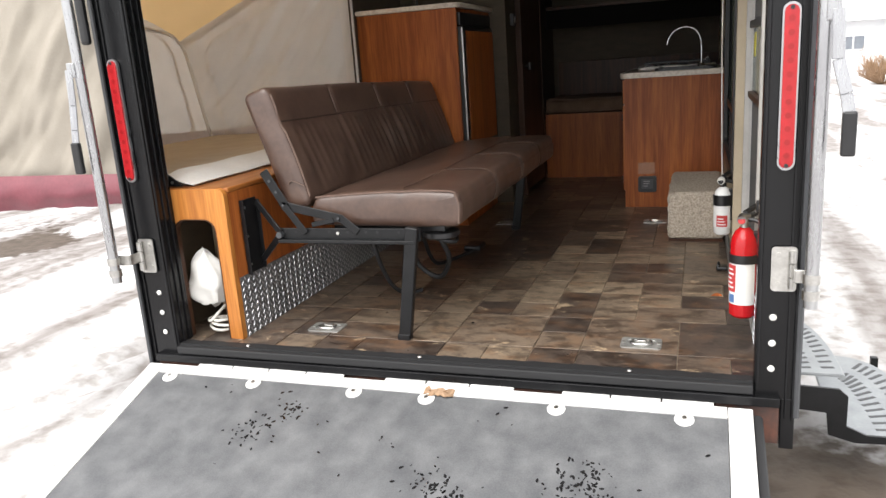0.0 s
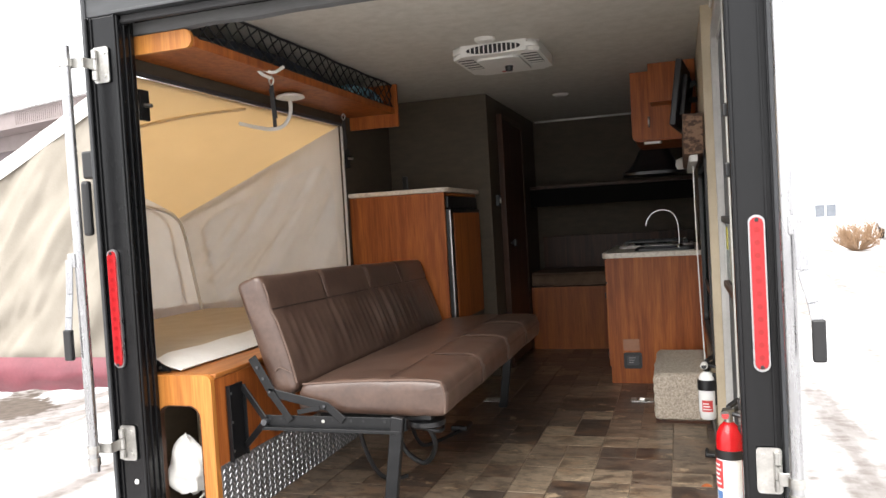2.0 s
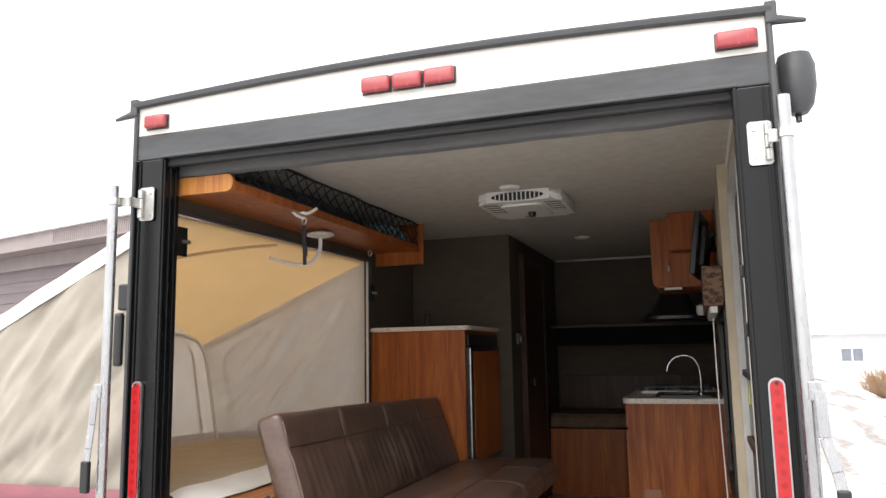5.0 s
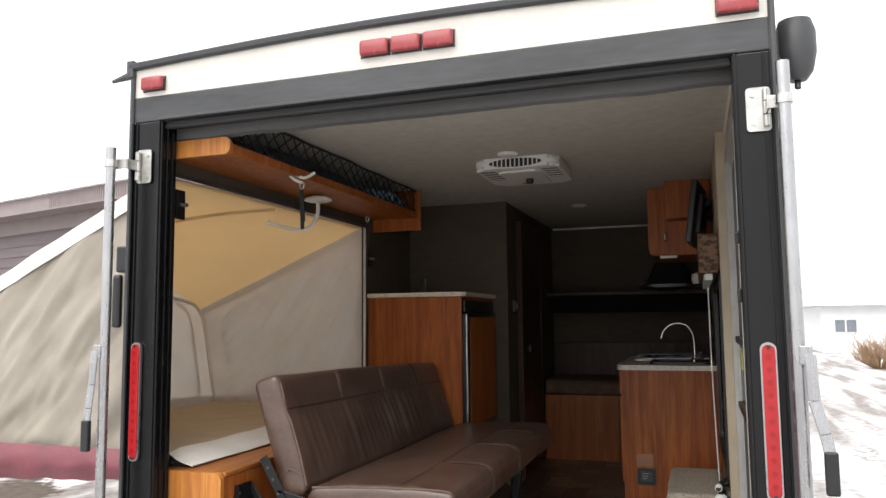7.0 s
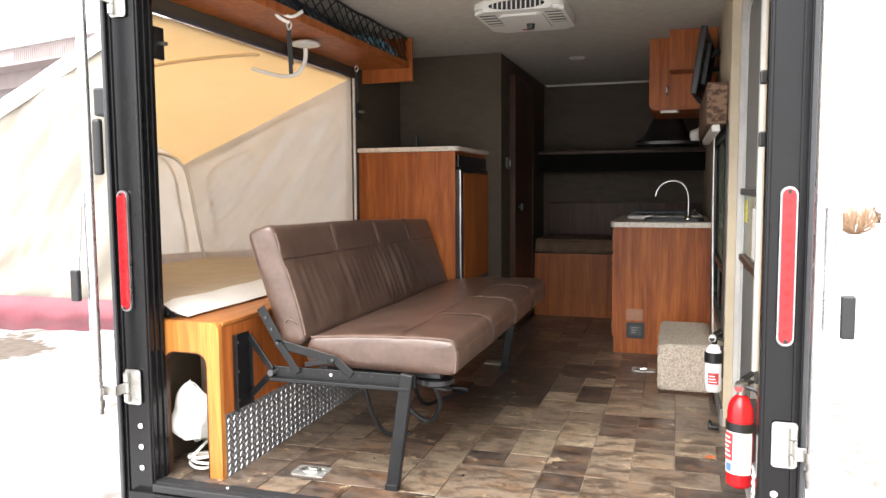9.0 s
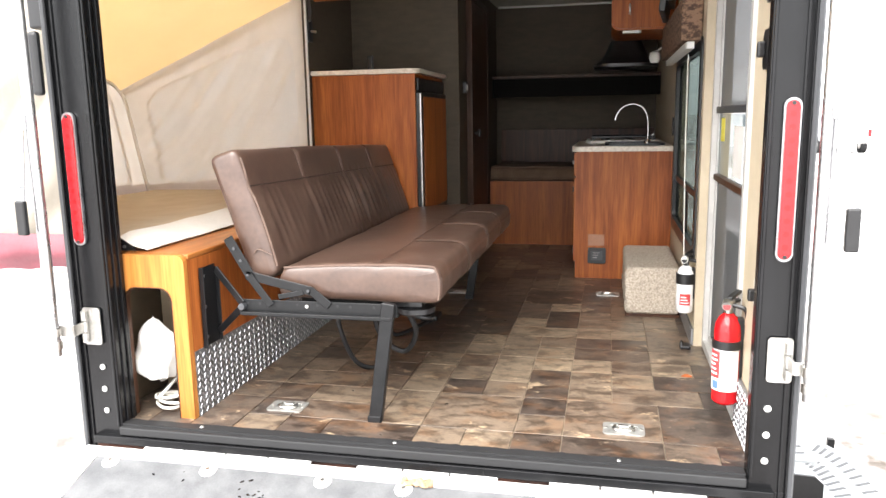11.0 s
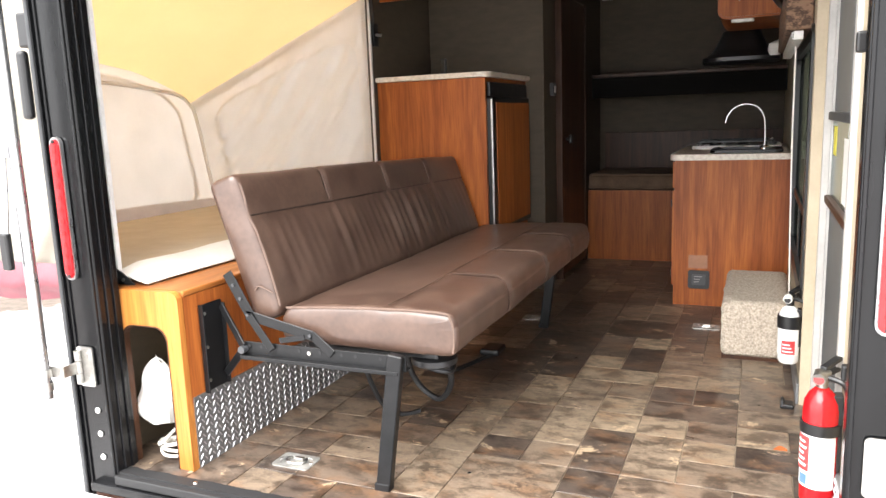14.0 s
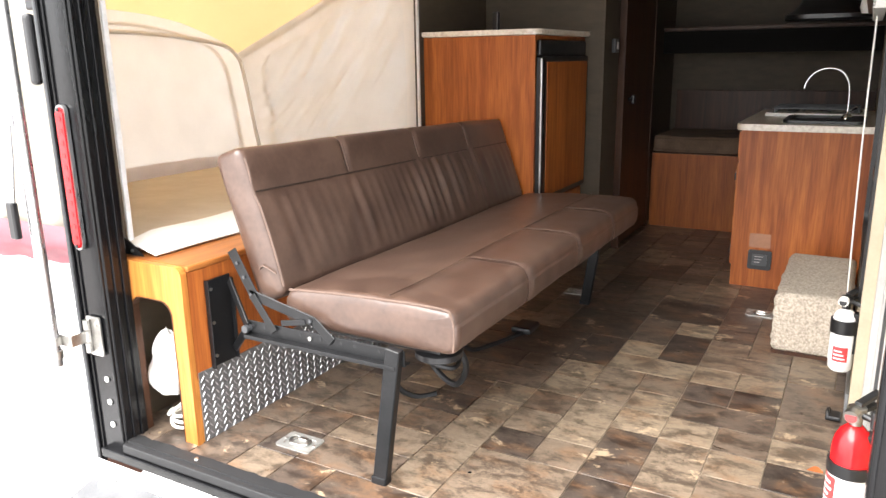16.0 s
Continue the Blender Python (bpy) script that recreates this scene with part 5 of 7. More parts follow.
# ---- overhead shelf with cargo net ----
def overhead_shelf():
    s = thing("overhead_shelf", (-0.95, 1.2, 1.94), "reddish wood overhead shelf with a black cargo net", "shelf")
    x1 = -0.78
    part("bottom", box((XL + 0.013, 0.128, 1.948), (x1 - 0.02, 2.3, 1.966), 0.002), CHERRY, s)
    part("front_lip", box((x1 - 0.019, 0.128, 1.944), (x1, 2.3, 1.985), 0.004), CHERRY, s)
    part("rear_end", prism(rounded(-1.12, 1.938, x1, 2.012, 0.03, 5, "23"), 0.108, 0.126, "y"), OAK, s, "honey wood end board")
    part("front_end", box((XL + 0.013, 2.301, 1.86), (x1 + 0.02, 2.32, TOP - 0.002), 0.002), CHERRY, s)
    bm = bmesh.new()
    # net of crossing cords
    cells, rows = 44, 4
    y0, y1, z0, z1 = 0.16, 2.29, 1.985, TOP - 0.012
    def node(i, j):
        y = y0 + (y1 - y0) * i / cells
        z = z0 + (z1 - z0) * j / rows
        return (x1 - 0.012 + 0.02 * nz(y * 3, z * 6) - 0.01 * math.sin(math.pi * j / rows), y + 0.006 * nz(i * 1.7, j), z + 0.006 * nz(i, j * 1.3, 4))
    for i in range(cells):
        for j in range(rows):
            h = (i + j) % 2
            a, b = (node(i, j + h), node(i + 1, j + 1 - h))
            add_cyl(bm, a, b, 0.0036, n=5, caps=False)
    add_tube(bm, [node(i, rows) for i in range(0, cells + 1, 2)], 0.006, 6, 2)
    add_tube(bm, [node(i, 0) for i in range(0, cells + 1, 2)], 0.006, 6, 2)
    tagged(part("cargo_net", bm, CORD, s, "black elastic cargo net"), kind="stuff")


overhead_shelf()
blanket = thing("blanket", (-0.95, 1.6, 1.967), "folded dark blanket with a light blue print on the shelf", "blanket")
part("dark_fold", sheet(lambda u, v: (-1.1 + 0.29 * v, 0.3 + 1.35 * u, 1.972 + 0.13 * math.sin(math.pi * v) ** 0.5 * math.sin(math.pi * u) ** 0.3 + 0.015 * nz(u * 6, v * 4)), 24, 10, 0.006), DARK_CLOTH, blanket, smooth=True)
part("blue_fold", sheet(lambda u, v: (-1.1 + 0.285 * v, 1.68 + 0.58 * u, 1.972 + 0.11 * min(1, 3 * v) * min(1, 9 * (1 - v)) ** 0.5 * math.sin(math.pi * u) ** 0.3 + 0.012 * nz(u * 6, v * 4, 3)), 20, 10, 0.006), BLUE_CLOTH, blanket, "light blue print", smooth=True)


def hook_strap(x, y, z, white):
    h = thing("hook_strap", (x, y, z), "black webbing strap on a steel snap hook under the shelf", "strap", "shelf straps")
    bm = bmesh.new()
    add_tube(bm, [(x, y, z), (x + 0.012, y, z - 0.02), (x, y, z - 0.045), (x - 0.012, y, z - 0.02), (x, y, z - 0.002)], 0.004, 8, 4)
    part("hook", bm, STEEL, h, smooth=True)
    bm = bmesh.new()
    add_bar(bm, (x, y, z - 0.04), (x, y + 0.01, z - 0.24), 0.02, 0.006, (0, 1, 0))
    add_bar(bm, (x, y - 0.004, z - 0.06), (x + 0.004, y + 0.008, z - 0.2), 0.024, 0.008, (0, 1, 0))
    part("strap", bm, CORD, h)
    if white:
        part("cord", tube([(x + 0.06, y + 0.02, z + 0.04), (x + 0.02, y - 0.02, z + 0.01), (x - 0.04, y - 0.06, z + 0.045), (x - 0.06, y - 0.07, z + 0.07), (x - 0.03, y - 0.04, z + 0.01), (x, y, z - 0.01)], 0.008, 8, 4), WHITE_CORD, h, "frayed white cord", smooth=True)


hook_strap(-0.79, 0.72, 1.93, True)
hook_strap(-1.06, 2.08, 1.948, False)

lamp = thing("bow_prop", (-1.0, 1.15, 1.74), "white prop with a round pad under the shelf", "prop")
part("arm", tube([(-0.97, 1.22, 1.9), (-0.97, 1.21, 1.83), (-0.99, 1.17, 1.765), (-1.04, 1.13, 1.745), (-1.12, 1.12, 1.76), (-1.22, 1.1, 1.79)], 0.011, 8, 5), WHITE_PLASTIC, lamp, smooth=True)
part("pad", lathe([(0.0, 0.038), (0.03, 0.036), (0.075, 0.02), (0.078, 0.008), (0.05, 0.0), (0.0, 0.0)], (-0.97, 1.22, 1.908)), WHITE_PLASTIC, lamp, "round white pad", smooth=True)

# rolled insect screen under the header
rs = thing("rolled_screen", (0.06, 0.13, 2.0), "rolled-up dark insect screen under the header", "insect screen")
bm = bmesh.new()
prof = [(0.105, 2.12), (0.098, 2.05), (0.108, 2.02), (0.13, 2.012), (0.15, 2.03), (0.152, 2.12)]
nx = 60
rings = []
for k in range(nx + 1):
    x = OPEN_L - 0.05 + (OPEN_R - OPEN_L + 0.06) * k / nx
    rings.append([bm.verts.new((x, y + 0.004 * nz(x * 4, y * 20), z + 0.006 * nz(x * 5, z * 3) if z < 2.1 else z)) for y, z in prof])
for a, b in zip(rings, rings[1:]):
    for i in range(len(prof) - 1):
        bm.faces.new((a[i], a[i + 1], b[i + 1], b[i]))
    bm.faces.new((a[-1], a[0], b[0], b[-1]))
bm.faces.new(rings[0])
bm.faces.new(rings[-1])
part("roll", bm, ROLL, rs, smooth=True)
part("track", box((OPEN_L + 0.002, 0.097, 2.062), (OPEN_R - 0.002, 0.104, 2.082), 0.002), BLACK_PAINT, rs, "black screen track")


# ---- refrigerator cabinet ----
def fridge_cabinet():
    c = thing("refrigerator_cabinet", (-0.78, 2.65, 0), "tall reddish wood cabinet with a speckled pale top", "cabinet")
    part("side_panel", box((XL + 0.002, 2.245, 0.002), (-0.452, 2.263, 1.395)), CHERRY, c, "reddish cherry laminate panel")
    part("carcass", box((XL + 0.002, 2.265, 0.002), (-0.51, 3.04, 1.395)), CHERRY, c)
    part("base_rail", box((-0.508, 2.266, 0.002), (-0.455, 3.04, 0.48)), CHERRY, c)
    part("top_rail", box((-0.508, 2.266, 1.375), (-0.455, 3.04, 1.394)), CHERRY, c)
    part("worktop", prism(rounded(XL + 0.002, 2.225, -0.425, 3.045, 0.06, 5, "2"), 1.397, 1.425, "z", 0.004), LAMINATE_TOP, c, "speckled pale laminate top")


fridge_cabinet()
fr = thing("refrigerator", (-0.45, 2.65, 0.5), "small black refrigerator with a cherry wood door panel", "refrigerator")
part("body", box((-0.506, 2.28, 0.49), (-0.46, 3.03, 1.37), 0.004), PLASTIC_BLACK, fr)
part("vent_panel", box((-0.459, 2.29, 1.29), (-0.44, 3.02, 1.37), 0.006), PLASTIC_BLACK, fr, "black vent strip")
dr = part("door", box((-0.459, 2.285, 0.5), (-0.425, 3.02, 1.285), 0.006), PLASTIC_BLACK, fr, "black framed door")
part("door_panel", box((-0.426, 2.345, 0.53), (-0.42, 2.995, 1.255), 0.002), CHERRY, dr, "cherry wood inset panel")
part("edge_rail", box((-0.459, 2.27, 0.505), (-0.418, 2.284, 1.28), 0.004), PLASTIC_BLACK, dr, "black door edge rail")
part("handle", box((-0.43, 2.264, 0.51), (-0.42, 2.2695, 1.275), 0.002), STEEL, dr, "thin bright aluminium strip")
rem = thing("remote_holder", (-0.85, 2.62, 1.425), "small black plastic holder on the cabinet top", "holder")
part("body", box((-0.87, 2.6, 1.425), (-0.835, 2.63, 1.54), 0.005), PLASTIC_BLACK, rem)

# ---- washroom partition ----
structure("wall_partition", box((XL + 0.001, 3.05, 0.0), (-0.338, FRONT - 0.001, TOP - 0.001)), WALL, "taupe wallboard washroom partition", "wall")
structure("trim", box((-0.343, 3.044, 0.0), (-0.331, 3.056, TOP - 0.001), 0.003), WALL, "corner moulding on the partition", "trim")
door = thing("door_1", (-0.31, 3.75, 0), "dark wood washroom door with a black knob", "door", kind="structure")
leaf = part("door_leaf", box((-0.3375, 3.42, 0.03), (-0.298, 4.12, 1.98), 0.004), WALNUT, door)
for n_, lo, hi in (("door_jamb", (-0.3375, 3.37, 0.0), (-0.292, 3.415, 2.03)), ("door_jamb", (-0.3375, 4.125, 0.0), (-0.292, 4.165, 2.03)), ("door_head", (-0.3375, 3.416, 1.985), (-0.292, 4.124, 2.03))):
    part(n_, box(lo, hi, 0.003), WALNUT, door)
bm = bmesh.new()
add_cyl(bm, (-0.298, 3.5, 1.0), (-0.26, 3.5, 1.0), 0.012, n=12)
add_box(bm, (-0.275, 3.47, 0.97), (-0.25, 3.53, 1.03), 0.012, 3)
part("knob", bm, PLASTIC_BLACK, leaf)
sw = thing("light_switch", (-0.31, 3.25, 1.34), "grey rocker switch on the washroom wall", "switch")
part("plate", box((-0.3375, 3.21, 1.3), (-0.312, 3.29, 1.385), 0.004), GREY_PLASTIC, sw)
part("rocker", box((-0.312, 3.235, 1.32), (-0.306, 3.265, 1.365), 0.003), STEEL, sw)


# ---- bunk at the nose ----
bk = thing("bunk_bed", (0.44, 4.5, 0), "bunk bed with a wood front and brown bedding", "bed")
part("front_panel", box((-0.29, 4.2, 0.0), (XF - 0.002, 4.222, 0.565)), CHERRY, bk, "reddish wood bed front")
part("base", box((-0.29, 4.224, 0.5), (XF - 0.002, FRONT - 0.002, 0.565)), WALNUT, bk)
part("mattress", box((-0.29, 4.205, 0.566), (XF - 0.003, FRONT - 0.003, 0.68), 0.035, 4), BEDDING, bk, "brown quilted mattress", smooth=True)
part("cover", sheet(lambda u, v: (-0.285 + 1.46 * u, 4.2 + 0.7 * v, 0.69 + 0.01 * nz(u * 8, v * 6) - 0.11 * max(0, 0.03 - v) / 0.03), 40, 20, 0.01), BEDDING, bk, "creased brown cover", smooth=True)
part("head_panel", box((-0.29, FRONT - 0.03, 0.69), (XF - 0.003, FRONT - 0.004, 1.0), 0.003), WALNUT, bk, "dark wood panel above the bed")
sh = thing("bunk_shelf", (0.44, 4.6, 1.3), "dark wood shelf over the bunk", "shelf")
part("board", box((-0.29, 4.36, 1.45), (XF - 0.003, FRONT - 0.004, 1.475), 0.003), WALNUT, sh)
# This strip fills the void below the board with painted shade.
part("fascia", box((-0.29, 4.365, 1.29), (XF - 0.003, 4.38, 1.448), 0.003), SHELF_SHADE, sh, "black strip standing in for shade below the shelf edge")


# ---- kitchen counter ----
def kitchen():
    c = thing("kitchen_counter", (0.83, 3.45, 0), "reddish wood kitchen counter with a speckled pale worktop", "kitchen counter")
    y0, y1 = 2.852, 4.05
    part("end_panel", box((0.513, y0, 0.0), (XF - 0.002, y0 + 0.018, 0.88)), CHERRY, c, "reddish cherry laminate end panel")
    part("carcass", box((0.52, y0 + 0.02, 0.08), (XF - 0.002, y1, 0.88)), CHERRY, c)
    for k in range(2):
        a = y0 + 0.03 + 0.575 * k
        d = part("cupboard_door", box((0.498, a, 0.12), (0.519, a + 0.55, 0.7), 0.003), CHERRY, c, "reddish wood cupboard door")
        for z in (0.2, 0.62):
            part("hinge", box((0.49, a + 0.003, z - 0.02), (0.5, a + 0.022, z + 0.02), 0.003), PLASTIC_BLACK, d)
        dw = part("drawer", box((0.498, a, 0.715), (0.519, a + 0.55, 0.87), 0.003), CHERRY, c)
        bm = bmesh.new()
        add_cyl(bm, (0.498, a + 0.275, 0.79), (0.475, a + 0.275, 0.79), 0.014, n=12)
        part("knob", bm, STEEL, dw)
    part("worktop", prism(rounded(0.484, y0 - 0.022, XF - 0.002, y1 + 0.01, 0.05, 5, "1"), 0.881, 0.915, "z", 0.005), LAMINATE_TOP, c, "speckled pale laminate worktop")


kitchen()
ob_ = thing("outlet_cover", (0.66, 2.845, 0.16), "square black outlet plate on the counter end", "outlet")
part("plate", prism(rounded(0.6, 0.112, 0.722, 0.222, 0.012), 2.842, 2.852, "y", 0.003), PLASTIC_BLACK, ob_)
part("insert", prism(rounded(0.622, 0.135, 0.70, 0.2, 0.006), 2.838, 2.843), GREY_PLASTIC, ob_)
for k in range(3):
    part("text_bar", box((0.635, 2.8372, 0.185 - 0.016 * k), (0.68 - 0.008 * k, 2.838, 0.189 - 0.016 * k)), LABEL_GREY, ob_)
lb = thing("paper_label", (0.66, 2.851, 0.24), "faint translucent label on the counter end", "label")
part("sheet", box((0.6, 2.8495, 0.235), (0.71, 2.8515, 0.315)), mat("brownish_label", (0.36, 0.16, 0.08), rough=0.25, bump=0), lb)

# faucet, cooktop, sink
fc = thing("faucet", (1.0, 3.3, 0.915), "tall chrome gooseneck faucet on the worktop", "faucet")
part("base", lathe([(0.0, 0), (0.03, 0), (0.03, 0.012), (0.017, 0.03), (0.0, 0.03)], (1.0, 3.3, 0.915)), CHROME, fc, smooth=True)
part("spout", tube([(1.0, 3.3, 0.93), (1.0, 3.3, 1.04), (0.99, 3.3, 1.12), (0.955, 3.3, 1.175), (0.893, 3.3, 1.197), (0.825, 3.3, 1.178), (0.782, 3.3, 1.13), (0.77, 3.3, 1.085)], 0.0062, 10, 6), CHROME, fc, smooth=True)
part("lever", tube([(1.015, 3.3, 0.96), (1.045, 3.29, 0.985)], 0.007, 8, 2), CHROME, fc)
sk = thing("sink", (0.93, 3.12, 0.916), "black sink rim set in the worktop", "sink")
bm = bmesh.new()
framed(bm, rounded(0.7, 2.95, 1.1, 3.38, 0.04), rounded(0.725, 2.975, 1.0, 3.355, 0.03), 0.9155, 0.93, "z")
part("rim", bm, PLASTIC_BLACK, sk)
part("bowl_floor", prism(rounded(0.725, 2.975, 1.0, 3.355, 0.03), 0.9156, 0.918, "z"), GREY_PLASTIC, sk)
ct = thing("cooktop", (0.85, 3.68, 0.916), "white-edged gas cooktop with black grates", "cooktop")
part("plate", prism(rounded(0.56, 3.42, 1.1, 3.92, 0.03), 0.9155, 0.935, "z", 0.004), WHITE_PLASTIC, ct)
for k in range(3):
    cx, cy = 0.7 + 0.17 * k, 3.6 + 0.12 * (k % 2)
    bm = bmesh.new()
    add_cyl(bm, (cx, cy, 0.935), (cx, cy, 0.95), 0.035, n=16)
    part("burner", bm, PLASTIC_BLACK, ct)
bm = bmesh.new()
for k in range(5):
    add_box(bm, (0.6, 3.47 + 0.09 * k, 0.955), (1.06, 3.48 + 0.09 * k, 0.966), 0.002, 1)
for k in range(4):
    add_box(bm, (0.62 + 0.14 * k, 3.46, 0.944), (0.63 + 0.14 * k, 3.85, 0.955), 0.002, 1)
for x, y in ((0.605, 3.475), (1.05, 3.475), (0.605, 3.835), (1.05, 3.835)):
    add_box(bm, (x, y, 0.935), (x + 0.01, y + 0.01, 0.956))
part("grate", bm, PLASTIC_BLACK, ct, "black wire grates")

# range hood and upper cabinets
hd = thing("range_hood", (0.84, 3.72, 1.48), "black bell-shaped range hood under the upper cabinet", "range hood")
bm = bmesh.new()
rings = []
for k in range(9):
    f = k / 8
    half = 0.25 - 0.13 * min(1, max(0, f - 0.12) / 0.88) ** 0.55 if k > 1 else 0.25
    z = 1.475 + 0.195 * (0 if k == 0 else 0.12 + 0.88 * max(0, f - 0.125) / 0.875)
    rings.append([bm.verts.new((0.84 + (u - 0.84) * 0.95, v, z)) for u, v in rounded(0.84 - half, 3.72 - half * 0.95, 0.84 + half, 3.72 + half * 0.95, half * 0.55, 6)])
for a, b in zip(rings, rings[1:]):
    for i in range(len(a)):
        bm.faces.new((a[i], a[(i + 1) % len(a)], b[(i + 1) % len(a)], b[i]))
bm.faces.new(rings[0][::-1])
bm.faces.new(rings[-1])
part("canopy", bm, PLASTIC_BLACK, hd, smooth=True)
part("chimney", box((0.75, 3.63, 1.671), (0.93, 3.81, 1.9), 0.01), PLASTIC_BLACK, hd)
part("duct", box((0.931, 3.66, 1.7), (XF - 0.004, 3.78, 1.86), 0.004), PLASTIC_BLACK, hd)
rl_ = thing("wall_lamp", (1.04, 3.42, 1.53), "small white swivel lamp beside the range hood", "lamp")
part("shade", lathe([(0.0, 0.0), (0.03, 0.0), (0.042, 0.03), (0.036, 0.07), (0.0, 0.085)], (1.04, 3.42, 1.49), 18), WHITE_PLASTIC, rl_, smooth=True)
part("arm", tube([(1.05, 3.42, 1.57), (1.1, 3.43, 1.6), (XF - 0.002, 3.44, 1.6)], 0.007, 8, 4), WHITE_PLASTIC, rl_, smooth=True)


def upper_cabinet(x0, y0, y1, z0, z1, r):
    c = thing("upper_cabinet", ((x0 + XF) / 2, (y0 + y1) / 2, z0), "reddish wood upper cabinet hung under the ceiling", "cabinet", "upper cabinets")
    part("body", prism(rounded(x0, z0, XF - 0.002, z1, r, 5, "1"), y0 + 0.02, y1, "y"), CHERRY, c)
    d = part("door", prism(rounded(x0 + 0.004, z0 + 0.01, XF - 0.004, z1 - 0.006, r, 5, "12"), y0, y0 + 0.018, "y", 0.003), CHERRY, c, "cherry wood door")
    bm = bmesh.new()
    add_tube(bm, [(x0 + 0.115, y0, z0 + 0.1), (x0 + 0.115, y0 - 0.025, z0 + 0.11), (x0 + 0.115, y0 - 0.025, z0 + 0.15), (x0 + 0.115, y0, z0 + 0.16)], 0.006, 8, 4)
    part("handle", bm, STEEL, d, "small bright handle", smooth=True)


upper_cabinet(0.727, 2.86, 3.6, 1.668, TOP - 0.002, 0.05)
ul = thing("under_cabinet_light", (0.84, 2.95, 1.655), "slim pale light under the upper cabinet, unlit", "light")
part("lens", prism(rounded(0.8, 2.9, 0.92, 2.96, 0.015), 1.652, 1.6675, "z", 0.004), WHITE_PLASTIC, ul)
c2 = thing("upper_cabinet", (1.0, 3.1, 1.9), "reddish wood upper cabinet hung under the ceiling", "cabinet", "upper cabinets")
part("body", box((0.862, 2.62, 1.9), (XF - 0.003, 2.857, TOP - 0.003), 0.004), CHERRY, c2)
part("end_board", box((0.856, 2.612, 1.892), (XF - 0.003, 2.6195, TOP - 0.003), 0.002), CHERRY, c2)

tv = thing("television", (1.08, 2.55, 1.65), "black flat television on a swing arm by the wall", "television")
tvm = Matrix.Translation((1.07, 2.42, 1.87)) @ Matrix.Rotation(radians(84), 4, "Z") @ Matrix.Rotation(radians(8), 4, "X")
for nm, lo, hi, m_ in (("casing", (-0.29, 0.0, -0.19), (0.29, 0.035, 0.19), PLASTIC_BLACK), ("screen", (-0.275, 0.0351, -0.17), (0.275, 0.037, 0.18), PLASTIC_BLACK), ("rear_cover", (-0.17, -0.03, -0.12), (0.17, -0.0005, 0.12), PLASTIC_BLACK)):
    bm = box(lo, hi, 0.006 if nm != "screen" else 0)
    bmesh.ops.transform(bm, matrix=tvm, verts=bm.verts)
    part(nm, bm, m_, tv)
bm = bmesh.new()
add_bar(bm, (1.05, 2.44, 1.86), (XF - 0.004, 2.46, 1.86), 0.05, 0.03)
add_bar(bm, (1.08, 2.4, 1.92), (XF - 0.004, 2.4, 1.96), 0.03, 0.03)
part("swing_arm", bm, BLACK_STEEL, tv)


# ---- ceiling fittings ----
def air_conditioner():
    cx, cy, w, d = 0.1, 1.8, 0.48, 0.56
    z0, z1 = TOP - 0.062, TOP - 0.001
    a = thing("air_conditioner", (cx, cy, z0), "white plastic ceiling air conditioner with dark grilles", "air conditioner")
    part("shell", prism(rounded(cx - w / 2, cy - d / 2, cx + w / 2, cy + d / 2, 0.06, 6), z0, z1, "z", 0.02), WHITE_PLASTIC, a, "cream-white moulded shell", smooth=True)
    part("raised_panel", prism(rounded(cx - 0.12, cy - 0.2, cx + 0.12, cy + 0.2, 0.03, 5), z0 - 0.012, z0 - 0.0005, "z", 0.006), WHITE_PLASTIC, a, smooth=True)
    def grille(x0, x1, y0, y1, along, name):
        g = part(name, box((x0, y0, z0 - 0.002), (x1, y1, z0 - 0.0004)), PLASTIC_BLACK, a, "dark grille opening")
        n = 9 if along == "x" else 4
        for k in range(n):
            if along == "x":
                x = x0 + (x1 - x0) * (k + 0.5) / n
                part("slat", box((x - 0.004, y0, z0 - 0.012), (x + 0.004, y1, z0 - 0.0022), 0.002, 1), WHITE_PLASTIC, g)
            else:
                y = y0 + (y1 - y0) * (k + 0.5) / n
                part("slat", box((x0, y - 0.014, z0 - 0.004), (x1, y + 0.014, z0 - 0.0022), 0.002, 1), WHITE_PLASTIC, g)
    # front outlet faces the rear doorway
    front = part("front_grille", prism([(cx + 0.15 * math.cos(radians(15 * k)), (z0 + z1) / 2 - 0.002 + 0.024 * math.sin(radians(15 * k))) for k in range(24)], cy - d / 2 - 0.003, cy - d / 2 + 0.012), PLASTIC_BLACK, a, "dark front outlet")
    for k in range(11):
        x = cx - 0.125 + 0.025 * k
        hh = 0.023 * math.sqrt(1 - ((x - cx) / 0.15) ** 2)
        part("slat", box((x - 0.0035, cy - d / 2 - 0.006, (z0 + z1) / 2 - 0.002 - hh), (x + 0.0035, cy - d / 2 - 0.0032, (z0 + z1) / 2 - 0.002 + hh), 0.001, 1), WHITE_PLASTIC, front)
    grille(cx - 0.22, cx - 0.135, cy - 0.2, cy + 0.06, "y", "side_grille")
    grille(cx + 0.135, cx + 0.22, cy - 0.2, cy + 0.06, "y", "side_grille")
    part("knob", lathe([(0.0, -0.03), (0.02, -0.028), (0.024, 0.0), (0.0, 0.0)], (cx + 0.02, cy + 0.02, z0 - 0.013), 16), PLASTIC_BLACK, a, smooth=True)
    part("badge", box((cx - 0.05, cy + 0.14, z0 - 0.0145), (cx + 0.01, cy + 0.165, z0 - 0.0125)), LABEL_RED, a)


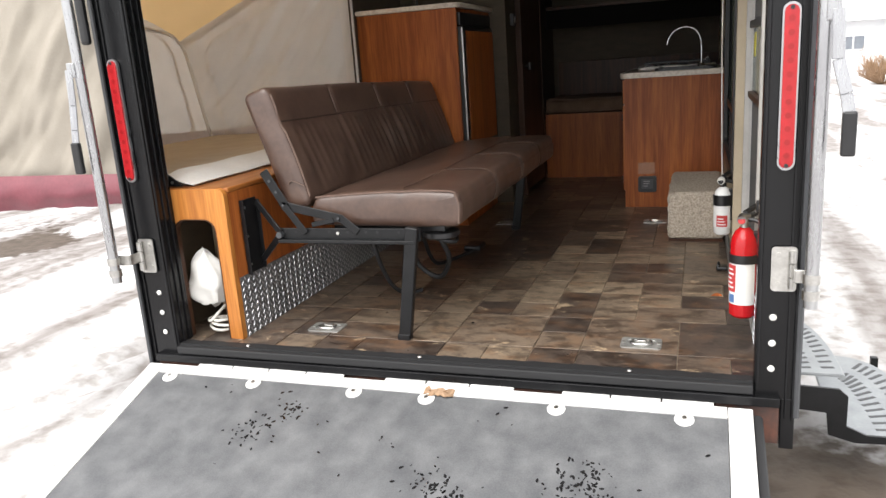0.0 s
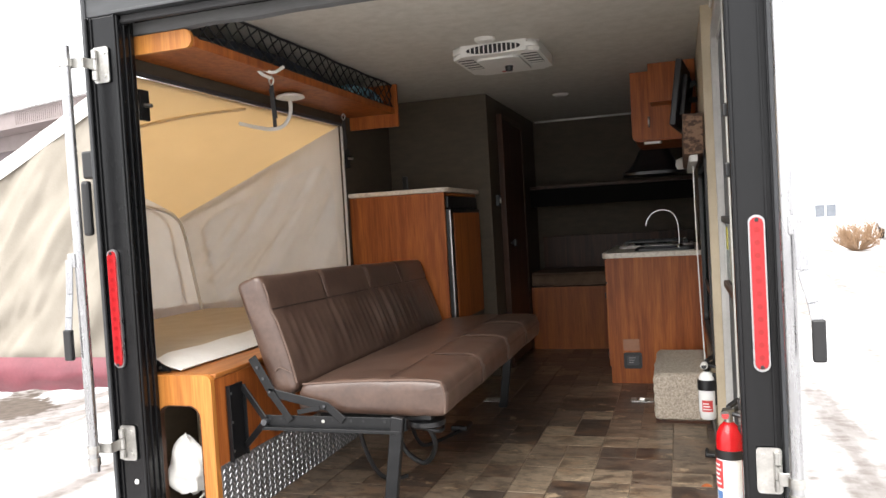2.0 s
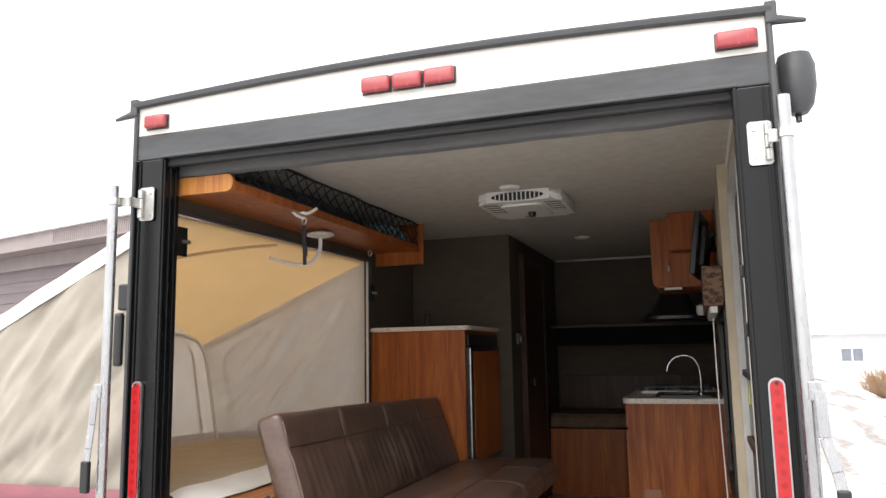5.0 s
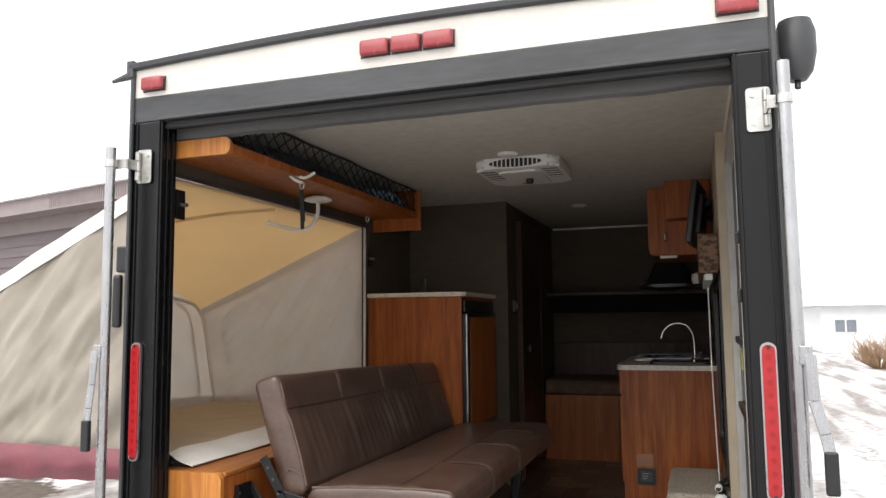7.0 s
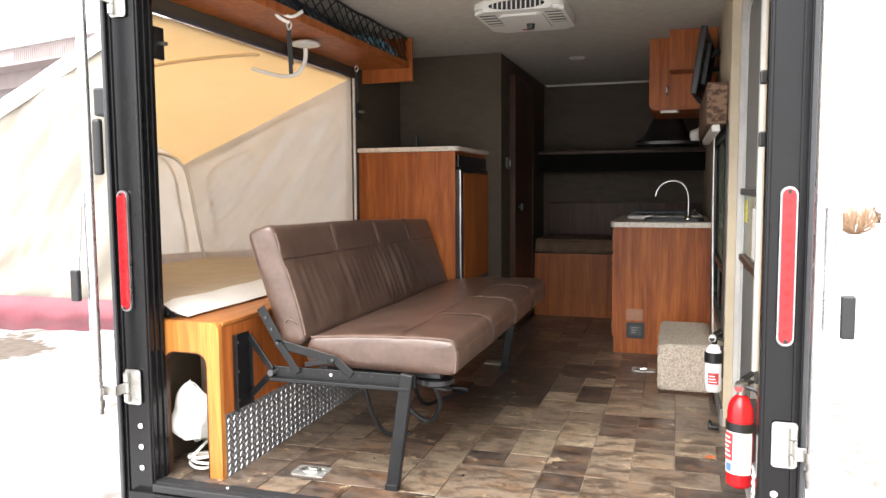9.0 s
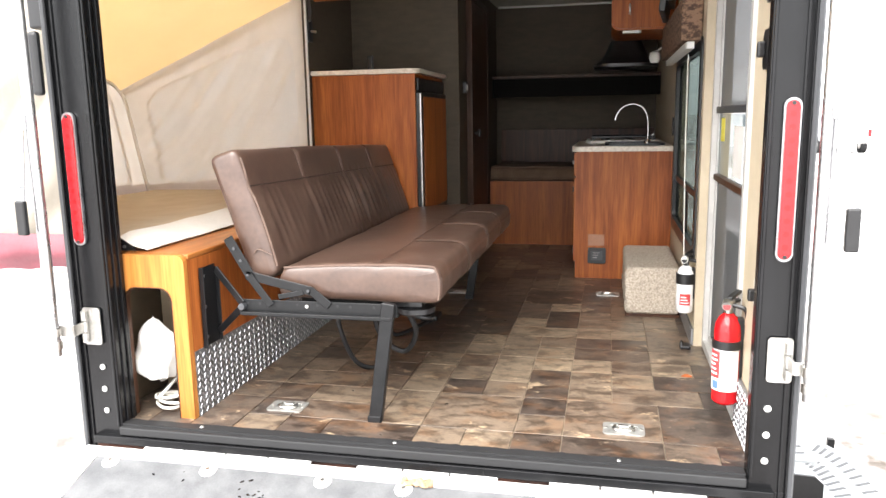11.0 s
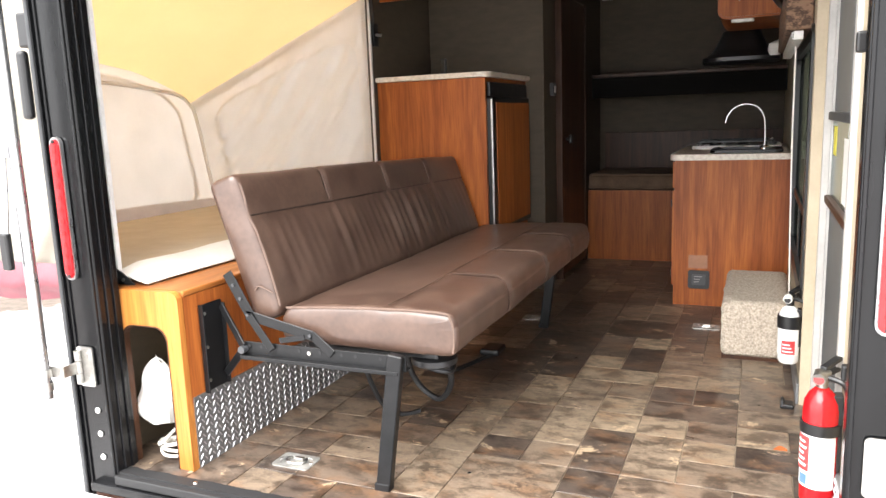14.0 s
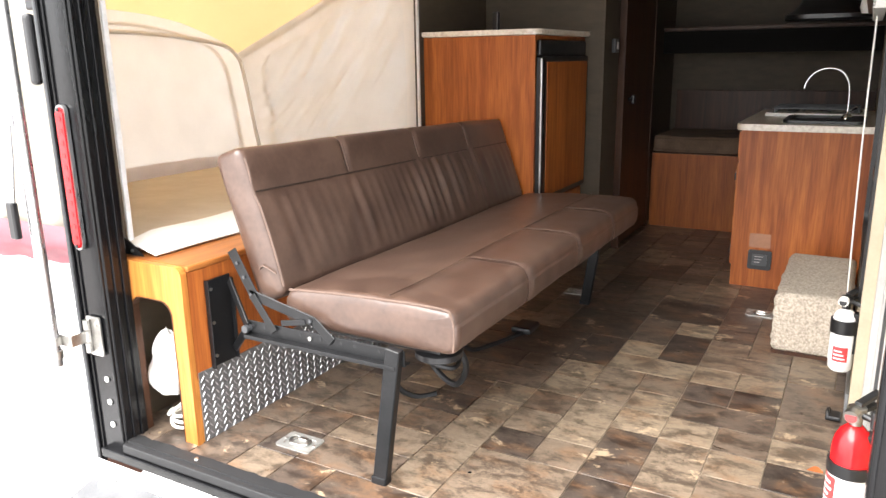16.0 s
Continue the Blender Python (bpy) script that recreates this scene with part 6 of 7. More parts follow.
air_conditioner()
cv = thing("ceiling_speaker", (0.083, 1.42, TOP - 0.02), "round white cap on the ceiling", "ceiling cap")
part("disc", lathe([(0.0, -0.02), (0.045, -0.018), (0.055, -0.008), (0.055, 0.0), (0.0, 0.0)], (0.083, 1.42, TOP - 0.0005)), WHITE_PLASTIC, cv, smooth=True)
for x, y in ((0.17, 3.45),):
    dl = thing("ceiling_light", (x, y, TOP - 0.02), "small round ceiling light, unlit", "ceiling light")
    part("rim", lathe([(0.0, -0.018), (0.045, -0.016), (0.062, -0.004), (0.062, 0.0), (0.0, 0.0)], (x, y, TOP - 0.0005)), WHITE_PLASTIC, dl, smooth=True)
    part("lens", lathe([(0.0, -0.021), (0.035, -0.019), (0.035, -0.0185), (0.0, -0.0185)], (x, y, TOP - 0.0005)), CREAM, dl, smooth=True)


# ---- right wall: entry door, window, fittings ----
ed = thing("door_2", (XR + 0.04, (D0 + D1) / 2, 0.012), "white-framed entry screen door with sliding panel", "door", kind="structure")
bm = bmesh.new()
framed(bm, rounded(D0 + 0.002, 0.014, D1 - 0.002, DZ - 0.002, 0.12, 6, "34"), rounded(D0 + 0.04, 0.05, D1 - 0.04, DZ - 0.04, 0.1, 6, "34"), XR - 0.014, XR + 0.03, "x")
part("door_frame", bm, SHADED_ALU, ed, "white aluminium door frame")
bm = bmesh.new()
framed(bm, rounded(D0 + 0.042, 0.052, D1 - 0.042, DZ - 0.042, 0.1, 6, "34"), rounded(D0 + 0.07, 0.08, D1 - 0.07, DZ - 0.07, 0.08, 6, "34"), XR + 0.008, XR + 0.026, "x")
part("screen_frame", bm, SHADED_ALU, ed, "pale screen door frame")
scr = part("screen", box((XR + 0.016, D0 + 0.07, 0.08), (XR + 0.018, D1 - 0.07, 0.82)), SCREEN, ed, "grey insect screen")
part("screen", box((XR + 0.016, D0 + 0.07, 1.15), (XR + 0.018, D1 - 0.07, DZ - 0.07)), SCREEN, ed, "grey insect screen")
part("crossbar", box((XR - 0.004, D0 + 0.07, 1.12), (XR + 0.027, D1 - 0.07, 1.15), 0.004), GREY_PLASTIC, ed)
part("crossbar", box((XR - 0.004, D0 + 0.07, 0.822), (XR + 0.027, D1 - 0.07, 0.85), 0.004), WALNUT, ed, "brown crossbar")
part("sliding_panel", box((XR + 0.014, D0 + 0.07, 0.851), (XR + 0.018, D1 - 0.07, 1.119)), CLEAR, ed, "clear sliding panel")
part("sticker", box((XR + 0.0125, 1.12, 1.0), (XR + 0.0138, 1.22, 1.1)), YELLOW, ed, "yellow sticker")
part("notice", box((XR + 0.0125, 0.64, 0.87), (XR + 0.0138, 0.86, 1.07)), WHITE_VINYL, ed, "white paper notice")
part("door_sill", box((XR - 0.01, D0, 0.0125), (XR + 0.1, D1, 0.02), 0.002), ALU_WHITE, ed)
outer_leaf = part("door_leaf", box((SKIN_R - 0.006, D0 + 0.065, 0.075), (SKIN_R + 0.02, D1 - 0.065, 0.6), 0.004), WHITE_PLASTIC, ed, "white outer door leaf")

wn_ = thing("window_1", (XF, (W0 + W1) / 2, WZ0), "black-framed side window with a looped blind cord", "window", kind="structure")
bm = bmesh.new()
framed(bm, rounded(W0 - 0.03, WZ0 - 0.03, W1 + 0.03, WZ1 + 0.03, 0.06), rounded(W0 + 0.035, WZ0 + 0.035, W1 - 0.035, WZ1 - 0.035, 0.04), XF - 0.01, XF + 0.03, "x")
part("window_frame", bm, PLASTIC_BLACK, wn_)
part("mullion", box((XF + 0.005, W0 + 0.035, 0.70), (XF + 0.028, W1 - 0.035, 0.735), 0.003), PLASTIC_BLACK, wn_)
part("mullion", box((XF + 0.005, 2.12, WZ0 + 0.035), (XF + 0.028, 2.15, 0.699), 0.003), PLASTIC_BLACK, wn_)
for y0, y1, z0, z1 in ((W0 + 0.035, W1 - 0.035, 0.736, WZ1 - 0.035), (W0 + 0.035, 2.119, WZ0 + 0.035, 0.699), (2.151, W1 - 0.035, WZ0 + 0.035, 0.699)):
    p = part("pane", box((XF + 0.012, y0, z0), (XF + 0.016, y1, z1)), GLASS, wn_)
    p.visible_shadow = False
bl = thing("window_valance", (XF - 0.06, 2.45, 1.5), "brown patterned fabric valance over a raised pale blind", "valance")
part("valance", box((XF - 0.1, W0 + 0.02, 1.46), (XF - 0.003, W1 + 0.06, 1.66), 0.008), VALANCE, bl, "brown patterned fabric valance")
bd = part("blind", box((XF - 0.07, W0 + 0.05, 1.425), (XF - 0.035, W1 + 0.02, 1.459), 0.003), WHITE_PLASTIC, bl, "raised pale blind")
for k in range(3):
    part("slat", box((XF - 0.077, W0 + 0.045, 1.427 + 0.011 * k), (XF - 0.0705, W1 + 0.025, 1.431 + 0.011 * k)), WHITE_PLASTIC, bd)
part("blind_cord", tube([(XF - 0.06, W0 + 0.06, 1.4), (XF - 0.058, W0 + 0.055, 1.0), (XF - 0.05, W0 + 0.05, 0.6), (XF - 0.045, W0 + 0.04, 0.42)], 0.003, 6, 4), WHITE_CORD, bl, "white blind cord", smooth=True)
part("cord_end", tube([(XF - 0.045, W0 + 0.04, 0.42), (XF - 0.045, W0 + 0.035, 0.36)], 0.009, 8, 2), WHITE_PLASTIC, bl, smooth=True)


def wall_fitting(name, y0, y1, z0, z1, depth, m, label, cat_, knob=None, XR=XR):
    w = thing(name, (XR, (y0 + y1) / 2, z0), label, cat_)
    part("plate", prism(rounded(y0, z0, y1, z1, min(y1 - y0, z1 - z0) * 0.2), XR - depth, XR - 0.001, "x", 0.003), m, w)
    if knob:
        part("knob", box((XR - depth - 0.025, (y0 + y1) / 2 - 0.012, z0 + (z1 - z0) * 0.3), (XR - depth - 0.0005, (y0 + y1) / 2 + 0.012, z0 + (z1 - z0) * 0.7), 0.006), knob, w)


wall_fitting("door_handle", 0.15, 0.235, 1.25, 1.37, 0.012, PLASTIC_BLACK, "black plastic latch handle beside the door", "handle", PLASTIC_BLACK)
wall_fitting("door_handle", 0.18, 0.22, 1.45, 1.56, 0.012, PLASTIC_BLACK, "small black catch beside the door", "catch", PLASTIC_BLACK)
wall_fitting("light_switch", 0.1, 0.19, 0.5, 0.6, 0.008, CREAM, "cream switch plate with a black toggle", "switch", PLASTIC_BLACK)
wall_fitting("wall_socket", 2.9, 2.98, 0.98, 1.1, 0.01, PLASTIC_BLACK, "black socket plate above the worktop", "socket", None, XF)
kick_strip = structure("baseboard", box((XR - 0.012, 0.06, 0.006), (XR - 0.001, D0 - 0.002, 0.2), 0.002), PLATE, "dull metal kick strip along the wall", "baseboard")
structure("baseboard", box((XF - 0.012, D1 + 0.002, 0.006), (XF - 0.001, 2.83, 0.09), 0.002), PLATE, "dull metal kick strip along the wall", "baseboard")
kick = bpy.data.meshes.new("treads")
vs_, fs_ = [], []
tread_rows(vs_, fs_, XR - 0.012, 0.085, D0 - 0.01, 0.02, 0.19, -1)
kick.from_pydata(vs_, [], fs_)
kick.materials.append(TREAD)
tr_ = new("treads", kick)
tr_.parent = kick_strip
tagged(tr_, "raised bright treads", kind="stuff")
bk_ = thing("floor_bracket", (1.105, 1.31, 0), "small black tie-down bracket on the floor by the door", "bracket")
part("base", box((1.08, 1.28, 0.007), (1.13, 1.34, 0.026), 0.006), PLASTIC_BLACK, bk_)
part("loop", tube([(1.09, 1.285, 0.022), (1.087, 1.295, 0.038), (1.089, 1.32, 0.039), (1.093, 1.335, 0.022)], 0.006, 8, 5), PLASTIC_BLACK, bk_, smooth=True)


def extinguisher(x, y, z, h, r, red):
    e = thing("fire_extinguisher", (x, y, z), "red fire extinguisher with a white label strapped to the wall" if red else "white fire extinguisher with a black strap on the wall", "fire extinguisher", "fire extinguishers")
    body = RED_PAINT if red else WHITE_PAINT
    hb = h * 0.78
    part("cylinder", lathe([(0.0, 0.006), (r * 0.8, 0.0), (r, 0.01), (r, hb * 0.8), (r * 0.93, hb * 0.88), (r * 0.7, hb * 0.95), (r * 0.35, hb), (0.0, hb)], (x, y, z), 32), body, e, smooth=True)
    # label wraps the front half
    def wrap(a0, a1, z0, z1, rr):
        return sheet(lambda u, v: (x + rr * math.cos(radians(a0 + (a1 - a0) * u)), y + rr * math.sin(radians(a0 + (a1 - a0) * u)), z + z0 + (z1 - z0) * v), 20, 1, 0.0006)
    part("label", wrap(160, 320, 0.16 * hb, 0.62 * hb, r + 0.0012), WHITE_PAINT, e, "white printed label", smooth=True)
    if red:
        part("label_print", wrap(172, 235, 0.3 * hb, 0.6 * hb, r + 0.0022), LABEL_RED, e, "red print block", smooth=True)
        part("label_print", wrap(200, 230, 0.18 * hb, 0.27 * hb, r + 0.0022), LABEL_BLUE, e, smooth=True)
        for k in range(5):
            part("text_bar", wrap(180 + 3 * (k % 2), 226 - 5 * (k % 3), (0.34 + 0.05 * k) * hb, (0.36 + 0.05 * k) * hb, r + 0.003), WHITE_PAINT, e)
    else:
        part("label_print", wrap(230, 300, 0.18 * hb, 0.42 * hb, r + 0.0022), LABEL_RED, e, "red print block", smooth=True)
        for k in range(3):
            part("text_bar", wrap(238, 290 - 8 * k, (0.22 + 0.06 * k) * hb, (0.24 + 0.06 * k) * hb, r + 0.003), WHITE_PAINT, e)
    part("strap", lathe([(r + 0.001, 0.62 * hb), (r + 0.005, 0.62 * hb), (r + 0.005, 0.62 * hb + 0.03 + (0 if red else 0.02)), (r + 0.001, 0.62 * hb + 0.03 + (0 if red else 0.02))], (x, y, z), 32), PLASTIC_BLACK, e, "black plastic strap", smooth=True)
    part("bracket", box((x + r * 0.6, y - 0.02, z + 0.3 * hb), ((XR if red else XF) - 0.0012, y + 0.02, z + 0.95 * hb), 0.003), PLASTIC_BLACK, e)
    part("valve", lathe([(0.0, hb), (0.014, hb), (0.014, hb + 0.02), (0.02, hb + 0.025), (0.02, hb + 0.045), (0.0, hb + 0.05)], (x, y, z), 16), STEEL if red else PLASTIC_BLACK, e, smooth=True)
    bm = bmesh.new()
    add_bar(bm, (x, y, z + hb + 0.05), (x + 0.042, y + 0.06, z + hb + 0.066), 0.02, 0.012)
    add_bar(bm, (x, y, z + hb + 0.03), (x + 0.04, y + 0.055, z + hb + 0.036), 0.018, 0.01)
    part("lever", bm, PLASTIC_BLACK, e)
    bm = bmesh.new()
    add_cyl(bm, (x - 0.008, y - 0.018, z + hb + 0.035), (x - 0.012, y - 0.034, z + hb + 0.03), 0.017, n=18)
    g = part("gauge", bm, STEEL if red else WHITE_PLASTIC, e)
    bm = bmesh.new()
    add_cyl(bm, (x - 0.0121, y - 0.0341, z + hb + 0.03), (x - 0.0125, y - 0.0355, z + hb + 0.03), 0.0125, n=18)
    part("dial", bm, LABEL_RED if red else PLASTIC_BLACK, g)
    part("hose", tube([(x + 0.012, y - 0.01, z + hb + 0.03), (x + 0.05, y - 0.03, z + hb + 0.02), (x + 0.06, y - 0.02, z + hb - 0.03), (x + r, y - 0.01, z + hb - 0.09)], 0.008, 8, 5), PLASTIC_BLACK, e, smooth=True)


extinguisher(1.148, 0.365, 0.105, 0.42, 0.0455, True)
extinguisher(1.105, 1.395, 0.165, 0.298, 0.04, False)

# ---- carpeted step ----
st = thing("carpeted_step", (0.98, 2.2, 0), "step box covered in beige shag carpet", "step")


bm = box((0.832, 1.86, 0.02), (1.13, 2.63, 0.285), 0.025, 3)
bmesh.ops.subdivide_edges(bm, edges=bm.edges[:], cuts=14, use_grid_fill=True)
for v_ in bm.verts:
    k = 0.009 * nz(v_.co.x * 45, v_.co.y * 45, v_.co.z * 45) + 0.004 * nz(v_.co.x * 130, v_.co.y * 130, v_.co.z * 130)
    v_.co += Vector((-0.7, -0.7, 0.4)) * k
part("carpet", bm, CARPET, st, "beige shag carpet cover", smooth=True)
part("base", box((0.838, 1.868, 0.006), (1.126, 2.62, 0.022)), WALNUT, st)


# ---- recessed tie-down rings ----
def tie_down(x, y):
    d = thing("tie_down_ring", (x, y, 0.006), "zinc-plated recessed tie-down ring in the floor", "tie-down ring", "floor tie-downs")
    bm = bmesh.new()
    framed(bm, rounded(x - 0.073, y - 0.05, x + 0.073, y + 0.05, 0.014), rounded(x - 0.052, y - 0.032, x + 0.052, y + 0.032, 0.012), 0.006, 0.0105, "z")
    part("flange", bm, DULL_ZINC, d, "zinc-plated flange")
    part("pan", prism(rounded(x - 0.052, y - 0.032, x + 0.052, y + 0.032, 0.012), 0.0062, 0.0075, "z"), DULL_ZINC, d)
    part("ring", tube([(x - 0.03, y + 0.02, 0.012), (x - 0.036, y - 0.005, 0.013), (x - 0.02, y - 0.022, 0.013), (x + 0.02, y - 0.022, 0.013), (x + 0.036, y - 0.005, 0.013), (x + 0.03, y + 0.02, 0.012)], 0.0055, 8, 5), STEEL, d, smooth=True)
    part("clip", box((x - 0.018, y + 0.012, 0.0075), (x + 0.018, y + 0.028, 0.0155), 0.003), STEEL, d)
    for sx in (-0.062, 0.062):
        bm = bmesh.new()
        add_cyl(bm, (x + sx, y, 0.0105), (x + sx, y, 0.0125), 0.006, n=10)
        part("screw", bm, STEEL, d)


for x, y in ((0.80, 0.285), (-0.49, 0.275), (0.74, 2.385), (-0.2, 2.32)):
    tie_down(x, y)

# litter on the floor
lf = thing("dead_leaf", (1.07, 0.9, 0.006), "small orange scrap on the floor", "leaf")
part("blade", sheet(lambda u, v: (1.05 + 0.045 * u, 0.885 + 0.03 * v * math.sin(math.pi * u), 0.008 + 0.006 * u * v), 6, 4, 0.001), mat("orange_scrap", (0.45, 0.12, 0.03), rough=0.7), lf)


# ---- houses and far things ----
def house_left():
    h = thing("grey_house", (-9.0, 7.5, GROUND), "grey-brown house with lap siding and a wide eave", "house")
    turn = Matrix.Translation((-5.6, 7.2, 0)) @ Matrix.Rotation(radians(-14), 4, "Z")
    def put(name, bm, m, label="", under=None):
        bmesh.ops.transform(bm, matrix=turn, verts=bm.verts)
        return part(name, bm, m, under or h, label)
    top = 3.3
    w = put("wall", box((-14, 0.05, GROUND - 0.1), (2.0, 5.0, top)), SIDING, "grey-brown lap siding")
    k = 0
    z = GROUND
    while z < top - 0.05:
        bm = prism([(0.0, z), (-0.03, z), (-0.012, z + 0.2), (0.0, z + 0.2)], -14, 2.02, "x")
        bmesh.ops.translate(bm, verts=bm.verts, vec=(0, 0.05, 0))
        put("siding_board", bm, SIDING, "", w)
        z += 0.2
        k += 1
    put("frieze_board", box((-14.2, -0.02, top - 0.28), (2.06, 0.015, top), 0.004), EAVE, "taupe frieze board")
    ev = put("eave", box((-14.3, -0.5, top + 0.001), (2.3, 5.4, top + 0.06)), EAVE, "taupe boxed eave")
    fa = put("fascia", box((-14.3, -0.53, top - 0.02), (2.32, -0.502, top + 0.26), 0.004), EAVE, "taupe ribbed fascia")
    for i in range(110):
        x = 2.25 - i * 0.06
        put("rib", box((x, -0.538, top + 0.02), (x + 0.02, -0.531, top + 0.22)), EAVE, "", fa)
    put("roof", prism([(-0.62, top + 0.262), (2.7, top + 1.4), (5.6, top + 0.262)], -14.4, 2.4, "x"), SHINGLE, "whitened shingle roof")


house_left()


def white_house():
    h = thing("white_house", (12, 40, GROUND), "single-storey white house across the snow", "house")
    part("wall", box((7.0, 40, GROUND - 0.05), (22, 47, 1.75)), FAR_WHITE, h)
    part("roof", prism([(39.4, 1.76), (43.5, 3.6), (47.6, 1.76)], 6.4, 22.6, "x"), SHINGLE, h, "roof whitened for overexposure")
    for x in (8.1, 12.5, 17):
        w = part("window", box((x - 0.55, 39.95, 0.35), (x + 0.55, 39.99, 1.1)), FAR_WHITE, h)
        for s in (-1, 1):
            part("pane", box((x + s * 0.26 - 0.22, 39.93, 0.42), (x + s * 0.26 + 0.22, 39.949, 1.03)), FAR_GLASS, w)


white_house()


def bush(cx, cy, hgt, rad, seed, name, label, cat_):
    """A bare shrub of many thin branching twigs."""
    b = thing(name, (cx, cy, GROUND), label, cat_)
    rng = random.Random(seed)
    bm = bmesh.new()
    for _ in range(70):
        a, sp = rng.uniform(0, 6.28), rng.uniform(0.15, 1)
        p = Vector((cx + 0.12 * math.cos(a), cy + 0.12 * math.sin(a), GROUND - 0.02))
        q = Vector((cx + rad * (0.3 + 0.6 * sp) * math.cos(a), cy + rad * (0.3 + 0.6 * sp) * math.sin(a), GROUND + hgt * rng.uniform(0.15, 0.65)))
        add_cyl(bm, p, q, 0.018, 0.01, 5, False)
        for _ in range(7):
            s = p.lerp(q, rng.uniform(0.35, 1))
            e = s + Vector((rng.gauss(0, 0.2) * rad, rng.gauss(0, 0.2) * rad, rng.uniform(0.1, 0.42) * hgt))
            add_cyl(bm, s, e, 0.011, 0.005, 4, False)
    tagged(part("twig_mass", bm, TWIG, b, "bare brown twigs"), kind="stuff")


bush(7.0, 27.5, 1.35, 0.95, 3, "shrub", "bare brown garden shrub standing in snow", "shrub")


def pickup(x, y):
    p = thing("pickup_truck", (x, y, GROUND), "pale pickup truck parked in the snow", "truck")
    part("body", prism([(y - 2.4, GROUND + 0.45), (y + 2.4, GROUND + 0.45), (y + 2.4, GROUND + 0.95), (y + 1.2, GROUND + 1.05), (y + 0.7, GROUND + 1.7), (y - 0.7, GROUND + 1.7), (y - 1.0, GROUND + 1.1), (y - 2.4, GROUND + 1.05)], x - 0.95, x + 0.95, "x", 0.06), CAR_PAINT, p)
    part("rear_window", box((x - 0.7, y - 0.93, GROUND + 1.2), (x + 0.7, y - 0.76, GROUND + 1.62), 0.02), FAR_GLASS, p)
    part("bumper", box((x - 0.95, y - 2.55, GROUND + 0.42), (x + 0.95, y - 2.405, GROUND + 0.62), 0.03), STEEL, p)
    for sx in (-0.85, 0.85):
        part("tail_lamp", box((x + sx - 0.07, y - 2.43, GROUND + 0.7), (x + sx + 0.07, y - 2.403, GROUND + 1.0), 0.01), RED_LENS, p)
        for dy in (-1.5, 1.5):
            bm = bmesh.new()
            add_cyl(bm, (x + sx - 0.11, y + dy, GROUND + 0.35), (x + sx + 0.11, y + dy, GROUND + 0.35), 0.36, n=20)
            w = part("tyre", bm, TYRE, p)
            bm = bmesh.new()
            add_cyl(bm, (x + sx - 0.115, y + dy, GROUND + 0.35), (x + sx + 0.115, y + dy, GROUND + 0.35), 0.2, n=16)
            part("rim", bm, STEEL, w)


pickup(10.5, 34.5)


def bare_tree(cx, cy, hgt, seed):
    t = thing("bare_tree", (cx, cy, GROUND), "bare winter tree far across the snow", "tree", "far trees")
    rng = random.Random(seed)
    trunk, crown = bmesh.new(), bmesh.new()
    top = Vector((cx, cy, GROUND + hgt * 0.55))
    add_cyl(trunk, (cx, cy, GROUND - 0.1), top, hgt * 0.03, hgt * 0.015, 8)
    part("trunk", trunk, TWIG, t)
    for _ in range(22):
        s = Vector((cx, cy, GROUND + hgt * rng.uniform(0.25, 0.55)))
        a = rng.uniform(0, 6.28)
        e = s + Vector((math.cos(a), math.sin(a), rng.uniform(0.7, 1.6))) * hgt * rng.uniform(0.15, 0.26)
        add_cyl(crown, s, e, hgt * 0.009, hgt * 0.004, 5, False)
        for _ in range(9):
            u = s.lerp(e, rng.uniform(0.4, 1))
            add_cyl(crown, u, u + Vector((rng.gauss(0, 0.07), rng.gauss(0, 0.07), rng.uniform(0.03, 0.14))) * hgt, hgt * 0.003, hgt * 0.0015, 4, False)
    tagged(part("crown", crown, TWIG, t, "bare twigs"), kind="stuff")


for x, y, hh, sd in ((16, 90, 8, 1), (24, 96, 9, 2), (30, 88, 7, 3), (38, 99, 9, 4)):
    bare_tree(x, y, hh, sd)


# ---- floor: slate-printed pieces over a dark bed ----
fl = structure("floor", box((OUT_L + 0.002, 0.047, -0.06), (XR - 0.001, FRONT, 0.0)), GROUT, "brown slate-look tile floor", "floor")
CELL, GX, GY = 0.172, 0.587, 0.193


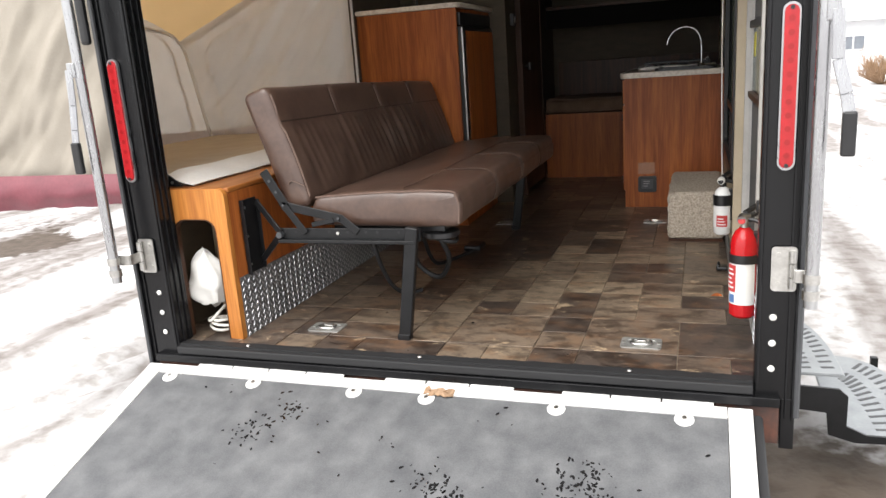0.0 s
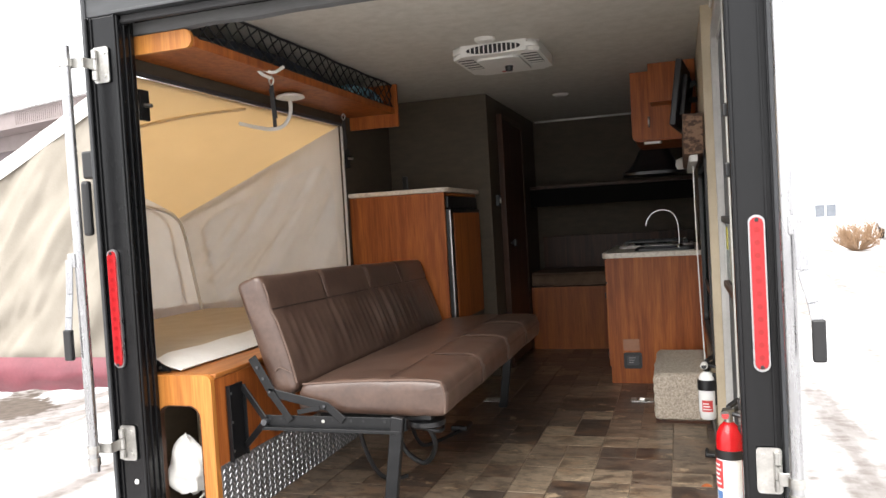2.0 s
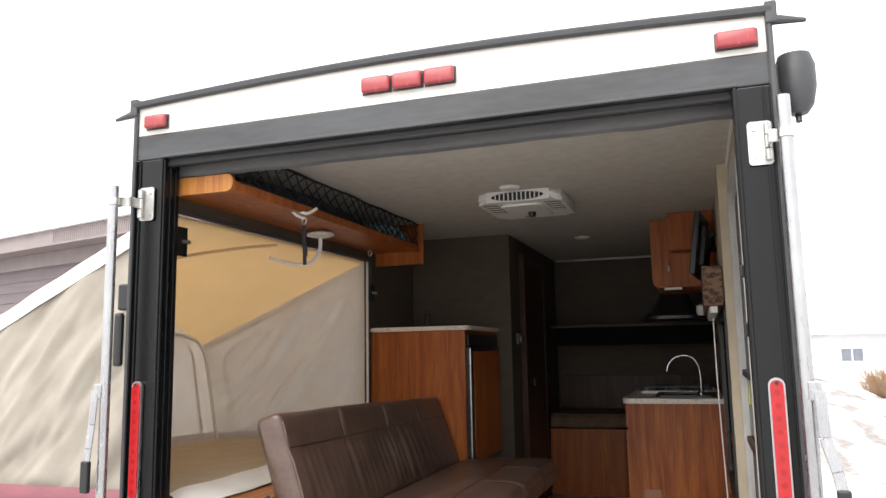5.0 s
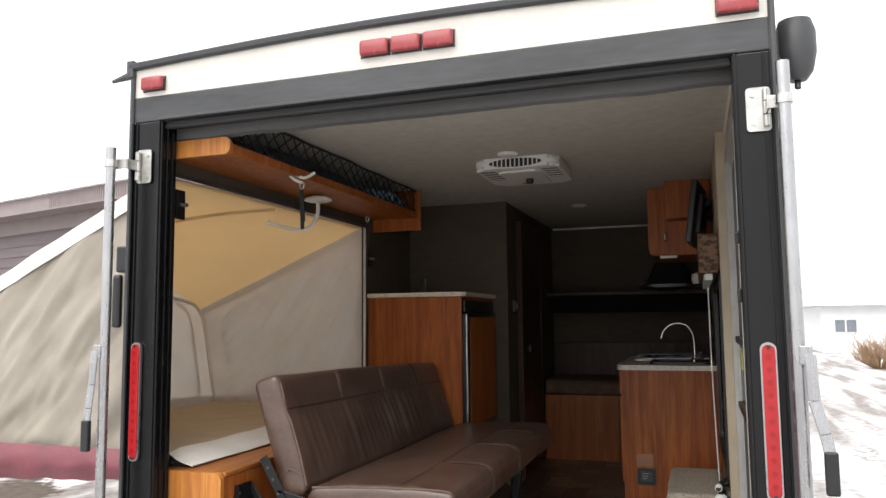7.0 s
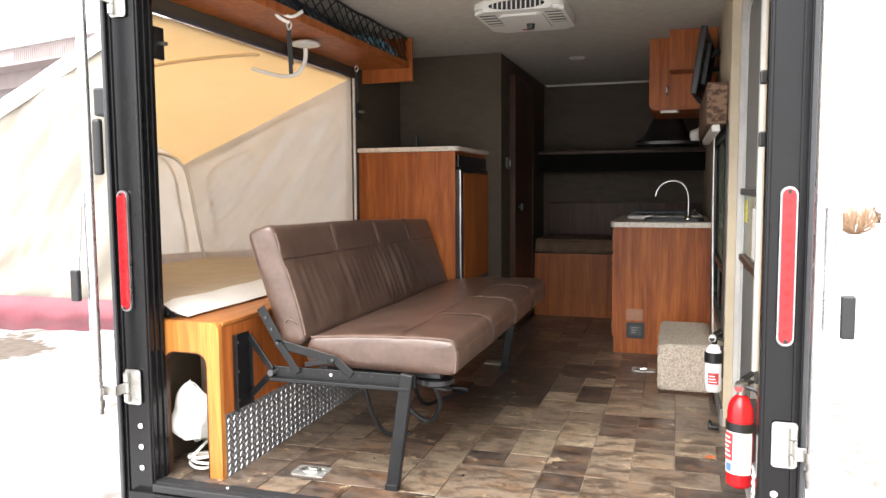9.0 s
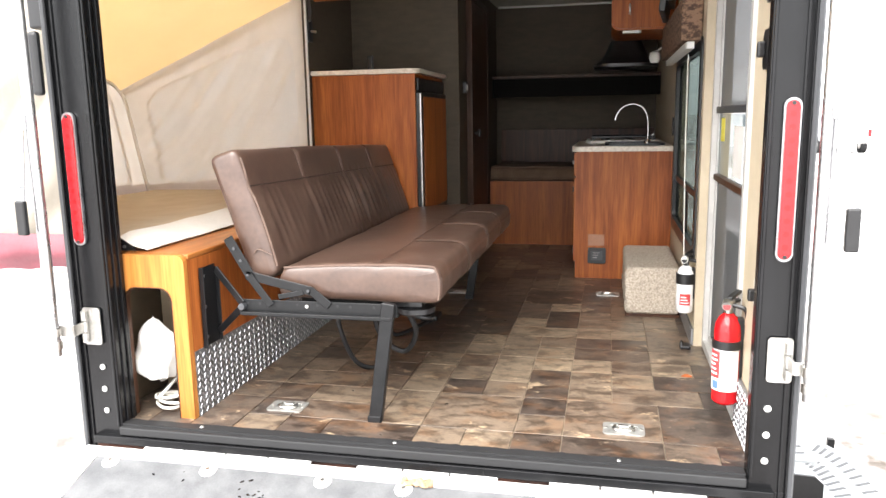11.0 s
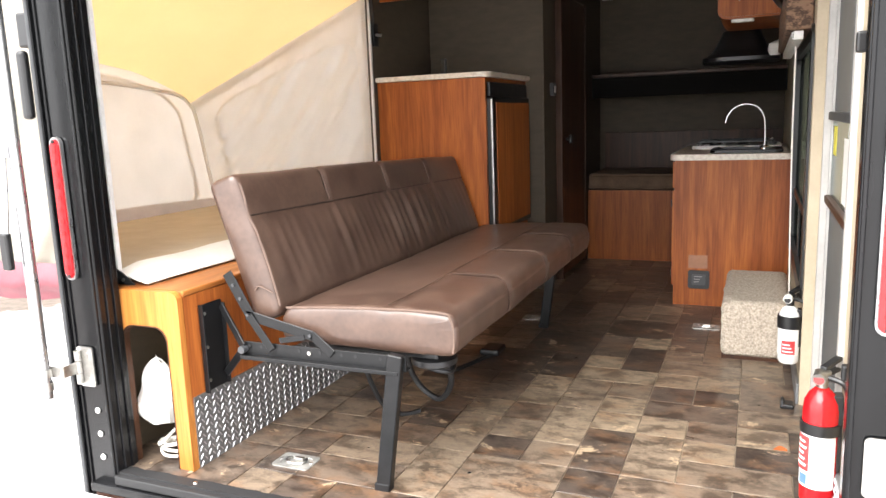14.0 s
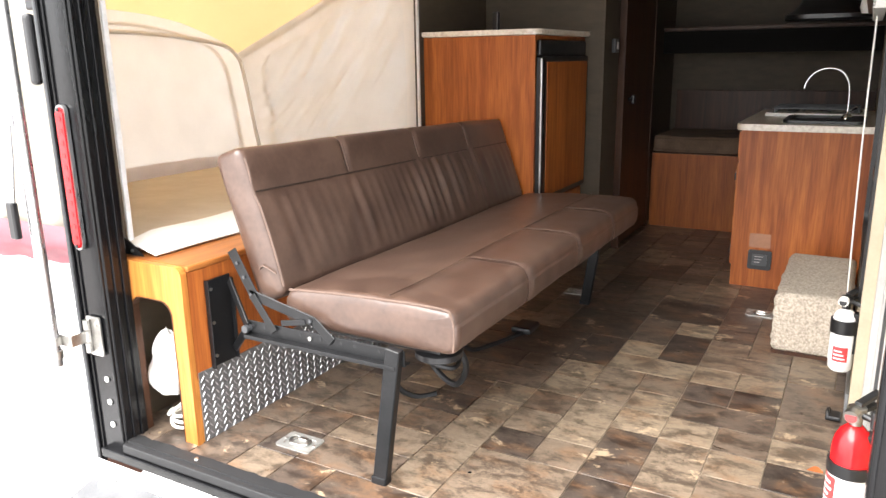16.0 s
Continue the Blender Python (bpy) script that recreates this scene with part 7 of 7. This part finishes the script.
def lay_floor():
    rng = random.Random(11)
    i0, i1 = math.floor((XL - GX) / CELL), math.ceil((XR - GX) / CELL)
    j0, j1 = math.floor((0.05 - GY) / CELL), math.ceil((4.2 - GY) / CELL)
    taken, laid = set(), []
    def free(i, j, w, h):
        return all((a, b) not in taken for a in range(i, i + w) for b in range(j, j + h)) and not (i < 0 < i + w) and i + w <= i1 and j + h <= j1
    def lay(i, j, w, h):
        taken.update((a, b) for a in range(i, i + w) for b in range(j, j + h))
        laid.append((i, j, w, h))
    for p in ((0, 0, 2, 2), (0, 2, 1, 2), (1, 2, 2, 1), (1, 3, 1, 1), (-1, 1, 1, 1), (-1, 2, 1, 2), (-3, 0, 2, 2)):
        lay(*p)
    for j in range(j0, j1):
        for i in range(i0, i1):
            if (i, j) in taken:
                continue
            sizes = [(2, 2), (2, 1), (1, 2), (1, 1), (1, 1)]
            rng.shuffle(sizes)
            w, h = next(s for s in sizes + [(1, 1)] if free(i, j, *s))
            lay(i, j, w, h)
    shared = {}
    g = 0.0016
    for i, j, w, h in laid:
        x0, x1 = max(GX + i * CELL, XL + 0.001), min(GX + (i + w) * CELL, XR - 0.001)
        y0, y1 = max(GY + j * CELL, 0.048), min(GY + (j + h) * CELL, 4.199)
        if x1 - x0 < 0.01 or y1 - y0 < 0.01:
            continue
        key = (round(x1 - x0, 3), round(y1 - y0, 3))
        if key not in shared:
            a, b = key[0] / 2 - g, key[1] / 2 - g
            e = 0.0012
            vs = [(sx * a, sy * b, 0.0) for sx, sy in ((-1, -1), (1, -1), (1, 1), (-1, 1))] + [(sx * a, sy * b, 0.005) for sx, sy in ((-1, -1), (1, -1), (1, 1), (-1, 1))] + \
                 [(sx * (a - e), sy * (b - e), 0.006) for sx, sy in ((-1, -1), (1, -1), (1, 1), (-1, 1))]
            fs = [(8, 9, 10, 11)] + [(o + k, o + (k + 1) % 4, o + 4 + (k + 1) % 4, o + 4 + k) for o in (0, 4) for k in range(4)]
            me = bpy.data.meshes.new("tile")
            me.from_pydata(vs, [], fs)
            me.materials.append(SLATE)
            shared[key] = me
        t = new("tile", shared[key])
        t.parent = fl
        t.location = ((x0 + x1) / 2, (y0 + y1) / 2, 0.0)


lay_floor()
